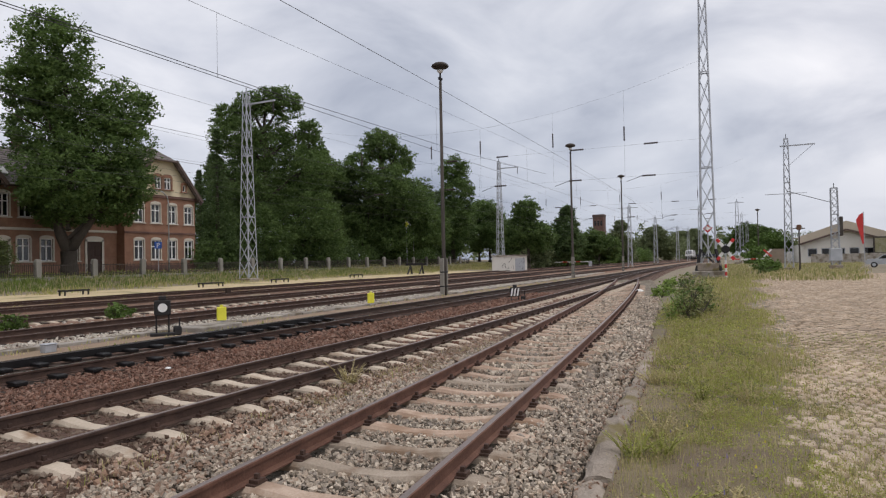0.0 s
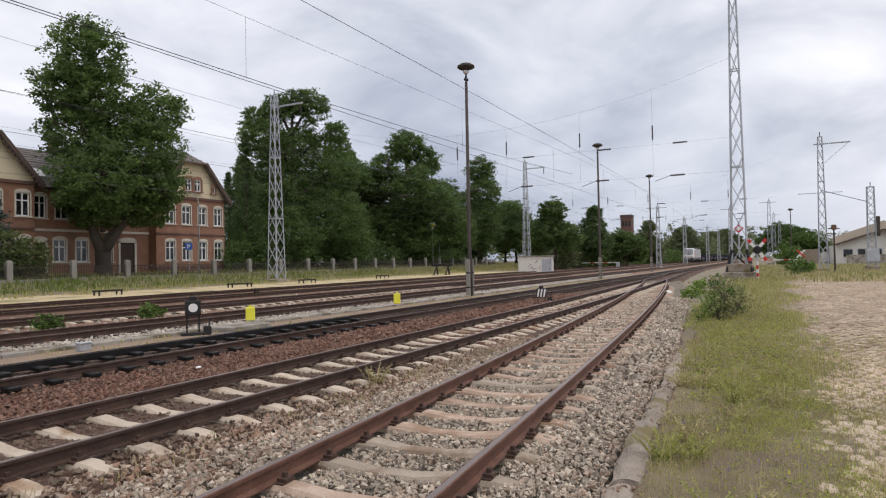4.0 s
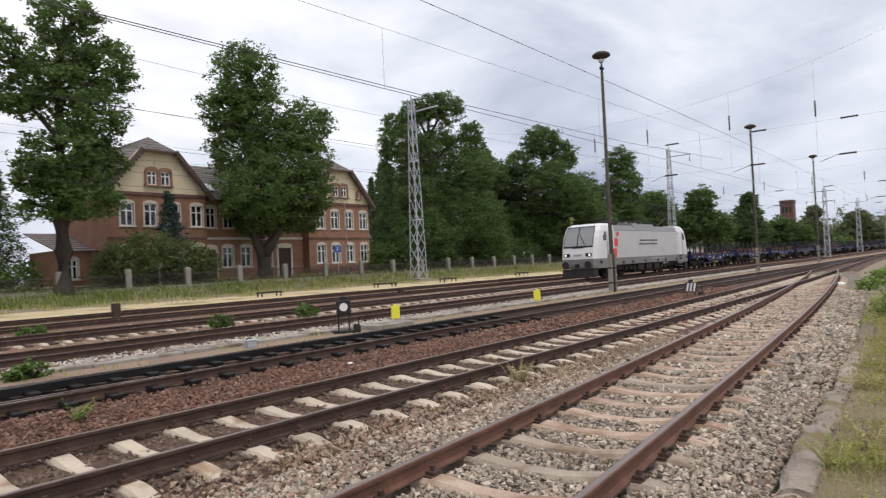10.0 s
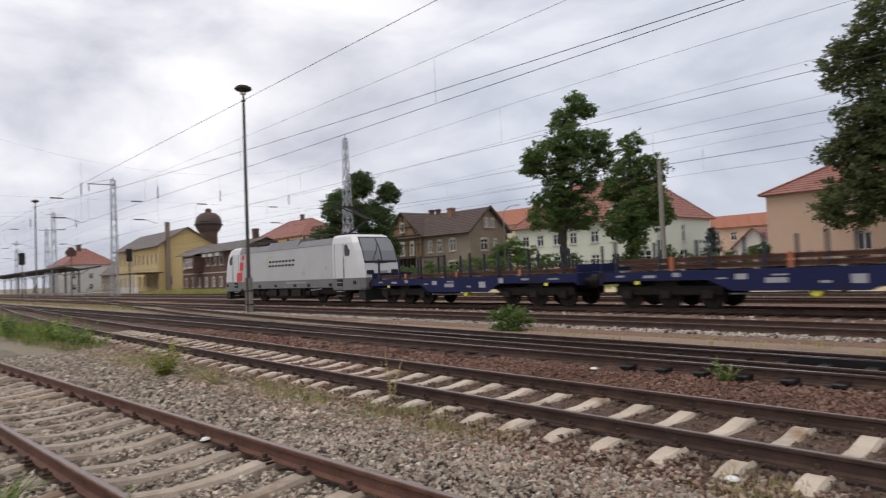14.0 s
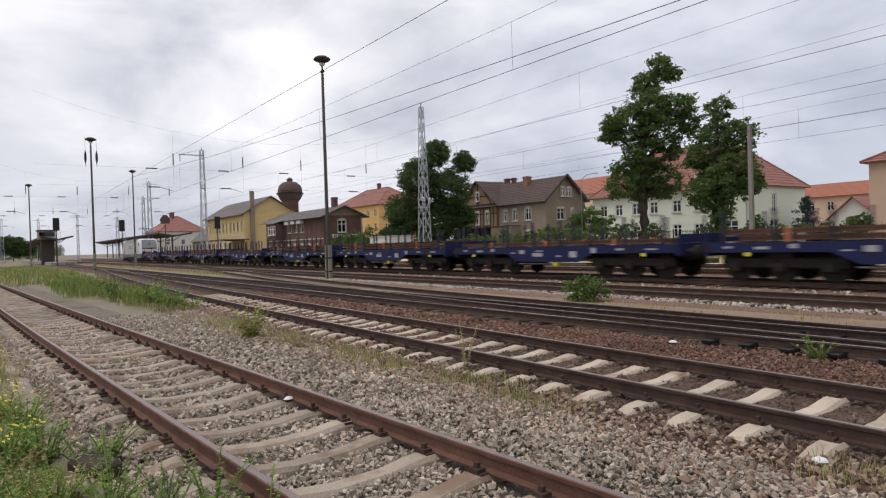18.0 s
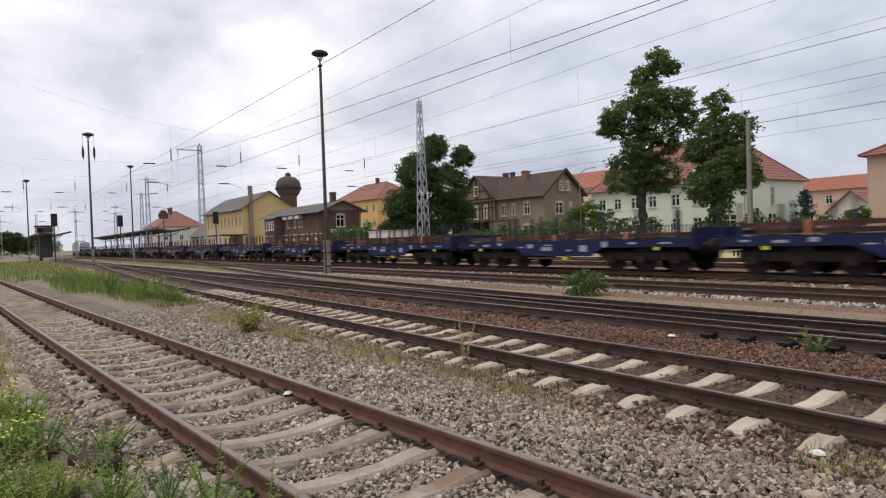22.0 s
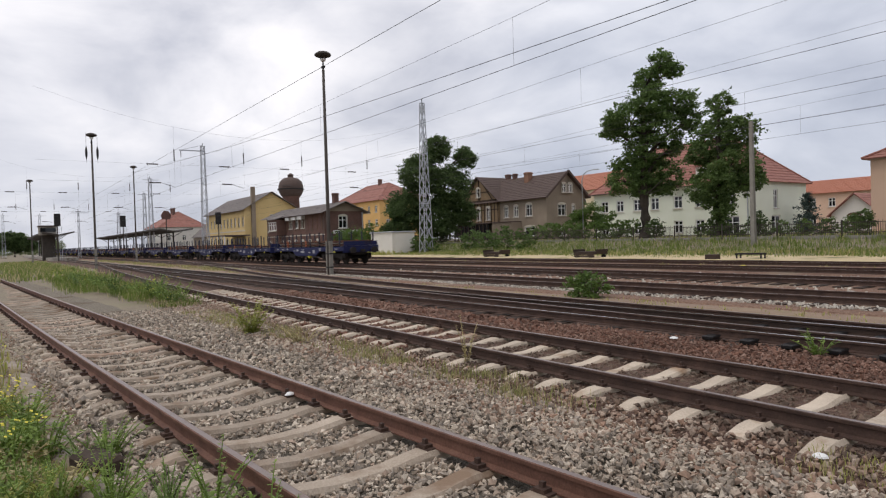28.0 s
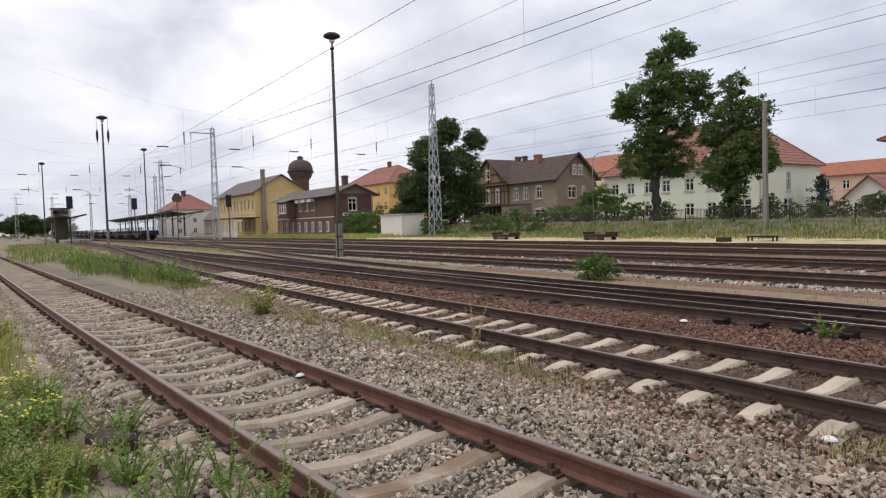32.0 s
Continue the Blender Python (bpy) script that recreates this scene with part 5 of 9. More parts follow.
def plain_house(name, label, x, y, z, w, d, h, ridge, wall_mat, roof_mat, rows, n, kind="hip", rz=0, side=0, **kw):
    t = thing(name, label, "house", pose(x, y, z, 0, 0, rz))
    step = w / n
    fr = [(step * k + step / 2 - 0.55, 0.9 + 2.9 * r, 1.1, 1.45) for r in range(rows) for k in range(n)]
    rt = [(d * (k + 0.5) / side - 0.5, 0.9 + 2.9 * r, 1.0, 1.45) for r in range(rows) for k in range(side)] if side else []
    shell(t, w, d, h, fr, rt, wall_mat, kw or dict(bars=1, rows=2))
    if kind == "hip":
        hip_roof(t, w, d, h + 0.1, ridge, roof_mat, 0.5, 12)
    else:
        gable_roof(t, w, d, h + 0.1, ridge, roof_mat, 0.5, 12, "x")
        for m in (pose(w, 0, 0, 0, 0, 90), pose(0, d, 0, 0, 0, -90)):
            part("gable_wall", Geo().slab([(0, h), (d, h), (d / 2, ridge - 0.1)], "y", 0, 0.3), wall_mat, t, m=m)
    return t


o = plain_house("orange_house", "bright orange rendered house with red hipped roof", -138, 66, 1.0, 22, 12, 9.3, 13.4, M_ORANGE_WALL, M_RED_ROOF, 3, 7, side=3)
part("balcony", Geo().box(22.0, 23.3, 3.0, 6.6, 5.9, 6.0, 0.02).box(23.2, 23.3, 3.0, 6.6, 6.0, 6.9), M_STEEL, o, "grey balcony")
chimney(o, 12, 6, 12.6, 14.6)
plain_house("orange_roofed_house", "cream house with orange tiled roof behind the brown house", -118, 98, 1.2, 34, 11, 9.6, 13.2, M_CREAM, M_ORANGE_ROOF, 3, 10, "gable")
plain_house("orange_roofed_house", "long cream house with orange tiled roof behind the cottage", -56, 112, 1.2, 30, 11, 6.2, 8.6, M_PEACH, M_ORANGE_ROOF, 2, 10, "gable", side=3)
wr = plain_house("white_house", "white house with red hipped roof beyond the platform", -208, 38, -0.2, 20, 12, 7.6, 12.0, M_OFFWHITE, M_RED_ROOF, 2, 6, side=3)
chimney(wr, 6, 6, 11, 13.5)
chimney(wr, 13, 5, 11, 13.2)
plain_house("grey_barn", "grey low house with slate roof by the station", -178, 44, -0.2, 15, 9, 4.6, 8.8, M_BROWN_WALL, M_SLATE, 1, 5, "gable", side=2)


def sheds():
    t = thing("white_shed", "white painted flat-roofed shed among bushes", "shed", pose(-71.5, 39.3, -0.15))
    shell(t, 5.2, 3.2, 2.75, [], [], M_OFFWHITE, {})
    part("roof", Geo().box(-0.15, 5.35, -0.15, 3.35, 2.76, 2.9, 0.03), M_STEEL, t)
    t = thing("painted_hut", "pale concrete hut with scrawled paint marks", "hut", pose(86.8, 33.2, -0.3, 0, 0, -68))
    shell(t, 5.0, 3.0, 2.35, [], [], M_OFFWHITE, {})
    part("roof", Geo().box(-0.2, 5.2, -0.2, 3.2, 2.36, 2.5, 0.03), M_CONCRETE, t)
    part("door", Geo().box(3.3, 4.7, -0.03, 0.03, 0, 2.0), M_STEEL, t)
    g = Geo()
    r = random.Random(4)
    for k in range(26):
        x, z = r.uniform(1.3, 4.8), r.uniform(0.5, 1.9)
        g.beam((x, -0.036, z), (x + r.uniform(-0.2, 0.2), -0.036, z + r.uniform(-0.35, 0.35)), 0.012, 0.05)
    part("paint_marks", g, M_BLACK, t, "black scrawled paint strokes")


sheds()


def platforms():
    for k, (x0, x1, y, w, s) in enumerate(((-232, -136, 30.4, 5.0, 1), (-215, -147, 10.8, 4.2, 1))):
        t = thing("station_platform", "low grey station platform with dark canopy on posts", "platform")
        part("platform_slab", Geo().box(x0 - 60, x1 + 12, y - w / 2, y + w / 2, -0.3, 0.35, 0.03), M_CONCRETE, t)
        for sd in (-1, 1):
            a, b = (y, 4.65), (y + sd * w / 2 * 1.3, 5.2)
            part("canopy_roof", Geo().slab([(a[0], a[1]), (b[0], b[1]), (b[0], b[1] + 0.3), (a[0], a[1] + 0.25)], "x", x0, x1), M_POLE, t, "dark canopy wing")
        n = 9
        for i in range(n):
            x = x0 + 3 + (x1 - x0 - 6) * i / (n - 1)
            part("canopy_post", Geo().box(x - 0.13, x + 0.13, y - 0.13, y + 0.13, 0.35, 4.7).beam((x, y, 3.8), (x, y + w * 0.35, 4.85), 0.12).beam((x, y, 3.8), (x, y - w * 0.35, 4.85), 0.12), M_POLE, t)
    t = thing("signal_tower", "narrow dark signal tower with a glazed cabin", "signal tower", pose(-152, 9.2, -0.3))
    part("shaft", Geo().box(-1.0, 1.0, -1.0, 1.0, 0, 5.2), M_POLE, t)
    part("cabin", Geo().box(-2.0, 2.0, -1.5, 1.5, 5.2, 6.9, 0.05), M_CONCRETE, t)
    part("cabin_glazing", Geo().box(1.99, 2.03, -1.3, 1.3, 5.8, 6.6), M_GLASS, t)
    part("roof", Geo().box(-2.3, 2.3, -1.7, 1.7, 6.9, 7.1, 0.06), M_BROWN_ROOF, t)


platforms()


def far_yard():
    t = thing("factory_hall", "low white factory hall with a broad tan gable edge", "hall", pose(130, -22.7, -0.1))
    pk = shade("pale_sheet_roof", [(0.42, 0.36, 0.28), (0.52, 0.45, 0.36)], 0.7, scale=0.6, fine=8, vary=0.04)
    D = 13.7
    shell(t, 44, D, 3.3, [], [], M_OFFWHITE, dict(bars=0, rows=1, frame_mat=M_STEEL), left=[(1.0 + 2.1 * k, 1.1, 1.5, 1.45) for k in range(6)])
    part("gable_wall", Geo().slab([(0, 3.3), (D, 3.3), (D / 2, 5.6)], "y", 0, 0.3), M_OFFWHITE, t, m=pose(0, D, 0, 0, 0, -90))
    for y_e in (-0.5, D + 0.5):
        part("fascia", Geo().slab([(y_e, 3.3), (D / 2, 5.75), (D / 2, 7.2), (y_e, 4.6)], "x", -1.1, -0.95), pk, t, "broad tan gable edge")
        part("fascia_shadow_board", Geo().beam((-1.14, y_e, 3.2), (-1.14, D / 2, 5.68), 0.1, 0.3), M_BROWN_ROOF, t, "dark lower board")
        g = Geo()
        slope(g, (-0.94, y_e, 4.5), (44.5, y_e, 4.5), (44.5, D / 2, 7.1), (-0.94, D / 2, 7.1), 10)
        part("roof_slope", g, pk, t)
    t = thing("billboard", "wide dark-framed billboard with muted green picture", "billboard", pose(127.5, -24.6, -0.1))
    part("panel", Geo().box(0, 0.12, 0, 5.2, 1.4, 4.3, 0.02), M_POLE, t)
    part("poster", Geo().box(-0.03, -0.004, 0.25, 4.95, 1.65, 4.05), M_BUSH_SHEET, t, "faded green printed sheet")
    for y in (0.5, 4.6):
        part("post", Geo().box(0.13, 0.3, y - 0.08, y + 0.08, -0.1, 4.2), M_STEEL, t)
    w = thing("block_wall", "grey-brown rough wall beside the crossing", "wall", pose(129, -6.4, -0.1))
    part("panel", Geo().box(0, 0.3, 0, 2.6, 0, 2.6, 0.03), M_BROWN_WALL, w)
    w = thing("yard_wall", "low grey concrete wall in front of the hall", "wall", pose(124, -40, -0.15))
    part("panel", Geo().box(0, 0.2, 0, 30, 0, 1.6, 0.02), M_CONCRETE, w)
    f = thing("red_flag", "tall red advertising flag on a pole", "flag", pose(98, -13.95, -0.15))
    part("pole", Geo().tube([(0, 0, 0), (0, 0, 7.0)], 0.04, 8), M_STEEL, f)
    part("cloth", Geo().slab([(0.05, 2.9), (0.2, 2.8), (0.85, 5.9), (0.5, 6.6), (0.05, 6.9)], "x", -0.02, 0.02), M_RED, f, "red cloth")
    s = thing("dark_tower", "dark square tower block beyond the trees", "tower", pose(326.0, 66.4, 0))
    part("wall", Geo().box(-2.7, 2.7, -2.7, 2.7, 0, 21.8, 0.1), M_BRICK_DARK, s)
    part("top", Geo().box(-2.9, 2.9, -2.9, 2.9, 21.8, 23.2, 0.1), M_BROWN_ROOF, s)
    for k in range(3):
        part("opening", Geo().box(-2.74, -2.71, -2.0 + 1.5 * k, -1.1 + 1.5 * k, 17.5, 20), M_BLACK, s)
    c = thing("parked_car", "silver-grey parked car at the edge of the yard", "car", pose(86, -14.5, -0.14, 0, 0, 80))
    body = [(-2.1, 0.35), (2.1, 0.35), (2.15, 0.7), (2.0, 0.95), (1.1, 1.0), (0.5, 1.45), (-1.2, 1.47), (-1.9, 1.0), (-2.15, 0.85)]
    part("body", Geo().slab(body, "y", -0.85, 0.85), M_STEEL, c)
    part("side_glass", Geo().slab([(-1.6, 1.0), (0.95, 1.0), (0.45, 1.38), (-1.15, 1.4)], "y", -0.87, 0.87), M_GLASS, c)
    for x in (-1.35, 1.35):
        for y in (-0.8, 0.8):
            w_ = part("wheel", Geo().tube([(x, y - 0.1, 0.32), (x, y + 0.1, 0.32)], 0.32, 14), M_BLACK, c)
            part("rim", Geo().tube([(x, y - 0.11, 0.32), (x, y + 0.11, 0.32)], 0.19, 10), M_STEEL, w_)


far_yard()

# ---- trees ----
def leaves(centres, radii, per, leaf, flat=0.6):
    """Small leaf cards gathered in clumps round the centres; returns vertices and faces."""
    n = len(centres) * per
    c = np.repeat(np.asarray(centres), per, 0)
    r = np.repeat(np.asarray(radii), per)
    p = c + rng.normal(0, 0.42, (n, 3)) * r[:, None] * np.array([1, 1, flat])
    a = rng.normal(size=(n, 3))
    a[:, 2] *= 0.5
    a /= np.linalg.norm(a, axis=1)[:, None]
    b = np.cross(a, rng.normal(size=(n, 3)))
    b /= np.linalg.norm(b, axis=1)[:, None]
    s = leaf * rng.uniform(0.55, 1.2, n)[:, None]
    v = np.stack([p - a * s * 0.5 - b * s * 0.36, p - a * s * 0.4 + b * s * 0.36, p + a * s * 0.62], 1).reshape(-1, 3)
    f = np.arange(n * 3).reshape(n, 3)
    return v, f


def crown_points(blobs, dens):
    cs, rs = [], []
    for u, z, r in blobs:
        k = max(10, int(27 * dens * r ** 1.8))
        d = rng.normal(size=(k, 3))
        d /= np.linalg.norm(d, axis=1)[:, None]
        q = d * r * (rng.uniform(0.15, 1.0, k) ** 0.4)[:, None] * np.array([0.93, 1.1, 0.9])
        q *= rng.uniform(0.82, 1.12, k)[:, None]
        cs.append(q + np.array([u, rng.normal(0, r * 0.25), z]))
        rs.append((0.28 + 0.13 * r) * rng.uniform(0.7, 1.25, k))
    return np.concatenate(cs), np.concatenate(rs)


def tree(name, label, x, y, z, rz, blobs, material, leaf=0.36, dens=1.0, group="trees", bare=0.0, split=0.0):
    t = thing(name, label, "tree", pose(x, y, z, 0, 0, rz), group)
    top = max(b[1] for b in blobs)
    low = min(b[1] - b[2] for b in blobs)
    r0 = 0.028 * top + 0.05
    fork = max(1.2, low + 0.8)
    trunk = Geo().tube([(0, 0, -0.3), (0.02, 0, 0.4), (0.1, 0.05, fork * 0.6), (0.0, 0, fork), (0.1, 0.1, (fork + top) / 2), (0.2, 0, top - 0.5)], [r0 * 1.5, r0 * 1.1, r0, r0 * 0.9, r0 * 0.5, 0.04], 9)
    if split:
        trunk = Geo().tube([(0, 0, -0.3), (0.03, 0, 0.4), (0.0, 0.02, split)], [r0 * 1.6, r0 * 1.25, r0 * 1.15], 10)
        trunk.tube([(0.0, 0, split - 0.15), (-0.55, 0.1, split + 1.3), (-0.9, 0.1, fork + 1.5), (-0.8, 0, top * 0.8)], [r0 * 0.85, r0 * 0.75, r0 * 0.6, 0.06], 9)
        trunk.tube([(0.0, 0, split - 0.15), (0.75, -0.1, split + 1.2), (1.7, 0.0, fork + 1.5), (2.2, 0, top * 0.6)], [r0 * 0.8, r0 * 0.68, r0 * 0.55, 0.05], 9)
    part("trunk", trunk, M_BARK, t, smooth=True)
    for u, zz, r in blobs:
        s = max(fork * 0.75, min(zz - 1.2 - abs(u) * 0.5, top * 0.8))
        j = rng.normal(0, 0.25 * r)
        g = Geo().tube([(0, 0, s), (u * 0.45, j * 0.4, s + (zz - s) * 0.6), (u, j, zz + r * 0.3)], [r0 * 0.42, r0 * 0.26, 0.03], 6)
        for k in range(4):
            a = rng.uniform(0, 6.28)
            g.tube([(u * 0.7, j * 0.7, s + (zz - s) * 0.78), (u + r * 0.8 * math.cos(a), j + r * 0.8 * math.sin(a), zz + rng.uniform(-0.3, 0.7) * r)], [r0 * 0.16, 0.02], 5)
        part("limb", g, M_BARK, t)
    cs, rs = crown_points(blobs, dens)
    cs, rs = cs[cs[:, 2] > bare], rs[cs[:, 2] > bare]
    v, f = leaves(cs, rs, 33, leaf * 0.76)
    arrays("crown", v, f, material, kind="", parent=t)
    return t


def conifer(name, label, x, y, z, h, r, material):
    t = thing(name, label, "tree", pose(x, y, z), "conifers")
    part("trunk", Geo().tube([(0, 0, -0.3), (0, 0, h * 0.95)], [h * 0.022, 0.03], 8), M_BARK, t, smooth=True)
    cs, rs = [], []
    levels = int(h * 1.7)
    for k in range(levels):
        q = k / levels
        rr = r * (1 - q) ** 0.85 * rng.uniform(0.85, 1.1)
        m = max(4, int(8 * (1 - q)))
        for i in range(m):
            a = 6.283 * i / m + rng.uniform(0, 0.6)
            s = rng.uniform(0.75, 1.15)
            for w in (0.2, 0.45, 0.7, 0.95):
                cs.append((rr * w * s * math.cos(a), rr * w * s * math.sin(a), h * (0.06 + 0.93 * q) - 0.3 * w * rr + rng.normal(0, 0.2)))
                rs.append(0.26 + 0.14 * rr)
    v, f = leaves(cs, rs, 28, 0.22, 0.75)
    arrays("crown", v, f, material, kind="", parent=t)
    return t


def bush(name, label, x, y, z, blobs, material, leaf=0.2, dens=2.2, per=14):
    t = thing(name, label, "bush", pose(x, y, z), "bushes")
    cs, rs = [], []
    g = Geo()
    for bx, by, bz, r in blobs:
        k = max(10, int(26 * dens * r ** 1.6))
        d = rng.normal(size=(k, 3))
        d /= np.linalg.norm(d, axis=1)[:, None]
        q = d * r * (rng.uniform(0.2, 1, k) ** 0.5)[:, None]
        q = q + np.array([bx, by, bz])
        q[:, 2] = np.maximum(q[:, 2], 0.04)
        cs.append(q)
        rs.append(np.full(k, 0.10 + 0.2 * r))
        for i in range(5):
            a = rng.uniform(0, 6.28)
            g.tube([(bx * 0.6, by * 0.6, -0.05), (bx + r * 0.6 * math.cos(a), by + r * 0.6 * math.sin(a), bz + r * 0.5)], [0.018, 0.006], 5)
    st = part("stem", g, M_BARK, t)
    st["kind"] = "stuff"
    v, f = leaves(np.concatenate(cs), np.concatenate(rs), per, leaf)
    v[:, 2] = np.maximum(v[:, 2], 0.01)
    arrays("foliage", v, f, material, kind="", parent=t)
    return t


tree("lime_tree", "tall lime tree with two rounded tops behind the fence", 34.8, 51.0, 0.98, -34, [(-1.1, 18.9, 3.3), (-3.0, 15.5, 2.5), (-0.3, 15.4, 3.3), (4.1, 14.3, 2.9), (-1.7, 12.0, 3.4), (3.0, 10.9, 3.9), (0.0, 8.0, 4.0), (-1.9, 7.2, 2.2), (4.4, 8.0, 2.6), (-0.3, 5.1, 2.7), (3.4, 5.9, 2.2)], M_LEAF_LIME, 0.36, 1.0, bare=4.3, split=2.0)
tree("lime_tree", "tall lime tree with dark trunk at the fence corner", 16.7, 48.0, 0.67, -19, [(0.7, 19.0, 2.4), (-3.4, 16.5, 2.0), (3.0, 16.2, 2.4), (0.0, 14.8, 3.0), (-2.3, 13.1, 1.6), (2.1, 12.3, 2.4), (0.2, 9.6, 2.5), (1.6, 6.8, 2.5), (-0.8, 6.2, 2.0), (2.7, 9.3, 1.8), (-1.6, 8.3, 1.5)], M_LEAF_LIME, 0.36, 1.0, bare=5.2)
tree("chestnut_tree", "broad tree with open dark crown before the peach house", -9.8, 49.0, 0.81, 11, [(-0.7, 15.2, 2.5), (2.8, 15.8, 2.5), (-3.0, 13.2, 2.1), (4.7, 13.4, 2.1), (0.1, 11.0, 3.8), (-3.4, 7.9, 1.9), (4.0, 9.3, 2.5), (-0.8, 5.8, 3.1), (-3.4, 4.3, 2.3), (2.6, 5.7, 2.1), (0.4, 4.4, 2.4), (3.2, 4.6, 1.9), (-1.8, 8.8, 2.4)], M_LEAF_CHESTNUT, 0.36, 1.0)
tree("chestnut_tree", "broad tree with low side branch before the peach house", 1.5, 49.5, 0.88, -2, [(0.3, 14.6, 1.9), (-2.5, 13.6, 1.6), (2.7, 12.7, 2.1), (-0.7, 11.0, 2.5), (3.7, 10.0, 2.1), (6.5, 9.2, 1.2), (0.9, 8.3, 2.5), (-3.0, 10.9, 1.5), (-0.7, 5.9, 2.2), (5.3, 9.4, 1.5), (2.8, 6.4, 2.0), (-2.6, 7.6, 1.9)], M_LEAF_CHESTNUT, 0.36, 1.0)
tree("lime_tree", "tall slim lime tree before the pale green house", -40.3, 53.0, 1.04, 37, [(1.9, 17.2, 1.5), (0.6, 15.6, 1.6), (3.0, 16.4, 1.1), (0.9, 13.4, 2.0), (3.6, 13.0, 1.8), (-1.6, 11.9, 2.2), (1.7, 11.0, 2.5), (4.6, 11.3, 1.2), (-3.0, 10.9, 1.3), (0.0, 8.6, 2.2), (-1.7, 6.2, 2.3), (1.7, 6.2, 2.4), (0.3, 4.6, 2.0), (2.9, 8.8, 1.1)], M_LEAF_LIME, 0.36, 1.0, bare=4.4)
tree("lime_tree", "smaller lime tree with ivy on its trunk", -32.3, 53.0, 1.04, 31, [(0.3, 11.6, 1.3), (-0.1, 9.0, 2.3), (1.9, 9.2, 1.7), (-1.6, 7.5, 1.4), (1.2, 5.9, 2.6), (-0.7, 4.6, 2.3), (2.6, 5.0, 1.5), (0.3, 2.7, 1.3), (-0.1, 0.9, 1.1)], M_LEAF, 0.36, 1.0)
tree("maple_tree", "dense round tree beside the white shed", -73.1, 49.1, 0.82, 56, [(1.6, 13.0, 2.0), (5.3, 11.9, 1.7), (-0.9, 9.6, 3.0), (3.1, 8.0, 3.3), (-2.7, 5.0, 3.3), (1.3, 3.4, 3.5), (-4.4, 1.8, 2.2), (4.8, 4.4, 2.2)], M_LEAF_DARK, 0.36, 1.9)
tree("oak_tree", "huge dark tree behind the lattice mast", 65.9, 57.0, 1.17, -49, [(-2.1, 21.0, 2.4), (-4.6, 19.6, 2.0), (0.4, 22.0, 2.2), (2.7, 21.4, 2.7), (5.7, 18.0, 2.0), (-3.9, 16.9, 3.1), (0.8, 15.7, 4.1), (5.7, 12.6, 3.6), (-0.9, 9.6, 5.1), (-4.8, 6.6, 3.6), (5.5, 6.4, 5.1), (-5.7, 12.0, 2.3), (-0.3, 3.4, 5.1), (7.0, 3.2, 4.3)], M_LEAF, 0.36, 1.0)
tree("ash_tree", "tall open-crowned tree in the wood", 90.0, 53.5, 1.05, -59, [(-0.3, 19.6, 3.2), (2.8, 17.1, 3.0), (-3.7, 16.0, 2.5), (-5.6, 12.7, 3.3), (0.4, 12.1, 4.6), (4.4, 9.6, 4.3), (-3.5, 6.1, 4.6), (1.9, 4.1, 4.6), (-8.4, 5.8, 4.6), (7.4, 5.8, 4.2)], M_LEAF, 0.42, 1.0)
tree("poplar_tree", "narrow upright tree in the wood", 113.4, 51.5, 1.0, -66, [(0.4, 18.4, 3.1), (1.1, 13.9, 3.7), (0.6, 9.0, 4.0), (-0.6, 4.6, 4.0)], M_LEAF, 0.42, 1.0)
tree("wood_tree", "broad-leaved tree at the edge of the wood", 134.0, 51.8, 1.0, -69, [(-0.8, 10.5, 4.0), (-2.2, 6.1, 4.4), (2.2, 5.4, 4.4)], M_LEAF, 0.5, 1.0)
tree("wood_tree", "broad-leaved tree at the edge of the wood", 114.3, 36.5, -0.16, -72, [(-0.3, 10.5, 2.8), (-1.5, 6.9, 3.6), (1.7, 5.7, 3.6), (-3.6, 4.3, 2.6)], M_LEAF, 0.5, 1.0)
tree("wood_tree", "dark pointed tree at the edge of the wood", 126.0, 32.1, -0.30, -76, [(0.0, 11.2, 1.6), (-0.2, 8.3, 2.8), (0.1, 4.9, 3.7)], M_LEAF_DARK, 0.5, 1.0)
tree("wood_tree", "low broad tree beside the level crossing", 146.9, 30.2, -0.30, -78, [(-1.2, 5.3, 3.5), (1.9, 4.1, 3.5), (-3.7, 4.0, 2.9)], M_LEAF, 0.55, 1.0)
tree("wood_tree", "dark tree behind the level crossing", 184.1, 32.3, -0.30, -80, [(0.5, 10.4, 2.2), (-0.3, 7.2, 3.0), (1.2, 4.3, 3.6)], M_LEAF_HAZE, 0.6, 1.0)
tree("wood_tree", "pale green tree in the distance", 253.8, 30.8, -0.30, -83, [(-0.1, 9.5, 4.6), (-3.0, 5.4, 4.6), (4.1, 5.0, 4.6)], M_LEAF_HAZE, 0.6, 1.0)
tree("wood_tree", "dark tree in the distance", 418.8, 32.7, -0.30, -86, [(-3.0, 11.1, 7.0), (5.1, 12.0, 7.0), (-8.0, 8.6, 6.5), (9.8, 9.0, 6.5)], M_LEAF_HAZE, 0.7, 1.0)
tree("wood_tree", "tree beyond the factory yard", 220.0, -1.7, -0.15, -90, [(-1.4, 8.0, 3.9), (2.5, 7.0, 4.3), (5.6, 6.1, 3.5), (-4.7, 5.5, 3.5)], M_LEAF, 0.7, 1.0)
tree("wood_tree", "round bushy tree beyond the crossing", 149.9, -4.9, -0.14, -92, [(-0.4, 4.3, 2.1), (2.2, 3.8, 1.9), (-2.6, 3.4, 2.1)], M_BUSH, 0.55, 1.0)
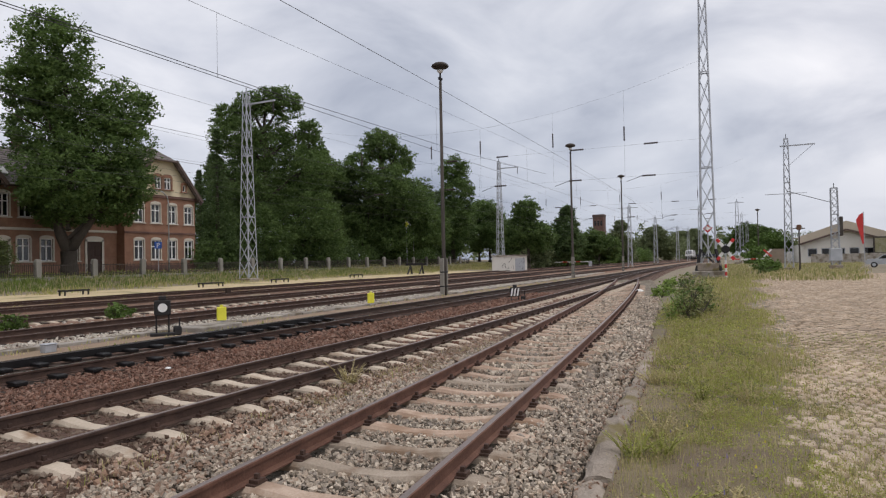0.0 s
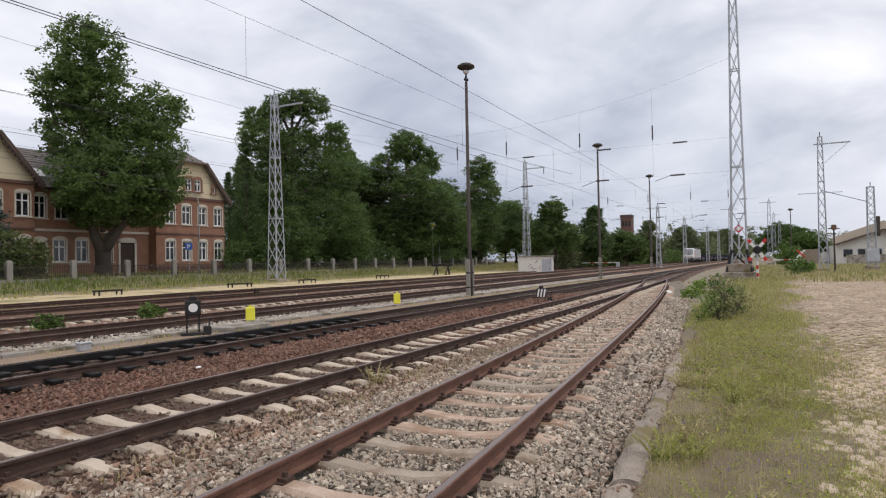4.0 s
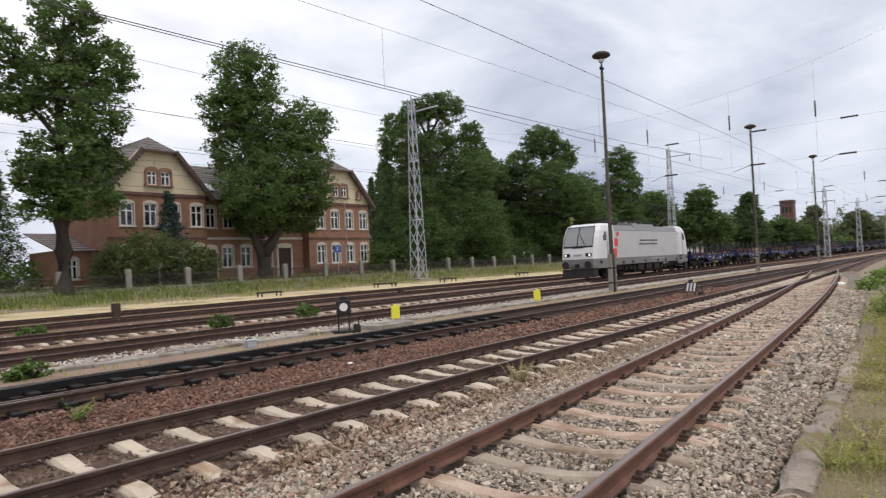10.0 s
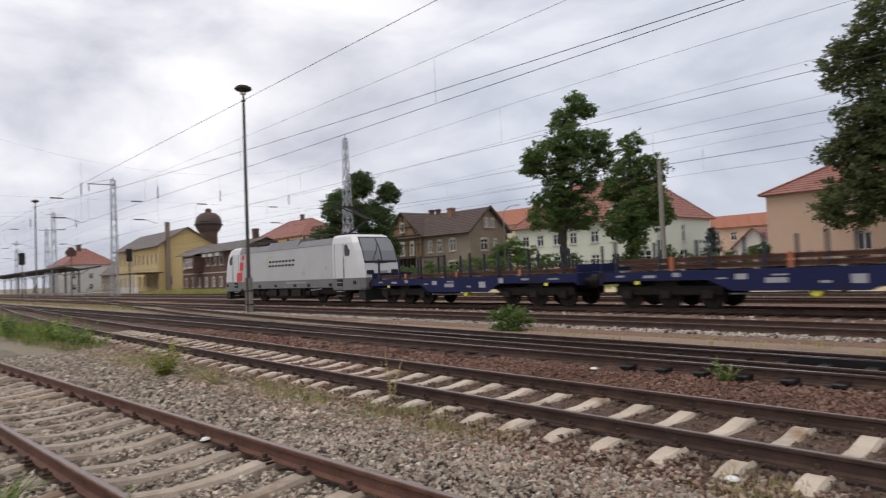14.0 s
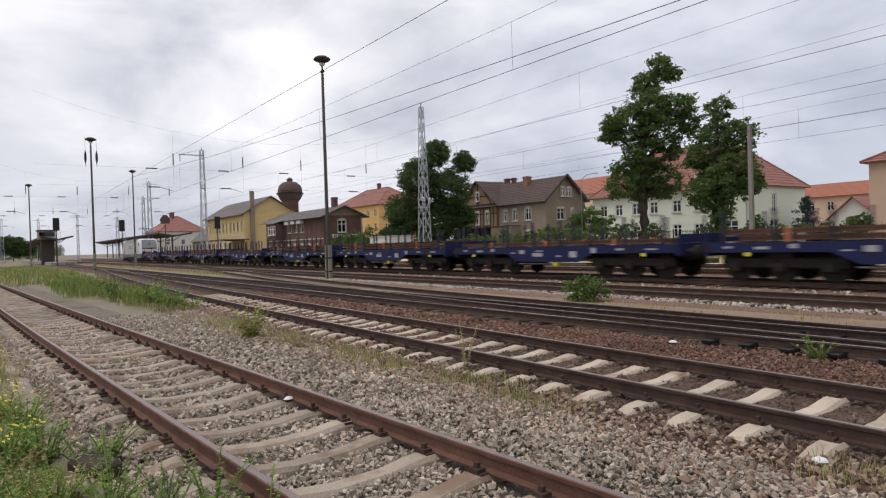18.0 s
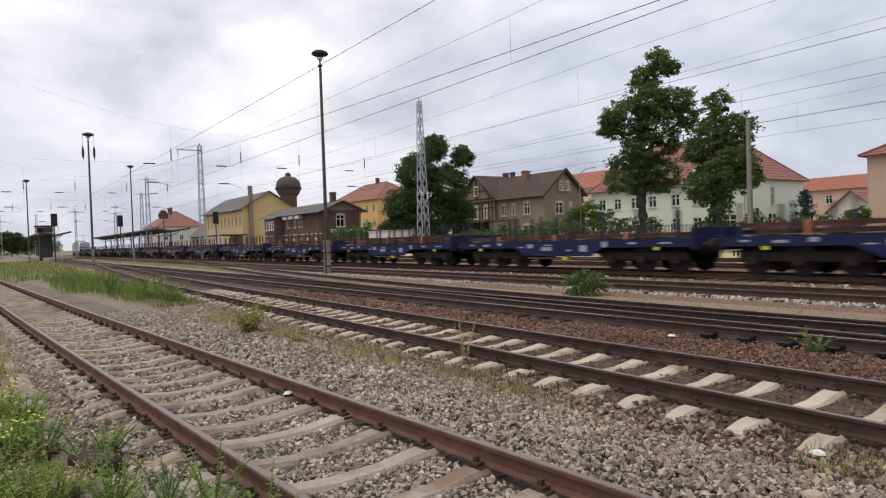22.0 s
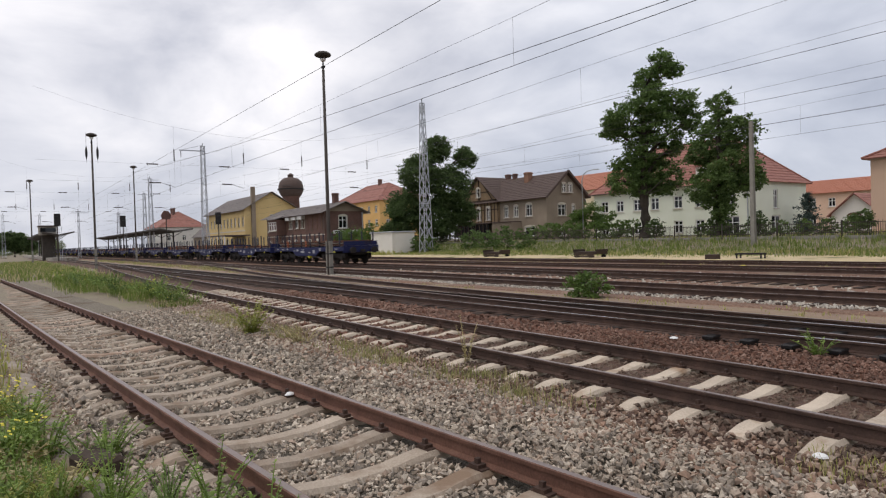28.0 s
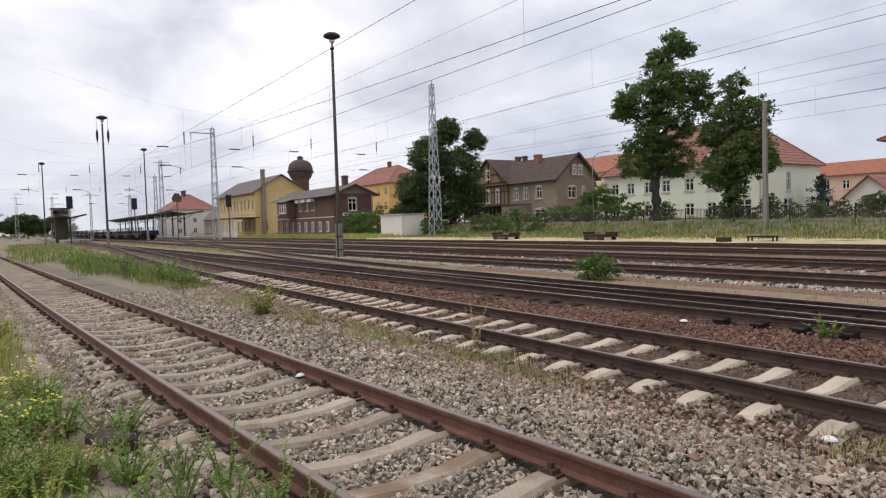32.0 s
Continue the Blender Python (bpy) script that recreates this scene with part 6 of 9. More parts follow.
tree("garden_tree", "bright green garden tree by the brown house", -50.3, 57.0, 1.17, 41, [(-0.5, 2.7, 1.8), (-1.9, 2.0, 1.3), (1.0, 2.1, 1.5)], M_BUSH, 0.3, 1.0)
tree("far_tree", "distant round tree beyond the station", -329.9, 7.7, -0.30, 89, [(-2.8, 7.1, 4.1), (1.3, 6.2, 4.7), (5.4, 5.1, 3.5), (-6.9, 5.5, 3.5)], M_LEAF_DARK, 0.9, 1.0)
conifer("blue_spruce", "blue-green spruce before the brick house", 26.1, 51.5, 1.0, 7.9, 2.7, M_LEAF_BLUE)
conifer("spruce", "dark slender spruce behind the garden", 14.4, 62, 1.2, 9.8, 3.3, M_LEAF_DARK)
conifer("spruce", "dark slender spruce behind the garden", 17.0, 63, 1.2, 10.5, 3.5, M_LEAF_DARK)
conifer("spruce", "dark spruce leaning on the wood", 55.5, 55.0, 1.2, 16.5, 3.4, M_LEAF_DARK)
for (x, y, h, r) in ((58.6, 61, 12.5, 2.6), (61.5, 62, 15.0, 3.0), (57.3, 57, 9.0, 2.6), (64.5, 60, 12.0, 3.4)):
    conifer("spruce", "dark dense spruce at the corner of the wood", x, y, 1.2, h, r, M_LEAF_DARK)
for (x, y, rz, blobs, mat) in ((80.5, 60, -52, [(-0.5, 18.0, 3.2), (1.5, 14.0, 3.8), (-2.5, 12.0, 3.6)], M_LEAF), (88, 61, -54, [(0, 13.5, 3.4), (-2.5, 9.5, 4.0), (2.5, 9.0, 4.0)], M_LEAF_DARK), (74, 66, -48, [(0, 17.0, 4.2), (-3, 11.5, 4.5), (3.5, 11.0, 4.5)], M_LEAF_DARK),
                               (100, 60, -58, [(0, 11.5, 4.0), (-3, 7.5, 4.0), (3, 7.0, 4.2)], M_LEAF_DARK), (110, 58, -61, [(0, 13.0, 4.0), (-3, 9.0, 4.2), (3.2, 8.0, 4.2)], M_LEAF), (122, 58, -64, [(0, 11.5, 4.2), (-3.4, 7.5, 4.2), (3.4, 7.0, 4.2)], M_LEAF_DARK), (138, 56, -68, [(0, 10.5, 4.4), (-4, 7.0, 4.2), (4, 7.5, 4.4)], M_LEAF)):
    tree("wood_tree", "dense broad-leaved tree deep in the wood", x, y, 1.2, rz, blobs, mat, 0.5, 0.55)
conifer("blue_spruce", "blue-green spruce beside the cottage", -34.6, 74, 1.2, 4.7, 2.0, M_LEAF_BLUE)
# garden bushes behind the fence
bush("garden_bush", "large dense bush before the brick house", 23.6, 50.5, 1.0, [(-2.6, 0, 1.4, 1.7), (-1.4, 0, 1.9, 2.1), (0.6, 0, 2.2, 2.4), (2.8, 0.3, 1.9, 2.1), (4.7, 0, 1.4, 1.7)], M_GARDEN, 0.22, 2.8)
bush("garden_bush", "low bushes at the garden corner", 12.5, 51, 1.0, [(-1, 0, 0.8, 1.2), (1, 0, 0.7, 1.1), (3, 0.5, 0.8, 1.3)], M_BUSH, 0.26, 1.3)
bush("clipped_bush", "dark clipped round bush at the fence", -27.2, 50.2, 0.95, [(0, 0, 0.9, 0.95), (0, 0, 1.5, 0.8)], M_LEAF_DARK, 0.18, 2.0)
bush("clipped_bush", "dark clipped round bush at the fence", -37.2, 50.4, 0.95, [(0, 0, 0.9, 0.9), (0, 0, 1.4, 0.8)], M_LEAF_DARK, 0.18, 2.0)
bush("clipped_bush", "dark round bush before the peach house", -20.5, 51.5, 0.95, [(0, 0, 0.8, 1.0), (0.4, 0, 1.2, 0.8)], M_LEAF, 0.2, 2.0)
bush("clipped_bush", "dark round bush before the peach house", -7.5, 50.5, 0.95, [(0, 0, 0.9, 1.1), (0.2, 0, 1.5, 0.9)], M_LEAF, 0.2, 2.0)
bush("clipped_bush", "dark round bush before the peach house", -2.8, 50.5, 0.95, [(0, 0, 0.9, 0.9), (0, 0, 1.5, 0.8)], M_LEAF, 0.2, 2.0)
bush("shed_bush", "wild bushes round the white shed", -66.0, 42.6, 0.0, [(-1, 0, 0.9, 1.3), (1.2, 0, 1.0, 1.3), (3.2, 0, 0.8, 1.1)], M_LEAF, 0.28, 1.3)
bush("shed_bush", "bright wild bushes beside the signal box", -83.0, 42.5, 0.0, [(-3, 0, 1.6, 2.0), (0, 0, 1.8, 2.2), (3, 0.4, 1.5, 1.9), (5.6, 0, 1.8, 2.2)], M_BUSH, 0.32, 1.0)
bush("bank_bush", "wild bushes on the grassy bank", -51.5, 45.5, 0.3, [(-4, 0, 0.9, 1.2), (-1.5, 0, 1.1, 1.4), (1.5, 0, 1.0, 1.3), (-7.0, 0, 1.1, 1.4)], M_LEAF, 0.28, 1.2)
bush("hedge", "long leafy hedge behind the fence", -47, 52.5, 1.0, [(-8 + 1.7 * k, 0.2 * (k % 2), 0.9 + 0.15 * (k % 3), 1.1) for k in range(9)], M_BUSH, 0.24, 1.2)
bush("hedge", "low hedge behind the fence", -30, 53, 1.0, [(-4 + 1.8 * k, 0, 0.6, 0.8) for k in range(8)], M_LEAF, 0.22, 1.4)
# undergrowth along the wood
for k in range(13):
    xx, yy = 54 + 5.0 * k, 53.6
    bush("undergrowth", "dense dark undergrowth behind the fence", xx, yy, ground_z(yy), [(-2.2, 0, 1.2, 1.9), (0, 0.5, 2.0, 2.4), (2.2, 0, 1.3, 1.9)], M_LEAF_DARK if k % 2 else M_LEAF, 0.30, 1.0)
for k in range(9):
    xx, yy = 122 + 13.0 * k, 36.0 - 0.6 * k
    bush("undergrowth", "bushes along the edge of the wood", xx, yy, ground_z(yy), [(-4, 0, 1.6, 2.6), (0, 0.5, 2.4, 3.2), (4, 0, 1.8, 2.8)], (M_LEAF_HAZE, M_BUSH, M_LEAF)[k % 3], 0.45, 0.7)
for k in range(6):
    xx = 130 + 16 * k
    bush("undergrowth", "green bushes beyond the yard", xx, -2.0 - 1.1 * k, -0.15, [(-3, 0, 1.2, 2.0), (0, 0.5, 1.6, 2.4), (4, 0, 1.2, 2.0)], (M_BUSH, M_LEAF)[k % 2], 0.55, 0.5)


def far_wood(name, label, x0, x1, y0, y1, n, h, material):
    """Distant woodland as one belt of leafy clumps on trunks."""
    cs, rs = [], []
    for k in range(n):
        q = k / max(1, n - 1)
        x, y = x0 + (x1 - x0) * q + rng.normal(0, 6), y0 + (y1 - y0) * q + rng.normal(0, 8)
        hh = h * rng.uniform(0.6, 1.15)
        m = 60
        p = rng.normal(size=(m, 3)) * np.array([h * 0.3, h * 0.3, hh * 0.26]) + np.array([x, y, hh * 0.55])
        p[:, 2] = np.clip(p[:, 2], 0.4, hh)
        cs.append(p)
        rs.append(np.full(m, h * 0.13))
    v, f = leaves(np.concatenate(cs), np.concatenate(rs), 20, h * 0.066)
    return arrays(name, v, f, material, label, "wood")


# these belts look hazy only through their paled leaf colour
far_wood("far_wood", "distant dark woodland behind the railway", 150, 700, 95, 42, 46, 15, M_LEAF_HAZE)
far_wood("far_wood", "hazy belt of woodland beyond the crossing", 145, 330, 50, 58, 22, 9, M_LEAF_HAZE)
far_wood("far_wood", "hazy belt of woodland along the curving line", 260, 900, 34, 26, 26, 13, M_LEAF_HAZE)
far_wood("far_wood", "distant woodland beyond the yard", 330, 900, 4, -150, 40, 14, M_LEAF_HAZE)
far_wood("far_wood", "low distant trees beyond the station", -330, -900, -8, 60, 30, 12, M_LEAF_HAZE)

# ---- the train ----
M_SILVER = shade("silver_paint", [(0.45, 0.45, 0.45), (0.53, 0.53, 0.53)], 0.42, 0.1, scale=0.7, fine=25, bump=0.04, dist=0.002, vary=0.02, own=True, stain=((0.36, 0.35, 0.33), 0.9, 0.6))
M_CAB = shade("white_cab_paint", [(0.60, 0.60, 0.60), (0.70, 0.70, 0.70)], 0.35, 0.05, scale=0.8, fine=25, bump=0.03, dist=0.002, vary=0.02, own=True)
M_SKIRT = shade("grey_skirt_paint", [(0.15, 0.148, 0.145), (0.215, 0.21, 0.205)], 0.5, 0.1, scale=0.9, fine=25, bump=0.05, dist=0.002, vary=0.02, own=True)
M_ROOFGREY = shade("dusty_roof_grey", [(0.15, 0.15, 0.155), (0.22, 0.22, 0.22)], 0.6, 0.1, scale=1.2, fine=25, bump=0.08, dist=0.003, vary=0.05, own=True)
M_STANCHION = shade("dark_blue_stanchion", [(0.014, 0.016, 0.028), (0.027, 0.031, 0.054)], 0.6, scale=2, fine=25, bump=0.1, dist=0.003, vary=0.2)
# the grey base colour helps out the sky's reflection in the glass
M_SCREEN_SKY_GREY = glassy("windscreen", (0.15, 0.16, 0.165), 0.08)
M_SCREEN_SKY_GREY.node_tree.nodes["Principled BSDF"].inputs["Specular IOR Level"].default_value = 1.0
M_SCREEN_SKY_GREY.node_tree.nodes["Principled BSDF"].inputs["Coat Weight"].default_value = 0.6
M_LIVERY_RED = shade("livery_red", [(0.62, 0.045, 0.045), (0.70, 0.06, 0.06)], 0.45, scale=1, fine=20, bump=0.02, vary=0.02, own=True)
M_LIVERY_GREEN = shade("livery_green", [(0.30, 0.52, 0.10), (0.36, 0.58, 0.13)], 0.45, scale=1, fine=20, bump=0.02, vary=0.02, own=True)
M_WAGON = shade("faded_blue_paint", [(0.014, 0.018, 0.060), (0.022, 0.026, 0.084)], 0.6, 0.05, scale=1.0, fine=18, bump=0.08, dist=0.003, vary=0.12, own=True, spec=0.15, stain=((0.026, 0.018, 0.014), 0.8, 0.58))
M_UNDER = shade("grimy_running_gear", [(0.013, 0.011, 0.010), (0.030, 0.025, 0.021)], 0.8, 0.2, scale=3, fine=30, bump=0.3, dist=0.005, vary=0.1, own=True)
M_LOAD = shade("rusty_steel_bars", [(0.060, 0.028, 0.020), (0.112, 0.052, 0.034), (0.160, 0.080, 0.052)], 0.8, 0.25, scale=2, fine=30, bump=0.2, dist=0.004, vary=0.3, own=True)
M_ORANGE = shade("orange_strap", [(0.45, 0.15, 0.07), (0.55, 0.20, 0.10)], 0.7, scale=2, fine=20, vary=0.1, own=True)
M_MARK = shade("faded_white_marking", [(0.302, 0.302, 0.317), (0.396, 0.396, 0.403)], 0.7, scale=3, fine=20, bump=0.0, vary=0.1, own=True)
M_LAMP = bpy.data.materials.new("lit_headlamp")
M_LAMP.use_nodes = True
M_LAMP.node_tree.nodes["Principled BSDF"].inputs["Emission Color"].default_value = (1, 0.95, 0.85, 1)
M_LAMP.node_tree.nodes["Principled BSDF"].inputs["Emission Strength"].default_value = 0.5


def wheelset(parent, x, r, y=0.75):
    w = part("wheelset", Geo().tube([(x, -y, r), (x, y, r)], 0.09, 8), M_UNDER, parent)
    for s in (-1, 1):
        part("wheel", Geo().tube([(x, s * (y - 0.06), r), (x, s * (y + 0.07), r)], r, 24).tube([(x, s * (y + 0.06), r), (x, s * (y + 0.10), r)], r * 0.55, 16), M_UNDER, w)


def rounded(g, x0, x1, z0, z1, y, c, lean=0.0):
    """A plate with cut corners on the side of the body."""
    pts = [(x0 + c, z0), (x1 - c, z0), (x1, z0 + c), (x1 + lean, z1 - c), (x1 - c + lean, z1), (x0 + c + lean, z1), (x0 + lean, z1 - c), (x0, z0 + c)]
    a, b = (y - 0.006, y - 0.001) if y < 0 else (y + 0.001, y + 0.006)
    g.slab(pts, "y", a, b)


def locomotive():
    t = thing("locomotive", "silver electric freight locomotive with red square markings", "locomotive")
    Lx = 18.9
    lev = [(0.78, 0.36), (0.90, 0.30), (1.45, 0.30)], [(1.45, 0.30), (1.65, 0.32), (2.2, 0.42), (2.95, 0.64), (3.45, 0.92), (3.80, 1.18), (3.93, 1.50), (3.97, 2.0)]
    half = lambda z: 1.46 if z < 3.4 else float(np.interp(z, [3.4, 3.8, 3.93, 3.97], [1.46, 1.36, 1.22, 1.02]))

    def cab_ring(xf, z, flip):
        w = half(z)
        wf = w - 0.30
        pts = [(xf, -wf), (xf, wf), (xf + 0.28, w - 0.07), (xf + 0.75, w), (3.22, w), (3.22, -w), (xf + 0.75, -w), (xf + 0.28, -w + 0.07)]
        return [((Lx - x) if flip else x, y, z) for x, y in pts]

    for flip in (False, True):
        fx = (lambda x: Lx - x) if flip else (lambda x: x)
        cab = part("cab", Geo().loft([cab_ring(xf, z, flip) for z, xf in lev[1]]), M_CAB, t, "white painted cab")
        part("cab_skirt", Geo().loft([cab_ring(xf, z, flip) for z, xf in lev[0]]), M_SKIRT, t)
        # windscreen lies on the sloping front
        front = lambda z: float(np.interp(z, [q[0] for q in lev[1]], [q[1] for q in lev[1]]))
        g = Geo()
        g.loft([[(fx(front(z) - 0.025), -hw, z), (fx(front(z) - 0.025), hw, z), (fx(front(z) + 0.1), hw, z), (fx(front(z) + 0.1), -hw, z)] for z, hw in ((2.38, 1.10), (2.95, 1.09), (3.45, 1.06), (3.70, 1.0))])
        rim = Geo()
        rim.loft([[(fx(front(z) - 0.018), -hw, z), (fx(front(z) - 0.018), hw, z), (fx(front(z) + 0.1), hw, z), (fx(front(z) + 0.1), -hw, z)] for z, hw in ((2.26, 1.14), (2.95, 1.14), (3.45, 1.11), (3.76, 1.05))])
        part("screen_frame", rim, M_BLACK, cab, "black rubber surround")
        scr = part("windscreen", g, M_SCREEN_SKY_GREY, cab, "dark raked windscreen")
        part("wiper", Geo().tube([(fx(front(2.42) - 0.06), -0.55, 2.42), (fx(front(2.95) - 0.06), -0.2, 2.95), (fx(front(3.35) - 0.06), 0.0, 3.35)], 0.02, 5), M_BLACK, scr)
        part("pillar", Geo().tube([(fx(front(z) - 0.035), 0.08, z) for z in (2.38, 2.95, 3.45, 3.7)], 0.03, 5), M_BLACK, scr)
        for s in (-1, 1):
            g = Geo()
            y = s * 1.466
            x0, x1 = (1.38, 1.92)
            pts2 = [(x0 + 0.06, 2.72), (x1 - 0.05, 2.70), (x1, 2.78), (x1, 3.28), (x1 - 0.08, 3.36), (x0 + 0.32, 3.36), (x0, 2.98)]
            g.slab([(fx(x), z) for x, z in pts2], "y", min(y, y - s * 0.02), max(y, y - s * 0.02))
            part("side_window", g, M_GLASS, cab)
            g = Geo()
            for x in (2.02, 2.95):
                g.box(min(fx(x), fx(x + 0.022)), max(fx(x), fx(x + 0.022)), s * 1.462 - 0.008, s * 1.462 + 0.008, 1.46, 3.42)
            part("door_gap", g, M_SKIRT, cab, "dark door joints")
            part("handrail", Geo().tube([(fx(2.0), s * 1.53, 1.5), (fx(2.0), s * 1.53, 2.6)], 0.022, 6), M_STEEL, cab)
            part("step_well", Geo().box(fx(2.48) - 0.3, fx(2.48) + 0.3, min(s * 1.466, s * 1.474), max(s * 1.466, s * 1.474), 0.93, 1.4), M_BLACK, t)
            for k in range(4):
                part("step", Geo().box(fx(2.48) - 0.28, fx(2.48) + 0.28, min(s * 1.30, s * 1.52), max(s * 1.30, s * 1.52), 0.42 + 0.26 * k, 0.46 + 0.26 * k), M_STEEL if k else M_SKIRT, t)
            lamp = part("headlight", Geo().box(min(fx(0.27), fx(0.36)), max(fx(0.27), fx(0.36)), s * 0.85 - 0.24, s * 0.85 + 0.24, 1.62, 1.86, 0.03), M_BLACK, cab, "headlight cluster")
            if not flip:
                part("lit_lens", Geo().tube([(fx(0.262), s * 0.93, 1.74), (fx(0.28), s * 0.93, 1.74)], 0.085, 14), M_LAMP, lamp, "lit white lens")
            part("buffer", Geo().tube([(fx(0.32), s * 0.875, 1.05), (fx(0.10), s * 0.875, 1.05)], 0.12, 12).tube([(fx(0.10), s * 0.875, 1.05), (fx(0.04), s * 0.875, 1.05)], 0.26, 16), M_BLACK, t)
        part("front_marking", Geo().box(min(fx(0.285), fx(0.31)), max(fx(0.285), fx(0.31)), -0.32, 0.32, 1.68, 1.80), M_MARK, cab, "plain marking bars")
        part("brand_bar", Geo().box(min(fx(0.40), fx(0.47)), max(fx(0.40), fx(0.47)), -0.42, 0.42, 2.22, 2.33), M_BLACK, cab, "plain dark band")
        part("coupling", Geo().box(min(fx(-0.05), fx(0.4)), max(fx(-0.05), fx(0.4)), -0.09, 0.09, 0.85, 1.12, 0.02).tube([(fx(0.2), 0.35, 0.95), (fx(0.0), 0.38, 0.55), (fx(0.22), 0.3, 0.4)], 0.03, 6), M_BLACK, t)
        plough = [(0.45, 0.16), (0.25, 0.2), (0.35, 0.75), (0.9, 0.75), (0.9, 0.3)]
        part("snowplough", Geo().slab([(fx(x), z) for x, z in plough], "y", -1.25, 1.25), M_BLACK, t)
    part("body", Geo().box(3.225, Lx - 3.225, -1.455, 1.455, 1.425, 3.46, 0.02), M_SILVER, t, "silver side wall")
    part("skirt", Geo().box(3.225, Lx - 3.225, -1.462, 1.462, 0.92, 1.42, 0.02), M_SKIRT, t)
    # roof hood in three lengths
    for x0, x1, top in ((3.23, 7.25, 3.86), (7.26, 11.4, 4.02), (11.41, Lx - 3.23, 3.86)):
        ring = lambda x: [(x, -1.42, 3.465), (x, -1.36, 3.52), (x, -1.06, top), (x, 1.06, top), (x, 1.36, 3.52), (x, 1.42, 3.465)]
        part("roof_hood", Geo().loft([ring(x0), ring(x1)]), M_ROOFGREY, t)
    part("gutter_line", Geo().box(3.23, Lx - 3.23, -1.468, 1.468, 3.44, 3.475), M_SKIRT, t)
    # markings
    for s in (-1, 1):
        y = s * 1.455
        f = (lambda x: x) if s < 0 else (lambda x: x)
        for x0, x1, z0, z1 in ((3.55, 3.95, 3.0, 3.36), (3.15, 3.75, 2.24, 2.86), (2.62, 3.52, 1.47, 2.13)):
            g = Geo()
            yy = s * 1.463
            rounded(g, x0, x1, z0, z1, yy, 0.09, 0.06)
            part("red_square", g, M_LIVERY_RED, t, "bright red rounded square")
        for k in range(8):
            x0 = 7.66 + k * 0.45
            g = Geo()
            rounded(g, x0, x0 + 0.34, 2.36, 2.49, y, 0.03, 0.035)
            rounded(g, x0 + 0.07, x0 + 0.41, 2.64, 2.77, y, 0.03, 0.035)
            part("brand_shape", g, M_BLACK, t, "plain dark slanted bars")
        for k, (x, z) in enumerate(((7.72, 2.98), (7.98, 3.05), (8.24, 3.04), (7.52, 2.84), (7.44, 2.62), (7.52, 2.42))):
            g = Geo()
            rounded(g, x - 0.07, x + 0.07, z - 0.06, z + 0.06, y, 0.03)
            part("green_dot", g, M_LIVERY_GREEN, t, "small green dot")
        g = Geo()
        for k in range(12):
            g.box(10.0 + k * 0.22, 10.16 + k * 0.22, min(s * 1.462, s * 1.468), max(s * 1.462, s * 1.468), 1.22, 1.32)
        part("number_bars", g, M_MARK, t, "plain pale marking bars")
        for x in (4.6, 6.3, 8.6, 11.2, 12.9, 15.4):
            part("vent", Geo().box(x - 0.18, x + 0.18, min(s * 1.46, s * 1.475), max(s * 1.46, s * 1.475), 1.0, 1.18, 0.0), M_BLACK, t)
        for x in (1.0, 17.9):
            part("socket", Geo().box(x - 0.14, x + 0.14, min(s * 1.44, s * 1.48), max(s * 1.44, s * 1.48), 1.1, 1.3, 0.02), M_BLACK, t)
    # running gear
    for cx in (4.23, 14.67):
        b = part("bogie", Geo().box(cx - 2.2, cx + 2.2, -1.15, -0.95, 0.55, 0.95, 0.05).box(cx - 2.2, cx + 2.2, 0.95, 1.15, 0.55, 0.95, 0.05).box(cx - 0.5, cx + 0.5, -1.1, 1.1, 0.5, 1.0, 0.05), M_UNDER, t)
        for ax in (cx - 1.3, cx + 1.3):
            wheelset(b, ax, 0.625)
            for s in (-1, 1):
                part("axle_box", Geo().box(ax - 0.25, ax + 0.25, min(s * 0.95, s * 1.25), max(s * 0.95, s * 1.25), 0.42, 0.82, 0.05), M_UNDER, b)
                part("spring", Geo().tube([(ax + 0.42, s * 1.12, 0.55), (ax + 0.42, s * 1.12, 0.95)], 0.11, 10), M_UNDER, b)
        for s in (-1, 1):
            part("damper", Geo().beam((cx - 1.9, s * 1.22, 0.78), (cx - 0.6, s * 1.22, 0.86), 0.08), M_STEEL, b)
    part("transformer", Geo().box(7.0, 11.9, -1.2, 1.2, 0.28, 0.92, 0.06), M_UNDER, t)
    for x in (7.4, 9.0, 10.6):
        for s in (-1, 1):
            part("equipment_box", Geo().box(x, x + 1.1, min(s * 1.18, s * 1.38), max(s * 1.18, s * 1.38), 0.42, 0.90, 0.04), M_UNDER, t)
    for s in (-1, 1):
        for x in (2.0, 6.1, 6.75, 12.2, 12.9, 16.3):
            part("air_tank", Geo().tube([(x, s * 1.1, 0.62), (x + 0.5, s * 1.1, 0.62)], 0.2, 10), M_UNDER, t)
        for x in (5.2, 8.3, 9.9, 11.6, 13.6):
            part("white_plate", Geo().box(x, x + 0.12, min(s * 1.464, s * 1.47), max(s * 1.464, s * 1.47), 0.97, 1.04), M_MARK, t)
    # roof gear
    g = Geo()
    for x in (4.4, 6.2, 8.4, 10.6, 12.8, 14.3):
        z0 = 4.02 if 7.26 < x < 11.4 else 3.86
        ins = part("insulator", Geo().tube([(x, -0.35, z0), (x, -0.35, z0 + 0.26)], [0.10, 0.06], 8), M_WOOD, t)
    part("busbar", Geo().tube([(4.4, -0.35, 4.14), (7.3, -0.35, 4.3), (11.4, -0.35, 4.3), (14.3, -0.35, 4.14)], 0.025, 6), M_WIRE, t)
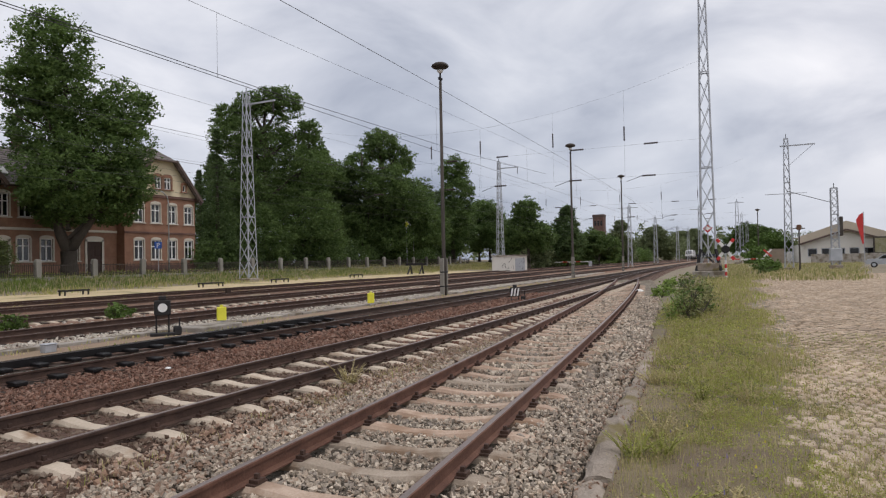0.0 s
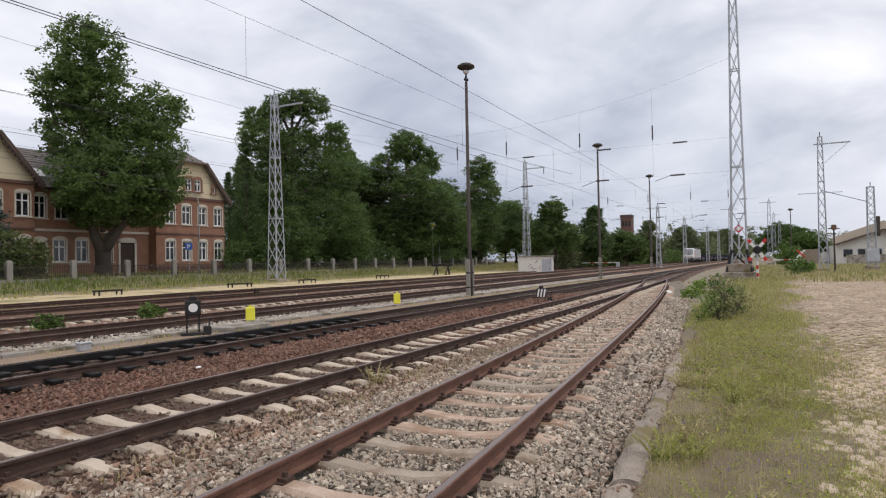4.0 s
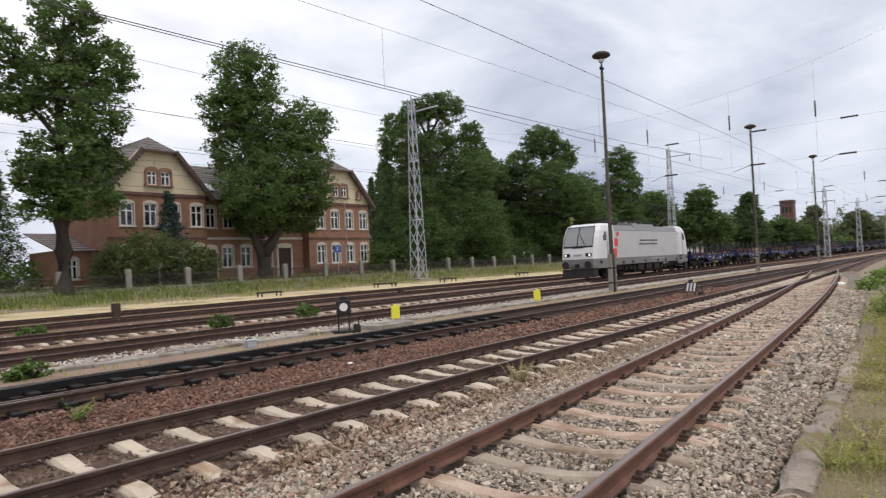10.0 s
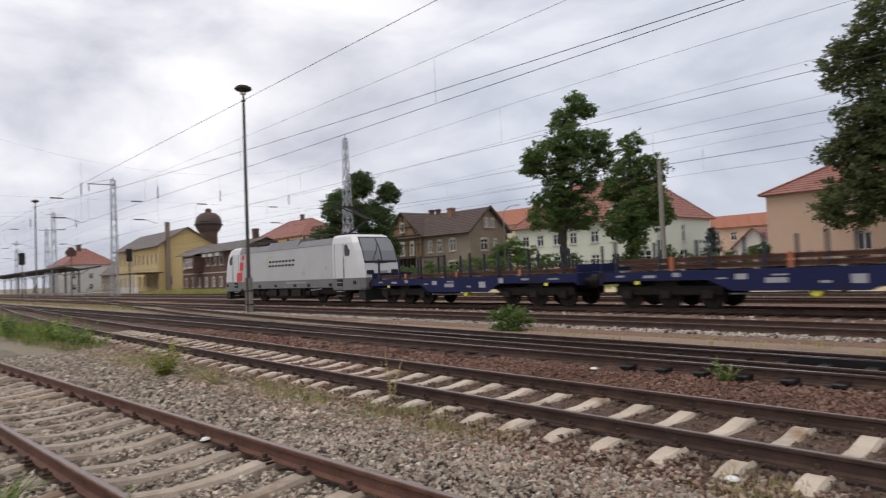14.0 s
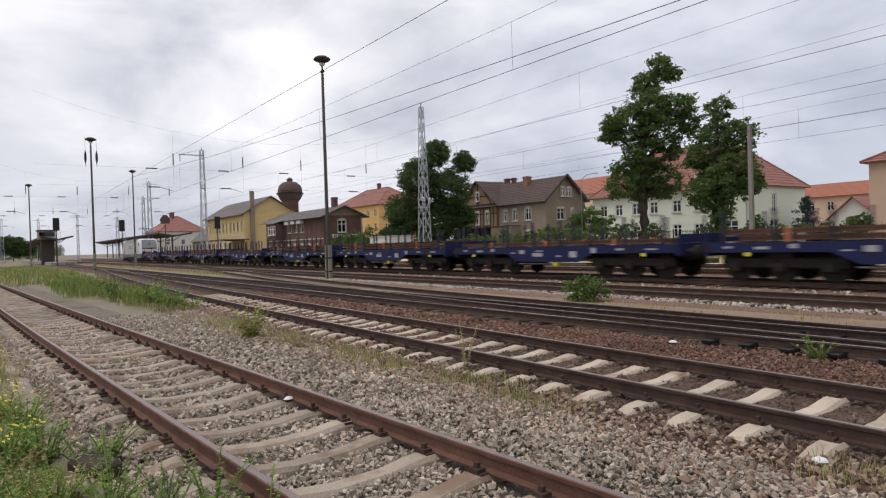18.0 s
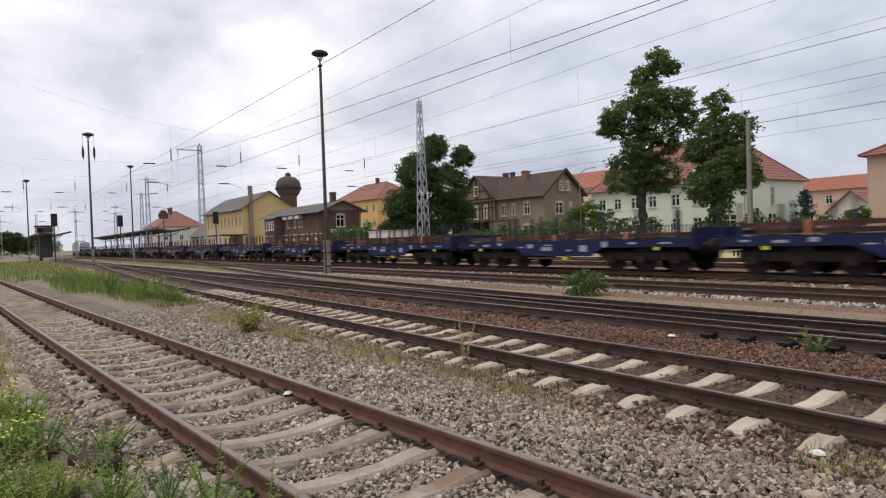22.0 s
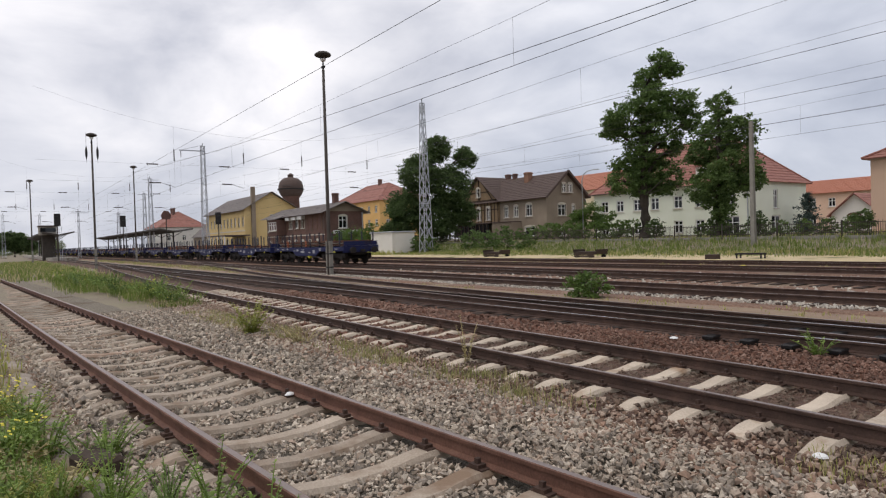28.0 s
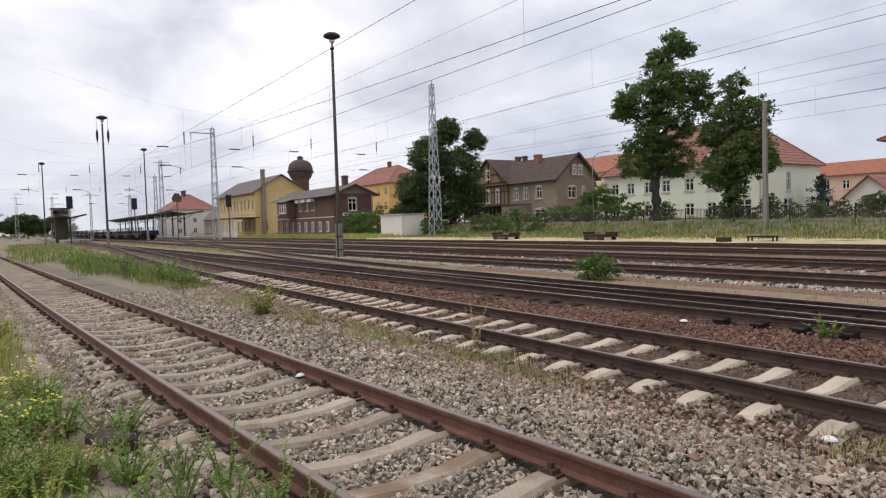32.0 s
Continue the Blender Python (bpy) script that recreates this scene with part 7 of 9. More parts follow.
    for x in (8.0, 9.5):
        part("roof_box", Geo().box(x, x + 0.9, -0.2, 0.6, 4.03, 4.2, 0.03), M_ROOFGREY, t)

    def pantograph(x, up, sgn):
        p = part("pantograph", Geo().box(x - 0.9, x + 0.9, -0.55, -0.45, 4.0, 4.08).box(x - 0.9, x + 0.9, 0.45, 0.55, 4.0, 4.08).box(x - 0.9, x - 0.8, -0.55, 0.55, 4.0, 4.08).box(x + 0.8, x + 0.9, -0.55, 0.55, 4.0, 4.08), M_BLACK, t, "raised pantograph" if up else "folded pantograph")
        base, knee, head = ((x - 0.5, 4.1), (x + sgn * 1.75, 4.82), (x - 0.75 * sgn, 5.72)) if up else ((x - 0.7, 4.1), (x + 1.1, 4.22), (x - 0.8, 4.34))
        part("lower_arm", Geo().tube([(base[0], 0, base[1]), (knee[0], 0, knee[1])], 0.055, 8), M_BLACK, p)
        part("upper_arm", Geo().tube([(knee[0], 0.1, knee[1]), (head[0], 0.25, head[1])], 0.035, 6).tube([(knee[0], -0.1, knee[1]), (head[0], -0.25, head[1])], 0.035, 6), M_BLACK, p)
        hd = Geo()
        for dx in (-0.26, 0.26):
            hd.tube([(head[0] + dx, -0.95, head[1] - 0.18), (head[0] + dx, -0.65, head[1] + 0.05), (head[0] + dx, 0.65, head[1] + 0.05), (head[0] + dx, 0.95, head[1] - 0.18)], 0.03, 6)
        hd.beam((head[0] - 0.3, -0.4, head[1]), (head[0] + 0.3, -0.4, head[1]), 0.04).beam((head[0] - 0.3, 0.4, head[1]), (head[0] + 0.3, 0.4, head[1]), 0.04)
        part("collector_head", hd, M_BLACK, p)
        for dx in (-0.75, 0.75):
            for dy in (-0.5, 0.5):
                part("insulator_foot", Geo().tube([(x + dx, dy, 3.84), (x + dx, dy, 4.02)], 0.07, 8), M_WOOD, p)

    pantograph(5.0, False, 1)
    pantograph(15.7, True, 1)
    return t


WL = 14.55


def flat_wagon():
    t = thing("flat_wagon", "blue six-axle flat wagon with stanchions", "wagon", group="flat wagons")
    a, b = 0.62, WL - 0.62
    prof = [(a, 0.98), (4.6, 0.98), (5.4, 0.62), (WL - 5.4, 0.62), (WL - 4.6, 0.98), (b, 0.98), (b, 1.30), (a, 1.30)]
    for s in (-1, 1):
        y0, y1 = (s * 1.40, s * 1.30)
        sill = part("side_sill", Geo().slab(prof, "y", min(y0, y1), max(y0, y1)), M_WAGON, t, "deep blue side sill")
        yy = s * 1.403
        for x, w, z, h in ((1.2, 0.5, 1.12, 0.07), (2.3, 0.7, 1.08, 0.09), (3.4, 0.4, 1.1, 0.14), (4.9, 0.5, 1.0, 0.05), (5.5, 0.55, 0.98, 0.18), (6.4, 1.0, 0.86, 0.16), (6.6, 0.7, 1.08, 0.05), (7.9, 0.45, 0.84, 0.07), (8.7, 0.6, 0.82, 0.26), (9.9, 0.4, 1.0, 0.22), (11.2, 0.6, 1.1, 0.08), (12.6, 0.8, 1.1, 0.06)):
            part("marking", Geo().box(x, x + w * 0.65, min(yy, yy + s * 0.004), max(yy, yy + s * 0.004), z, z + h), M_MARK, sill, "plain pale marking bar")
        for x in (2.05, WL - 2.05):
            part("yellow_plate", Geo().box(x - 0.09, x + 0.09, min(yy, yy + s * 0.01), max(yy, yy + s * 0.01), 0.86, 0.98), M_YELLOW, t)
        for k in range(8):
            x = 1.2 + (WL - 2.4) * k / 7
            part("stanchion", Geo().box(x - 0.045, x + 0.045, s * 1.36 - 0.045, s * 1.36 + 0.045, 1.30, 2.40, 0.012), M_STANCHION, t)
    part("deck", Geo().box(a + 0.02, b - 0.02, -1.29, 1.29, 1.18, 1.29), M_UNDER, t)
    part("centre_beam", Geo().box(a, b, -0.4, 0.4, 0.7, 1.17), M_UNDER, t)
    for e in (0, 1):
        fx = (lambda x: WL - x) if e else (lambda x: x)
        part("headstock", Geo().box(min(fx(0.5), fx(0.615)), max(fx(0.5), fx(0.615)), -1.42, 1.42, 0.86, 1.34, 0.02), M_WAGON, t)
        part("end_board", Geo().box(min(fx(0.52), fx(0.60)), max(fx(0.52), fx(0.60)), -1.35, 1.35, 1.35, 1.66, 0.01), M_WAGON, t)
        for s in (-1, 1):
            part("buffer", Geo().tube([(fx(0.5), s * 0.875, 1.03), (fx(0.14), s * 0.875, 1.03)], 0.10, 10).tube([(fx(0.14), s * 0.875, 1.03), (fx(0.02), s * 0.875, 1.03)], 0.23, 14), M_UNDER, t)
        part("coupling", Geo().box(min(fx(-0.02), fx(0.5)), max(fx(-0.02), fx(0.5)), -0.07, 0.07, 0.9, 1.08), M_UNDER, t)
        cx = fx(2.95)
        bg = part("bogie", Geo().box(cx - 2.0, cx + 2.0, -1.08, -0.94, 0.46, 0.80, 0.04).box(cx - 2.0, cx + 2.0, 0.94, 1.08, 0.46, 0.80, 0.04).box(cx - 0.4, cx + 0.4, -1.05, 1.05, 0.5, 0.95), M_UNDER, t)
        for k in (-1, 0, 1):
            wheelset(bg, cx + k * 1.5, 0.46)
            for s in (-1, 1):
                part("axle_box", Geo().box(cx + k * 1.5 - 0.2, cx + k * 1.5 + 0.2, min(s * 0.95, s * 1.2), max(s * 0.95, s * 1.2), 0.34, 0.66, 0.04), M_UNDER, bg)
    part("brake_rod", Geo().tube([(5.2, -1.1, 0.52), (WL - 5.2, -1.1, 0.52)], 0.03, 6), M_MARK, t)
    for s in (-1, 1):
        part("handwheel", Geo().tube([(WL / 2 + 0.5, s * 1.1, 0.6), (WL / 2 + 0.5, s * 1.36, 0.6)], 0.16, 12), M_YELLOW, t)
    return t


def steel_load(name, layers, label, gap):
    t = thing(name, label, "steel load", group="steel loads")
    r = random.Random(layers * 7 + 1)
    z = 1.29
    for k in range(layers):
        for i in range(6):
            x = 1.3 + (WL - 2.6) * i / 5
            part("timber_bearer", Geo().box(x - 0.05, x + 0.05, -1.2, 1.2, z, z + 0.07), M_STONE_TRIM, t)
        z += 0.072
        x0, x1 = 0.75 + r.uniform(0, gap), WL - 0.75 - r.uniform(0, gap)
        for j in range(11):
            y = -1.15 + 2.3 * j / 10
            e0, e1 = x0 + r.uniform(-0.08, 0.08), x1 + r.uniform(-0.08, 0.08)
            part("rail_bar", Geo().box(e0, e1, y - 0.072, y + 0.072, z, z + 0.018).box(e0, e1, y - 0.012, y + 0.012, z + 0.018, z + 0.11).box(e0, e1, y - 0.036, y + 0.036, z + 0.11, z + 0.15), M_LOAD, t)
        z += 0.153
    for x in (3.3, 7.1, 11.0):
        for s in (-1, 1):
            part("strap", Geo().box(x - 0.06, x + 0.06, s * 1.25 - 0.03, s * 1.25 + 0.03, 1.29, z + 0.05), M_ORANGE, t, "orange securing strap")
    return t


# ---- where the train is: its front end, in metres along the main track ----
def train_front(t):
    early = max(0.0, 12 - t)
    return -4.3 - 21.65 * (t - 12) + 0.31 * early ** 2 - 0.006 * early ** 3 + (0.03 * (t - 24.5) ** 2 if t > 24.5 else 0.0)


WAGONS = 20
_loco = locomotive()
_wagons = [flat_wagon()]
_loads = [steel_load("steel_load", 1, "one layer of rusty steel rails on timber bearers", 0.3)]
_full = steel_load("steel_load", 2, "two layers of rusty steel rails on timber bearers", 0.9)
for _k in range(1, WAGONS):
    _wagons.append(copy_thing(_wagons[0], pose(0, 0, 0)))
    if _k == 1:
        _loads.append(_full)
    elif _k < WAGONS:
        _loads.append(copy_thing(_loads[0] if _k % 3 == 0 else _full, pose(0, 0, 0)))


def motions():
    times = [0, 0.1, 2, 4, 6, 8, 10, 12, 16, 20, 24, 24.5, 25, 26, 27, 28, 29, 30, 31, 31.9, 32]
    walk(_loco, [(t, pose(train_front(t), Y_FIFTH, 0)) for t in times])
    for k in range(WAGONS):
        off = 18.9 + WL * k
        rows = [(t, pose(train_front(t) + off, Y_FIFTH, 0)) for t in times]
        walk(_wagons[k], rows)
        walk(_loads[k], rows)

# ---- verge, kerb and cobbled yard ----
def y_curb(x):
    return 0.95 + (0.066 if x > 0 else 0.05) * x


def sheet(name, xs, side_a, side_b, n, z, material, label, category, bumps=0.02):
    """A gently uneven strip of ground between two lines along x."""
    rows = []
    for x in xs:
        a, b = side_a(x), side_b(x)
        for k in range(n + 1):
            q = k / n
            rows.append((x, a + (b - a) * q, z + bumps * (math.sin(x * 1.7 + q * 5) * math.cos(q * 7 + x * 0.6)) - (0.22 if k in (0, n) else 0)))
    idx = np.arange(len(rows)).reshape(len(xs), n + 1)
    f = np.stack([idx[:-1, :-1], idx[1:, :-1], idx[1:, 1:], idx[:-1, 1:]], -1).reshape(-1, 4)
    return arrays(name, np.array(rows), f, material, label, category, "structure")


sheet("verge", np.arange(-60, 70, 0.5), lambda x: max(y_curb(x), -2.6) - 0.16, lambda x: (-0.3 if x > 9 else -0.6) if x > 2.4 else -9, 14, -0.135, M_VERGE, "grassy verge beside the near siding", "verge")
sheet("cobble_bed", np.arange(2, 75, 1.0), lambda x: -0.05, lambda x: -0.2 * x - 4.5, 8, -0.143, M_JOINT, "earth joints of the cobbled yard", "yard", 0.008)

grit = scatter(-30, 14, lambda x: y_curb(x) - 0.34, lambda x: y_curb(x) + 0.1, 2600)
stones("kerb_grit", grit, -0.125 + rng.uniform(-0.01, 0.012, len(grit)), np.full(len(grit), 0.032), M_STONE_MIX, "small stones and grit on the kerb")
KERB = thing("kerb", "weathered concrete kerb slabs along the near siding", "kerb", kind="structure")
x = -34.0
while x < 13.5:
    L = 2.0
    rings = []
    for i in range(11):
        xx = -L / 2 + 0.006 + (L - 0.012) * i / 10
        e = 0.02 if i in (0, 10) else 0.0
        ring = [(-0.13, -0.24), (-0.135, -0.07), (-0.10, -0.02), (-0.03, 0.004), (0.05, 0.0), (0.11, -0.025), (0.135, -0.08), (0.13, -0.24)]
        rings.append([(xx + rng.normal(0, 0.006), a * (1 - e * 3) + rng.normal(0, 0.009), b - e + rng.normal(0, 0.009)) for a, b in ring])
    g = Geo().loft(rings)
    part("kerb_stone", g, M_KERB, KERB, m=pose(x, y_curb(x) - 0.17, -0.125 + rng.normal(0, 0.012), rng.normal(0, 2.0), rng.normal(0, 0.5), math.degrees(math.atan(0.066)) + rng.normal(0, 1.0)))
    x += L

COBBLES = thing("cobbled_yard", "worn brownish cobblestones with grass in the joints", "paving", kind="structure")


def cobble_mesh(seed):
    r = np.random.default_rng(seed)
    a, b = r.uniform(0.078, 0.092), r.uniform(0.066, 0.078)
    ring = lambda s, z: [(a * s * cx + r.normal(0, 0.004), b * s * cy + r.normal(0, 0.004), z) for cx, cy in ((-1, -0.6), (-0.6, -1), (0.6, -1), (1, -0.6), (1, 0.6), (0.6, 1), (-0.6, 1), (-1, 0.6))]
    me = Geo().loft([ring(1.0, -0.06), ring(0.96, -0.004), ring(0.74, 0.012)]).mesh("cobble")
    me.materials.append(M_COBBLE)
    return me


COB = [cobble_mesh(k) for k in range(6)]
cob_v, far_v = [], []
singles = 0
row = 0
x = 4.0
while x < 62:
    y = -0.12 - (row % 2) * 0.09
    lim = -0.19 * x - 1.2
    while y > lim:
        worn = math.sin(x * 0.9) * 0.35 + math.sin(x * 0.37 + y * 1.3) * 0.3 + math.sin(y * 2.1 + x) * 0.25
        edge = (-0.12 - y) / (0.5 + 0.03 * x)
        if rng.random() < min(1.0, 0.16 + edge * 0.95 + worn * 0.2):
            me = COB[int(rng.integers(6))]
            m = pose(x + rng.normal(0, 0.012), y + rng.normal(0, 0.012), -0.135 + rng.normal(0, 0.006), rng.normal(0, 3), rng.normal(0, 3), rng.normal(0, 5))
            if x < 10 and singles < 300:
                ob = new("cobble", me)
                ob.parent = COBBLES
                ob.matrix_basis = m
                singles += 1
            else:
                far = x > 13
                (far_v if far else cob_v).append(np.array([tuple(m @ me.vertices[k].co) for k in ((9, 10, 13, 14, 17, 18, 21, 22) if far else range(24))]))
        y -= 0.168
    x += 0.19
    row += 1
quads = []
for i in range(2):
    for k in range(8):
        quads.append((i * 8 + k, i * 8 + (k + 1) % 8, (i + 1) * 8 + (k + 1) % 8, (i + 1) * 8 + k))
quads += [(16, 17, 18, 19), (16, 19, 20, 23), (20, 21, 22, 23)]
quads = np.array(quads)
arrays("cobbles", np.concatenate(cob_v), (quads[None] + (np.arange(len(cob_v)) * 24)[:, None, None]).reshape(-1, 4), M_COBBLE, "", "", "stuff", COBBLES)
quads = np.array([(0, 1, 5, 4), (1, 2, 6, 5), (2, 3, 7, 6), (3, 0, 4, 7), (4, 5, 6, 7)])
arrays("cobbles", np.concatenate(far_v), (quads[None] + (np.arange(len(far_v)) * 8)[:, None, None]).reshape(-1, 4), M_COBBLE, "", "", "stuff", COBBLES)


# ---- grass, weeds and low bushes ----
def grass(name, xy, z, h, w, material, label, lean=0.35, category="grass"):
    """Bent tapering blades standing at the points xy."""
    n = len(xy)
    a, d = rng.uniform(0, 2 * math.pi, n), rng.uniform(0, 2 * math.pi, n)
    hh = h * rng.uniform(0.45, 1.15, n)
    ln = lean * hh * rng.uniform(0.2, 1.3, n)
    base = np.c_[xy, z]
    side = np.c_[np.cos(a), np.sin(a), np.zeros(n)] * (w * 0.5)
    bend = np.c_[np.cos(d), np.sin(d), np.zeros(n)]
    up = np.array([0, 0, 1.0])
    mid = base + bend * (ln * 0.3)[:, None] + up * (hh * 0.6)[:, None]
    tip = base + bend * ln[:, None] + up * hh[:, None]
    v = np.stack([base - side, base + side, mid - side * 0.8, mid + side * 0.8, tip], 1).reshape(-1, 3)
    f = (np.array([(0, 1, 3), (0, 3, 2), (2, 3, 4)])[None] + (np.arange(n) * 5)[:, None, None]).reshape(-1, 3)
    return arrays(name, v, f, material, label, category)


def tufts(x0, x1, lo, hi, n, per, spread):
    c = scatter(x0, x1, lo, hi, n)
    return np.repeat(c, per, 0) + rng.normal(0, spread, (n * per, 2))


def patchy(xy, thin):
    """Leaves out most of the points in bare patches."""
    n = np.sin(xy[:, 0] * 1.9 + 2.2 * np.sin(xy[:, 1] * 1.3)) + np.sin(xy[:, 1] * 3.1 + xy[:, 0] * 0.8) + 0.6 * np.sin(xy[:, 0] * 5.3 - xy[:, 1] * 4.1)
    return xy[(n > thin) | (rng.random(len(xy)) < 0.22)]


def lay_grass(name, xy, z, h, w, share_dry, label, fresh=None):
    dry = rng.random(len(xy)) < share_dry
    for sel, mat in ((~dry, fresh or M_GRASS), (dry, M_GRASS_DRY)):
        if sel.sum():
            zz = np.full(sel.sum(), z) if np.isscalar(z) else z[sel]
            grass(name, xy[sel], zz, h, w, mat, label)


in_curb = lambda x: max(y_curb(x), -2.6) - 0.30


def mat(label, xy, size, material, high=0.05):
    """Low plants that cover the soil: small leaves close above it."""
    c = np.c_[xy, -0.125 + rng.uniform(0, high, len(xy))]
    v, f = leaves(c, np.full(len(xy), 0.09), 7, size, 0.25)
    v[:, 2] = np.maximum(v[:, 2], -0.15)
    arrays("ground_plants", v, f, material, label, "plants")


mat("low yellow-green plants on the verge", patchy(scatter(2.6, 10, lambda x: -1.2, in_curb, 1100), 0.5), 0.022, M_GRASS)
mat("low dull green plants on the verge", patchy(scatter(2.6, 12, lambda x: -1.0, in_curb, 2600), 0.3), 0.022, M_OLIVE)
mat("low dry plants on the verge", patchy(scatter(2.6, 14, lambda x: -2.2, in_curb, 3000), -0.3), 0.022, M_STRAW)
for lab, mt, n in (("bright yellow-green plants on the verge", M_GRASS, 1500), ("dull green plants on the verge", M_OLIVE, 500), ("pale dry plants on the verge", M_STRAW, 350)):
    mat(lab, np.r_[scatter(8, 21, lambda x: -0.25, lambda x: y_curb(x) - 0.5, n), scatter(16, 23, lambda x: y_curb(x) - 0.5, lambda x: y_curb(x) + 0.05, n // 4)], 0.034, mt, 0.12)
mat("yellow-green and dry plants on the verge", patchy(scatter(5.0, 9.5, lambda x: -0.5, lambda x: 0.45, 1500), -0.2), 0.021, M_GRASS, 0.09)
mat("low green plants on the verge", patchy(scatter(-9, -2, lambda x: -1.6, in_curb, 2600), 0.0), 0.028, M_WEED, 0.07)
mat("low plants between the cobbles", patchy(scatter(4, 15, lambda x: -0.16 * x - 1.0, lambda x: -0.2, 1900), 0.8), 0.02, M_OLIVE, 0.02)
lay_grass("verge_grass", patchy(np.r_[tufts(2.5, 9, lambda x: -0.75, in_curb, 520, 20, 0.05), scatter(2.5, 9, lambda x: -1.0, in_curb, 9000)], 0.0), -0.14, 0.075, 0.0042, 0.55, "short yellow-green grass on the verge")
lay_grass("verge_grass", patchy(np.r_[tufts(9, 22, lambda x: -0.5, in_curb, 850, 18, 0.08), scatter(9, 22, lambda x: -0.9, in_curb, 4500)], -0.1), -0.14, 0.13, 0.010, 0.4, "yellow-green grass on the verge")
lay_grass("verge_grass", tufts(22, 56, lambda x: -0.5 + 0.5 * math.sin(x * 0.6), lambda x: 2.4, 1000, 11, 0.2), -0.14, 0.16, 0.022, 0.5, "longer grass along the verge")
lay_grass("verge_grass", tufts(46, 120, lambda x: -0.14 * x, lambda x: 3.0, 1000, 12, 0.35), -0.14, 0.34, 0.05, 0.5, "wild grass beyond the yard", M_OLIVE_GRASS)
lay_grass("verge_grass", patchy(np.r_[tufts(-9, -2.5, lambda x: -2.0, in_curb, 800, 18, 0.06), scatter(-9, -2.5, lambda x: -2.0, in_curb, 7000)], 0.1), -0.14, 0.12, 0.0055, 0.35, "fresh grass on the verge", M_WEED)
lay_grass("verge_grass", tufts(-40, -9, lambda x: -4.5, in_curb, 1100, 14, 0.12), -0.14, 0.22, 0.02, 0.35, "grass along the kerb")
joints = scatter(4, 16, lambda x: -0.19 * x - 1.2, lambda x: -0.1, 9000)
grass("joint_grass", joints, np.full(len(joints), -0.14), 0.05, 0.007, M_GRASS, "short grass growing between cobbles")
lay_grass("verge_grass", patchy(np.r_[tufts(-2.5, 2.5, lambda x: -5, in_curb, 900, 18, 0.06), scatter(-2.5, 2.5, lambda x: -5, in_curb, 4000)], 0.0), -0.14, 0.11, 0.007, 0.4, "grass on the trodden verge")
# between the tracks
lay_grass("track_grass", patchy(tufts(-18, -4.5, lambda x: 4.1 + 0.05 * (x + 15), lambda x: 4.9 + 0.04 * (x + 15), 420, 15, 0.09), 0.0), -0.19, 0.12, 0.009, 0.45, "thin grass between two tracks", M_OLIVE_GRASS)
lay_grass("track_grass", tufts(2, 13, lambda x: 4.7, lambda x: 5.3, 70, 14, 0.10), -0.19, 0.07, 0.008, 0.85, "dry thin grass between two tracks")
lay_grass("track_grass", tufts(-2.5, -0.5, lambda x: 4.8, lambda x: 5.3, 25, 14, 0.10), -0.19, 0.08, 0.008, 0.5, "thin grass between two tracks")
lay_grass("track_grass", tufts(-27, -20, lambda x: 4.0, lambda x: 5.2, 90, 16, 0.14), -0.2, 0.2, 0.012, 0.25, "tall green grass between two tracks", M_GRASS_LUSH)
lay_grass("track_grass", tufts(-46, -24, lambda x: 2.6 if x < -30 else 3.9, lambda x: 5.5, 480, 16, 0.2), -0.2, 0.30, 0.018, 0.12, "tall green grass between two tracks", M_GRASS_LUSH)
lay_grass("track_grass", tufts(-130, -46, lambda x: 0.4, lambda x: 6.5, 700, 12, 0.5), -0.2, 0.34, 0.05, 0.3, "tall grass towards the station", M_GRASS_LUSH)
lay_grass("track_grass", tufts(-120, -46, lambda x: 13.2, lambda x: 15, 200, 12, 0.3), -0.2, 0.2, 0.04, 0.3, "grass between the main tracks", M_OLIVE_GRASS)
lay_grass("track_grass", tufts(-60, 60, lambda x: 13.0, lambda x: 14.6, 260, 12, 0.15), -0.22, 0.09, 0.025, 0.6, "thin grass on the cinder path")
lay_grass("track_grass", tufts(-60, 60, lambda x: 28.6, lambda x: 34, 420, 10, 0.2), -0.25, 0.18, 0.04, 0.6, "thin grass between the sidings")
lay_grass("track_grass", tufts(-110, -66, lambda x: 33, lambda x: 42, 700, 12, 0.4), -0.1, 0.6, 0.07, 0.2, "wild grass before the signal box")
# the bank below the fence
for (xa, xb) in ((-75, -12), (-12, 30), (30, 72), (72, 125)):
    c = tufts(xa, xb, lambda x: 42.4 + 0.7 * math.sin(x * 0.7), lambda x: 49.6, 1150, 12, 0.32)
    lay_grass("bank_grass", c, np.array([ground_z(q) for q in c[:, 1]]) - 0.05, 0.50, 0.038, 0.34 if xa > 0 else 0.1, "tall grass with dry stalks on the bank", (M_OLIVE_GRASS, M_GRASS_LUSH)[int(rng.random() < 0.45)] if xa > 0 else M_GRASS_LUSH)
c = tufts(-90, 2, lambda x: 36.4 + 1.4 * math.sin(x * 0.3) + 0.7 * math.sin(x * 1.1), lambda x: 43.4, 1700, 10, 0.35)
lay_grass("bank_grass", c, np.array([ground_z(q) for q in c[:, 1]]) - 0.02, 0.3, 0.035, 0.12, "grass spreading over the sandy strip", M_GRASS_LUSH)
c = tufts(-75, 125, lambda x: 38.6 + 1.4 * math.sin(x * 0.23) + 0.8 * math.sin(x * 0.9), lambda x: 43.4, 1200, 9, 0.35)
lay_grass("bank_grass", c, np.array([ground_z(q) for q in c[:, 1]]) - 0.02, 0.32, 0.045, 0.5, "short grass at the foot of the bank")
c = tufts(-90, 125, lambda x: 49.5, lambda x: 56, 900, 8, 0.5)
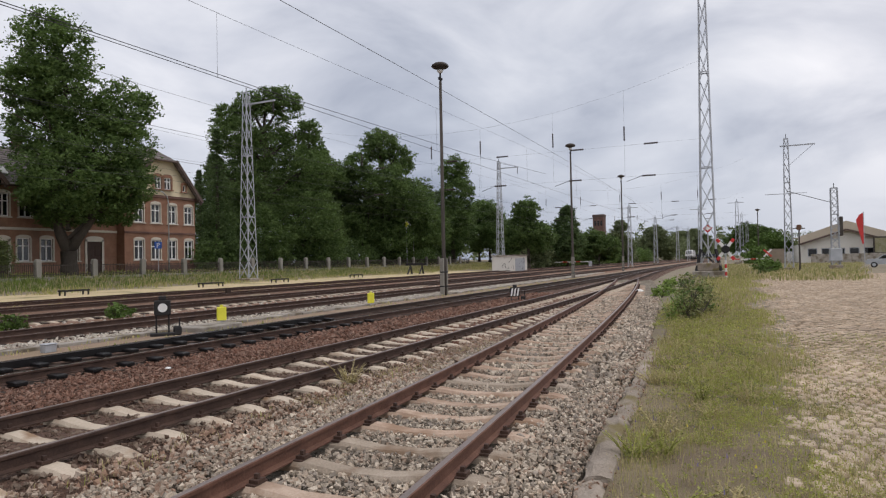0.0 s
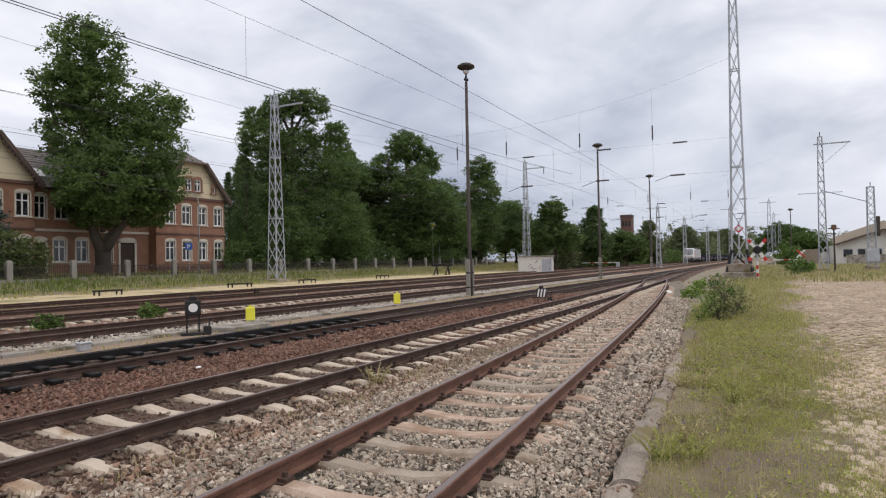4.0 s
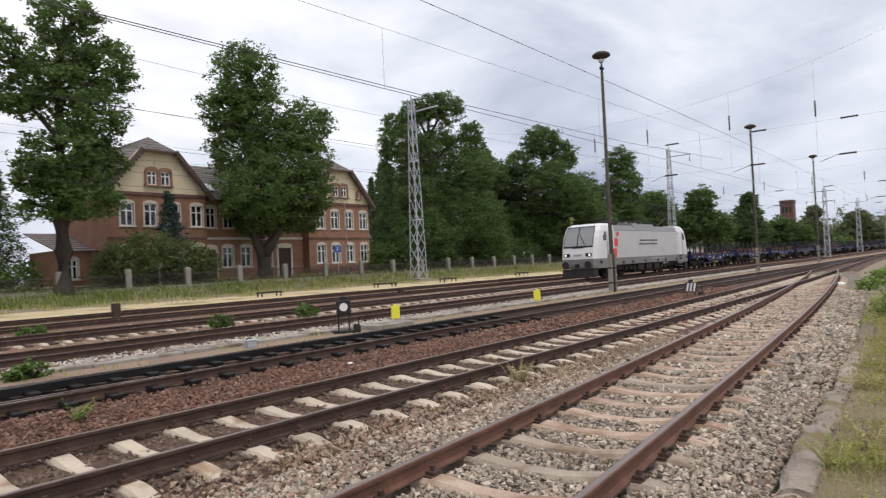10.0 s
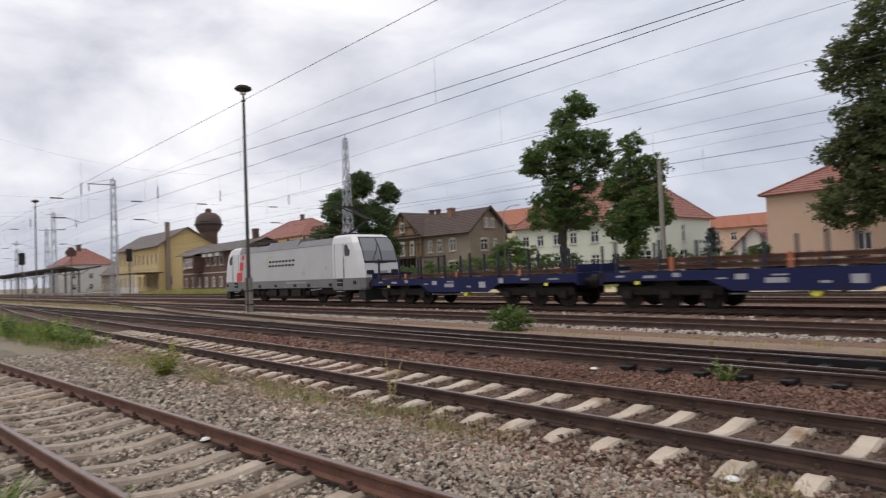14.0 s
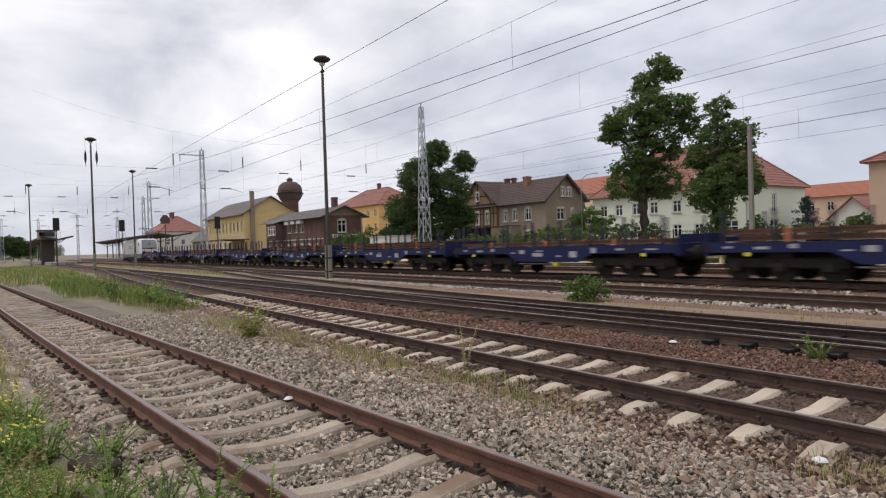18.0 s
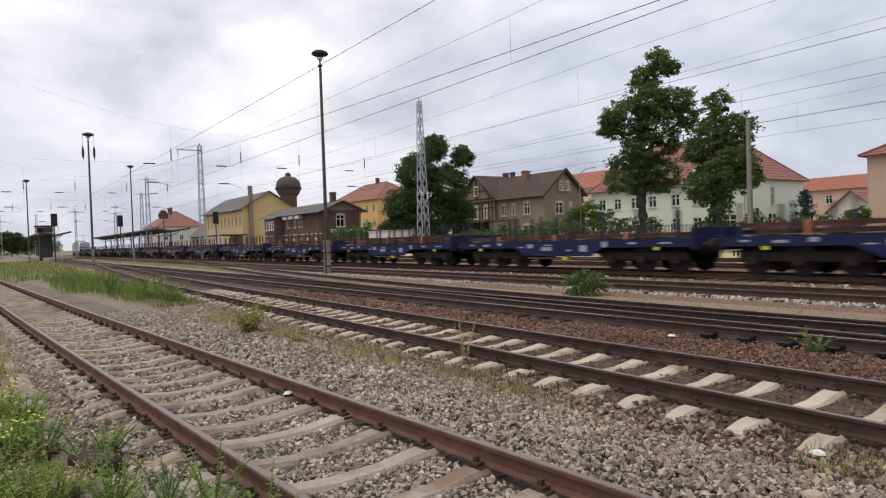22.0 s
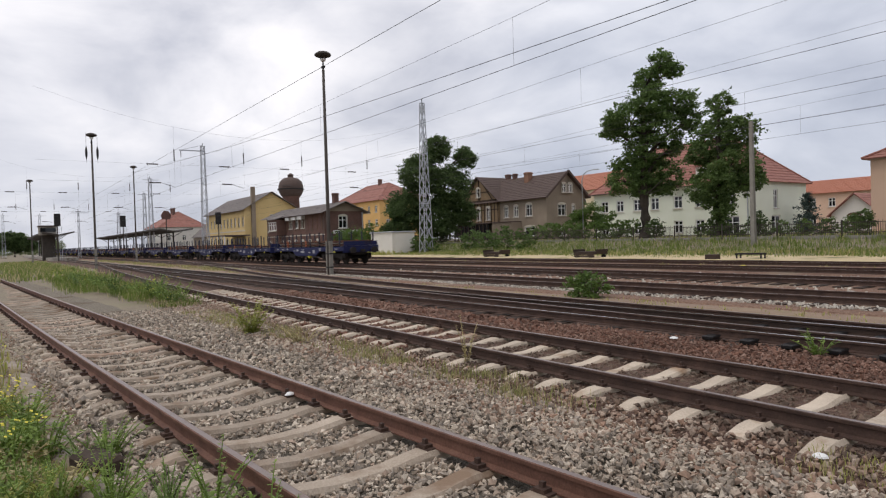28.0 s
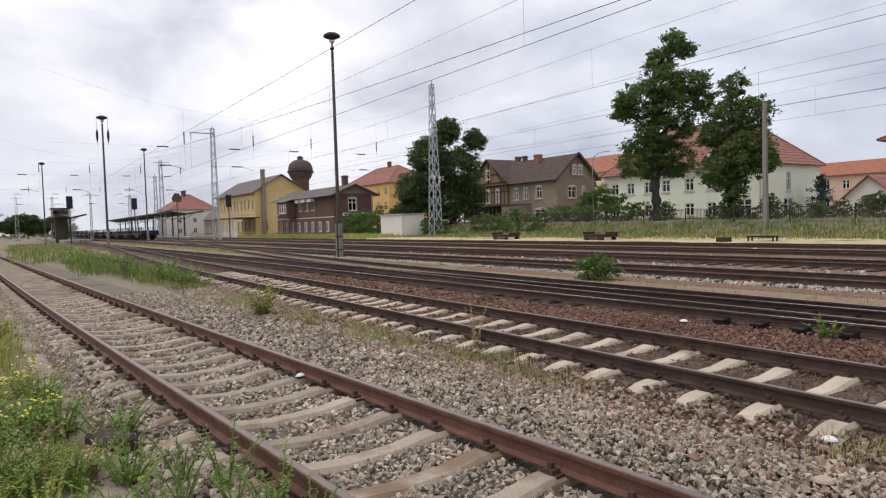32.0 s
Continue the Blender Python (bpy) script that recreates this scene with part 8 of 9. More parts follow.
lay_grass("bank_grass", c, np.array([ground_z(q) for q in c[:, 1]]) - 0.02, 0.3, 0.07, 0.15, "lawn behind the fence")
seed = np.r_[patchy(scatter(3, 12, lambda x: -0.9, in_curb, 2200), 0.2), scatter(9, 24, lambda x: -0.5, in_curb, 1500)]
grass("seed_stalks", seed, np.full(len(seed), -0.14), 0.24, 0.0045, M_GRASS_DRY, "dry thin seed stalks standing in the verge", 0.3)
fl = scatter(3.5, 10, lambda x: -0.3, in_curb, 40)
grass("violet_flowers", fl, np.full(len(fl), -0.06), 0.05, 0.012, M_VIOLET, "small violet flowers in the verge", 0.2, "flowers")
fl = np.r_[scatter(4, 22, lambda x: -0.4, in_curb, 90), scatter(-9, -3, lambda x: -1.5, in_curb, 70), scatter(-45, -18, lambda x: 3.5, lambda x: 5.4, 60)]
fz = np.where(fl[:, 0] < -15, 0.25, -0.04)
grass("yellow_flowers", fl, fz, 0.028, 0.02, M_PETAL, "tiny yellow flowers in the grass", 0.3, "flowers")


def weed(label, x, y, h, r, stalks, material=M_WEED, leaf=0.05, flowers=None, z=-0.17):
    """A leafy plant: bent stalks set with pairs of small leaves."""
    t = thing("weed", label, "weed", pose(x, y, z, 0, 0, rng.uniform(0, 360)))
    g = Geo()
    lv, fv = [], []
    for k in range(stalks):
        a, hh = rng.uniform(0, 2 * math.pi), h * rng.uniform(0.55, 1.1)
        b0 = Vector((math.cos(a), math.sin(a), 0)) * r * 0.35 * rng.random()
        b1 = b0 + Vector((math.cos(a) * r * rng.uniform(0.2, 1.35), math.sin(a) * r * rng.uniform(0.2, 1.35), hh))
        mid = (b0 + b1) / 2 + Vector((0, 0, hh * 0.12))
        g.tube([b0, mid, b1], [0.006, 0.005, 0.002], 4)
        nl = max(5, int(hh / leaf * 1.5))
        for i in range(nl):
            q = (i + 0.5) / nl
            p = b0.lerp(mid, q * 2) if q < 0.5 else mid.lerp(b1, q * 2 - 1)
            s = leaf * (1.25 - 0.7 * q) * rng.uniform(0.7, 1.3)
            for side in (0, math.pi):
                e = rng.uniform(0, 6.28) + side
                d = Vector((math.cos(e), math.sin(e), rng.uniform(-0.2, 0.7)))
                w = d.cross(Vector((0, 0, 1))).normalized() * s * 0.32
                lv.append([p, p + d * s * 0.5 + w, p + d * s, p + d * s * 0.5 - w])
        if flowers is not None:
            for i in range(3):
                p = b1 + Vector(rng.normal(0, 0.03, 3))
                fv.append([p + Vector(o) * 0.016 for o in ((-1, 0, 0.3), (0, -1, -0.3), (1, 0, 0.3), (0, 1, 0.6))])
    st = part("stem", g, material, t)
    st["kind"] = "stuff"
    for nm, arr, mat in (("leaves", lv, material), ("blossom", fv, flowers)):
        if arr:
            v = np.array([[tuple(p) for p in q] for q in arr]).reshape(-1, 3)
            arrays(nm, v, np.arange(len(v)).reshape(-1, 4), mat, parent=t, kind="stuff" if nm == "blossom" else "")
    return t


for (x, y, h, r, n, f) in ((-6.3, 0.05, 0.42, 0.3, 26, 0), (-5.6, -0.1, 0.4, 0.3, 24, 0), (-6.1, 0.75, 0.36, 0.26, 26, 0), (-4.9, 0.62, 0.5, 0.26, 20, 0), (-4.45, 1.18, 0.5, 0.22, 14, 0), (-5.1, 0.15, 0.45, 0.3, 22, 0), (-4.4, 0.5, 0.4, 0.25, 14, 0), (-3.9, 1.35, 0.42, 0.2, 10, 0), (-7.4, -0.35, 0.45, 0.4, 26, 1)):
    weed("leafy green weed with thin stalks on the verge", x, y, h * 0.85, r, n * 2 // 3, M_WEED, 0.042, M_PETAL if f else None)
for k in range(12):
    weed("feathery green weed with small leaves on the verge", rng.uniform(-6.6, -4.5), rng.uniform(-0.5, 0.62), rng.uniform(0.2, 0.38), 0.2, 13, (M_WEED, M_FEATHER, M_GRASS)[k % 3], 0.032)
for (x, y, h) in ((-4.75, 0.95, 0.42), (-4.35, 0.86, 0.5), (-4.1, 1.12, 0.36), (-3.75, 1.22, 0.46), (-3.55, 1.02, 0.38), (-3.35, 1.32, 0.40), (-4.0, 0.72, 0.44), (-3.9, 0.5, 0.4), (-3.6, 0.7, 0.42)):
    weed("thin feathery weed growing through the ballast", x, y, h * 0.75, 0.15, 8, M_FEATHER, 0.028)
for k in range(24):
    x = rng.uniform(4.2, 17)
    weed("low yellow-green weed tuft on the verge", x, rng.uniform(-0.25, y_curb(x) - 0.35), rng.uniform(0.10, 0.26), 0.2, 14, (M_GRASS, M_GRASS_DRY)[k % 2], 0.034, None, -0.14)
for k in range(5):
    weed("leafy green weed with thin stalks on the verge", rng.uniform(-7.6, -5.0), rng.uniform(-0.7, 0.45), rng.uniform(0.22, 0.42), 0.26, 18, M_WEED, 0.07)
for k in range(26):
    x = rng.uniform(-13.5, -5.2)
    weed("yellow-flowering weed tuft on the verge", x, y_curb(x) - rng.uniform(0.3, 0.9), rng.uniform(0.14, 0.34), 0.24, 16, (M_GRASS, M_GRASS_DRY, M_WEED)[k % 3], 0.05, M_PETAL if k % 4 == 0 else None, -0.14)
weed("yellow-green bushy weed between two tracks", -12.75, 4.2, 0.62, 0.36, 34, M_GRASS, 0.085)
weed("thin tall weed beside a rail", -7.3, 5.5, 0.6, 0.14, 5, M_GRASS_DRY, 0.045)
weed("small green weed on rusty ballast", -4.25, 9.35, 0.34, 0.22, 12, M_WEED, 0.07)
weed("small green weed on rusty ballast", 3.2, 8.9, 0.25, 0.2, 9, M_WEED, 0.06)
weed("reddish low weed between two tracks", -10.9, 4.5, 0.35, 0.4, 16, M_GRASS_DRY, 0.05)
weed("dry tuft of weed beside a rail", 7.9, 5.3, 0.3, 0.3, 22, M_GRASS_DRY, 0.04)
weed("dry tuft of weed beside a rail", 1.5, 4.9, 0.22, 0.25, 16, M_GRASS_DRY, 0.04)
for k in range(40):
    x = -21.0 - 0.68 * k + rng.uniform(-0.5, 0.5)
    weed("tall flowering weed in the grass between two tracks", x, 3.7 + rng.uniform(0.1, 1.5) - (0.7 if x < -30 else 0), rng.uniform(0.3, 0.85), 0.42, 15, (M_WEED, M_BUSH, M_WEED)[k % 3], 0.10, M_PETAL if k % 3 == 0 else None, -0.2)
for (x, y, r, h) in ((-12.95, 14.2, 0.75, 0.55), (15.5, 20.0, 0.55, 0.45), (11.6, 19.6, 0.5, 0.4), (4.2, 14.0, 0.4, 0.22), (7.4, 23.9, 0.5, 0.35), (-0.2, 29.0, 0.5, 0.35)):
    bush("track_bush", "low leafy bush growing between the tracks", x, y, -0.25, [(-r * 0.5, 0, h * 0.55, r * 0.5), (r * 0.5, 0.05, h * 0.5, r * 0.5), (0, 0, h * 0.75, r * 0.5)], M_BUSH, 0.11, 5.0)
for mt, d in ((M_OLIVE, 0.0), (M_BUSH, 0.35)):
    bush("verge_bush", "loose green bush with reddish shoots beside the kerb", 18.2 + d, 1.4 + 0.3 * d, -0.15, [(0.3, 0, 0.32, 0.38), (1.5, 0.15, 0.45, 0.5), (3.2, -0.1, 0.45, 0.58), (4.9, 0.2, 0.5, 0.62), (0.9, -0.15, 0.65, 0.28), (2.4, 0.2, 0.78, 0.36), (3.6, 0.3, 0.9, 0.3), (1.9, -0.3, 0.4, 0.4)], mt, 0.085, 1.3)
for k in range(9):
    weed("tall leafy shoots in the verge bush", 18.1 + 0.55 * k, 1.45 + rng.normal(0, 0.25), rng.uniform(0.7, 1.25), 0.4, 12, (M_WEED, M_OLIVE, M_BUSH)[k % 3], 0.10)
bush("verge_bush", "wild bushes at the foot of the mast", 29, 3.3, -0.15, [(0, 0, 0.25, 0.4), (2.5, 0, 0.3, 0.45), (5, 0.1, 0.25, 0.4)], M_WEED, 0.14, 3.0)
bush("verge_bush", "wild bushes beside the level crossing", 64, -1.5, -0.15, [(0, 0, 0.4, 0.6), (3, -0.6, 0.5, 0.8), (7, -1.0, 0.5, 0.8), (11, 0, 0.6, 1.0)], M_BUSH, 0.25, 2.0)

# ---- fence along the street ----
FENCE = thing("fence", "concrete posts with dark iron railings along the street", "fence", kind="structure")
y_fence = lambda x: 48.0 + (0.04 * min(-x, 50) if x < 0 else 0)
POST = Geo().loft([[(a * s, b * s, z) for a, b in ((-0.2, -0.17), (0.2, -0.17), (0.2, 0.17), (-0.2, 0.17))] for s, z in ((1, -0.3), (1, 1.28), (0.86, 1.42), (0.5, 1.48))]).mesh("post")
POST.materials.append(M_FENCE_POST)
SLIM = Geo().box(-0.05, 0.05, -0.05, 0.05, -0.3, 1.2, 0.01).mesh("post")
SLIM.materials.append(M_POLE)
g = Geo()
for z in (0.28, 0.98):
    g.box(-2.13, 2.13, -0.025, 0.025, z, z + 0.045)
for k in range(31):
    xx = -2.05 + k * 4.1 / 30
    g.beam((xx, 0, 0.12), (xx, 0, 1.14 if k % 2 else 1.05), 0.026)
PANEL = g.mesh("railing")
PANEL.materials.append(M_POLE)
PLINTH = Geo().box(-2.12, 2.12, -0.1, 0.1, -0.3, 0.1, 0.01).mesh("plinth")
PLINTH.materials.append(M_FENCE_POST)
for k in range(-22, 20):
    x = 21.05 + 4.62 * k
    if -6 < x < -1:
        continue
    zf = ground_z(y_fence(x)) + 0.12
    if x > -20:
        part("post", POST, M_CONCRETE, FENCE, m=pose(x, y_fence(x), zf - (0.3 if x < -5 else 0), 0, rng.normal(0, 0.8), rng.normal(0, 2)))
    else:
        part("post", SLIM, M_POLE, FENCE, m=pose(x, y_fence(x), zf, 0, rng.normal(0, 0.8), 0))
    xm = x + 2.31
    zr = math.degrees(math.atan2(y_fence(x + 4.62) - y_fence(x), 4.62))
    part("railing", PANEL, M_POLE, FENCE, m=pose(xm, y_fence(xm), zf, 0, 0, zr))
    part("plinth", PLINTH, M_CONCRETE, FENCE, m=pose(xm, y_fence(xm), zf, 0, 0, zr))


# ---- cable trough and line-side fittings ----
TROUGH = thing("cable_trough", "concrete cable trough with loose pale lids beside the tracks", "cable trough", kind="structure")
LID = Geo().box(-0.49, 0.49, -0.17, 0.17, -0.1, 0, 0.012).mesh("lid")
LID.materials.append(M_CONCRETE)
for k in range(62):
    x = 3.0 + k * 0.995
    part("lid", LID, M_CONCRETE, TROUGH, m=pose(x, 14.42 + 0.012 * k * 0.2 + rng.normal(0, 0.015), -0.16 + rng.normal(0, 0.008), rng.normal(0, 1), 0, rng.normal(0, 0.6)))
tagged(part("concrete_slab", Geo().box(-0.8, 0.8, -0.42, 0.42, -0.16, 0, 0.02), M_CONCRETE, m=pose(13.6, 13.75, -0.1, 0, 0, 2)), "flat pale concrete slab beside a shunting signal", "slab")
tagged(part("concrete_block", Geo().box(-0.2, 0.2, -0.12, 0.12, -0.16, 0, 0.03), M_TIMBER, m=pose(-5.75, 0.62, -0.03, 3, 4, 25)), "dark weathered block lying among weeds", "block")
tagged(part("concrete_block", Geo().box(-0.14, 0.14, -0.14, 0.14, -0.12, 0.06, 0.03), M_CONCRETE, m=pose(-1.3, 8.9, -0.17, 3, 4, 15)), "grey stone block on rusty ballast", "block")
b = thing("junction_box", "small grey steel junction box beside the trough", "box", pose(8.9, 13.75, -0.24))
part("body", Geo().box(-0.13, 0.13, -0.09, 0.09, 0, 0.17, 0.012), M_STEEL, b)
part("lid", Geo().box(-0.145, 0.145, -0.105, 0.105, 0.172, 0.195, 0.008), M_STEEL, b)


def dwarf_signal(x, y, rz, label, striped=False):
    """A knee-high shunting signal: a black case on a stand with a white disc or bars, and its drive beside it."""
    t = thing("shunting_signal", label, "signal", pose(x, y, -0.24, 0, 0, rz))
    z = 0.22 if striped else 0.54
    for s in (-0.15, 0.15):
        part("leg", Geo().box(s - 0.02, s + 0.02, -0.03, 0.03, 0, z + 0.04, 0.005), M_BLACK, t)
    part("base", Geo().box(-0.3, 0.3, -0.15, 0.15, -0.02, 0.08, 0.01), M_BLACK, t)
    part("case", Geo().box(-0.2, 0.2, -0.1, 0.1, z, z + 0.39, 0.02), M_BLACK, t)
    part("cap", Geo().box(-0.09, 0.09, -0.08, 0.08, z + 0.394, z + 0.5, 0.015), M_BLACK, t)
    if striped:
        for k in range(3):
            part("stripe", Geo().slab([(-0.19 + k * 0.13, z + 0.03), (-0.12 + k * 0.13, z + 0.03), (-0.06 + k * 0.13, z + 0.36), (-0.13 + k * 0.13, z + 0.36)], "y", -0.112, -0.102), M_WHITE, t, "white slanting bar")
    else:
        ring = [[(0.115 * math.cos(2 * math.pi * k / 20), yy, z + 0.2 + 0.115 * math.sin(2 * math.pi * k / 20)) for k in range(20)] for yy in (-0.102, -0.118)]
        part("disc", Geo().loft(ring), M_WHITE, t, "round white disc")
    part("drive", Geo().box(0.26, 0.46, -0.1, 0.1, 0.0, 0.24, 0.03), M_BLACK, t)
    part("lever", Geo().beam((0.4, 0, 0.22), (0.42, 0, 0.44), 0.035), M_BLACK, t)
    return t


dwarf_signal(12.0, 13.85, -38, "black shunting signal with a round white disc")
dwarf_signal(26.3, 9.05, -70, "low black shunting signal with white bars", True)
for (x, y) in ((14.85, 14.6), (22.7, 14.1)):
    t = thing("yellow_marker", "bright yellow square marker post beside the trough", "marker", pose(x, y, -0.24, 0, 0, -40))
    part("post", Geo().box(-0.03, 0.03, -0.02, 0.02, 0, 0.3), M_STEEL, t)
    part("cover", Geo().box(-0.14, 0.14, -0.05, 0.05, 0.12, 0.54, 0.02), M_YELLOW, t, "yellow sheet cover")
    part("tab", Geo().box(-0.05, 0.05, -0.03, 0.03, 0.542, 0.60, 0.01), M_YELLOW, t)
for (x, y, h, w) in ((12.4, 29.6, 0.75, 0.34), (28.3, 27.3, 0.5, 0.3), (-1.35, 15.0, 0.4, 0.1), (-21.2, 34.0, 0.5, 0.7)):
    tagged(part("stub_post", Geo().box(-w / 2, w / 2, -w * 0.35, w * 0.35, -0.1, h, 0.02), M_TIMBER, m=pose(x, y, -0.25, 0, 0, rng.uniform(-8, 8))), "short weathered brown stub post between the tracks", "post")
for (x, y, s) in ((-15.9, 27.9, 0.22), (-14.7, 27.6, 0.17), (-18.4, 28.5, 0.12)):
    t = thing("track_magnet", "yellow-capped track device beside a rail", "device", pose(x, y, -0.22, 0, 0, 10))
    part("foot", Geo().box(-s * 0.5, s * 0.5, -s * 0.4, s * 0.4, 0, s * 0.5, 0.02), M_STEEL, t)
    part("cap", Geo().loft([[(s * q * math.cos(2 * math.pi * k / 10), s * q * math.sin(2 * math.pi * k / 10), z) for k in range(10)] for q, z in ((0.7, s * 0.5), (0.72, s * 0.75), (0.45, s * 1.0))]), M_YELLOW, t, "yellow plastic cap")


def rack(x, y, rz, L, h, label):
    """A low angle-iron frame that stands on the sand."""
    t = thing("iron_rack", label, "rack", pose(x, y, ground_z(y), 0, 0, rz), "iron racks on the sandy strip")
    for s in (-1, 1):
        part("rail", Geo().box(-L / 2, L / 2, s * 0.22 - 0.035, s * 0.22 + 0.035, h - 0.09, h, 0.008), M_BLACK, t)
        for e in (-1, 1):
            part("leg", Geo().beam((e * (L / 2 - 0.1), s * 0.22, 0), (e * (L / 2 - 0.1), s * 0.22, h - 0.09), 0.07), M_BLACK, t)
    for e in (-1, 0, 1):
        part("crossbar", Geo().beam((e * (L / 2 - 0.1), -0.2, h - 0.05), (e * (L / 2 - 0.1), 0.2, h - 0.05), 0.05), M_BLACK, t)
    return t


for (x, y, rz, L) in ((24.6, 35.6, 3, 1.7), (35.2, 35.6, -4, 2.0), (43.4, 36.0, 5, 2.0), (56, 36.5, 8, 2.2), (-19.6, 35.2, 2, 1.6)):
    rack(x, y, rz, L, 0.5, "low dark iron rack standing on the sandy strip")


def trolley(x, y, rz, L):
    t = thing("rail_trolley", "small dark wooden trolley parked on the sand", "trolley", pose(x, y, ground_z(y) - 0.01, 0, 0, rz))
    part("deck", Geo().box(-L / 2, L / 2, -0.6, 0.6, 0.42, 0.62, 0.02), M_TIMBER, t)
    for e in (-1, 1):
        part("end_board", Geo().box(e * L / 2 - 0.05, e * L / 2 + 0.05, -0.6, 0.6, 0.62, 0.78, 0.01), M_TIMBER, t)
        for s in (-1, 1):
            rim = [[(e * (L / 2 - 0.4) + 0.21 * math.cos(2 * math.pi * k / 14), s * 0.62 + yy, 0.21 + 0.21 * math.sin(2 * math.pi * k / 14)) for k in range(14)] for yy in (-0.05, 0.05)]
            part("wheel", Geo().loft(rim), M_BLACK, t)
    for k in range(3):
        part("board", Geo().box(-L / 2 + 0.1, L / 2 - 0.1, -0.68, -0.63, 0.25 + 0.13 * k, 0.36 + 0.13 * k, 0.01), M_TIMBER, t)
    return t


trolley(-42.0, 35.2, 3, 2.1)
trolley(-31.6, 35.3, -2, 2.2)
t = thing("buffer_stop", "dark steel buffer stop on a siding end", "buffer stop", pose(70, 36.8, -0.1, 0, 0, 10))
for s in (-1, 1):
    part("upright", Geo().beam((0.5, s * 0.75, 0), (-0.1, s * 0.75, 1.3), 0.16), M_BLACK, t)
    part("strut", Geo().beam((-1.3, s * 0.75, 0), (0.0, s * 0.75, 1.1), 0.14), M_BLACK, t)
    part("foot", Geo().beam((-1.5, s * 0.75, 0.06), (0.8, s * 0.75, 0.06), 0.12), M_BLACK, t)
part("beam", Geo().box(-0.2, 0.1, -1.3, 1.3, 1.15, 1.42, 0.02), M_BLACK, t)
# litter and odd stones
for (x, y, z, s, lab) in ((-6.4, 9.1, -0.14, 0.07, "white round stone on rusty ballast"), (-7.0, 2.72, -0.12, 0.06, "scrap of white paper beside the rail"), (-2.35, 5.15, -0.16, 0.06, "crumpled white paper by a sleeper end"), (7.9, 9.0, -0.16, 0.055, "white flat stone on rusty ballast"), (33.5, 4.9, -0.13, 0.22, "white plastic scrap beside the siding"), (-2.0, 4.3, -0.15, 0.07, "reddish stone among the ballast")):
    k = rng.normal(0, 0.2, 3)
    tagged(part("litter", Geo().dome(0, 0, -s * 0.15, s, s * 0.5, 7, 3), M_WHITE if "white" in lab else M_SLEEPER_RED, m=pose(x, y, z, 14 * k[0], 14 * k[1], 90 * k[2])), lab, "litter")


# ---- overhead line ----
def wire_line(label, pts, r=0.012, droppers=(), lower=None):
    t = thing("overhead_wire", label, "wire")
    part("wire", Geo().tube(pts, r * 0.68, 5, False), M_WIRE, t)
    for x in droppers:
        z1 = float(np.interp(x, [p[0] for p in pts], [p[2] for p in pts]))
        y1 = float(np.interp(x, [p[0] for p in pts], [p[1] for p in pts]))
        part("dropper", Geo().tube([(x, y1, z1), (x, y1, lower)], 0.004, 4, False), M_WIRE, t)
    return t


X_ALL = list(range(-240, 241, 12))
drops = [x + 4.5 for x in range(-115, 110, 11)]
wire_line("contact wire over a track", [(x, Y_THIRD, 5.7 + 0.0002 * abs(x)) for x in X_ALL], 0.011)
wire_line("carrying wire over a track with droppers", [(x, Y_THIRD, 6.95 + 0.017 * max(x, -6) if abs(x) < 46 else 7.6) for x in X_ALL], 0.006, drops, 5.71)
wire_line("slack second wire rising to the mast", [(-63, Y_THIRD, 8.4), (-48, Y_THIRD, 7.5), (-34, Y_THIRD, 6.8), (-21, Y_THIRD, 6.3), (-14.8, Y_THIRD, 6.1), (-8.6, Y_THIRD, 5.92), (-2.6, Y_THIRD, 5.76), (4, Y_THIRD, 5.74), (12, Y_THIRD, 5.78), (24, Y_THIRD, 6.0), (36, Y_THIRD, 6.5)], 0.012)
wire_line("contact wire over the second track", [(x, 6.58 + 0.0004 * max(x, 0) ** 2 if x > -60 else 6.58 - 0.03 * (x + 60), 5.8) for x in range(-108, 73, 6)], 0.008)
for y, zc, zm in ((Y_FOURTH, 5.95, 7.1), (Y_FIFTH, 6.02, 7.4), (Y_SIXTH, 6.0, 7.4), (Y_SEVENTH, 6.1, 7.3)):
    wire_line("contact wire over a main track", [(x, y, zc) for x in X_ALL], 0.010)
    wire_line("carrying wire over a main track with droppers", [(x, y, zm + 0.25 * math.cos(2 * math.pi * (x - 49) / 56) + (0.2 if y == Y_FOURTH and x > 0 else 0)) for x in np.arange(-231, 232, 7.0)], 0.007, [x + 3 for x in range(-60, 70, 14)], zc)


def insulator(parent, p, q, r=0.075):
    """A string of dished porcelain pieces between two points."""
    p, q = Vector(p), Vector(q)
    n = 13
    part("insulator", Geo().tube([p.lerp(q, k / (n - 1)) for k in range(n)], [r * (0.35 if k % 2 == 0 else 1.0) for k in range(n)], 8), M_INSULATOR, parent, "brown porcelain insulator", smooth=True)


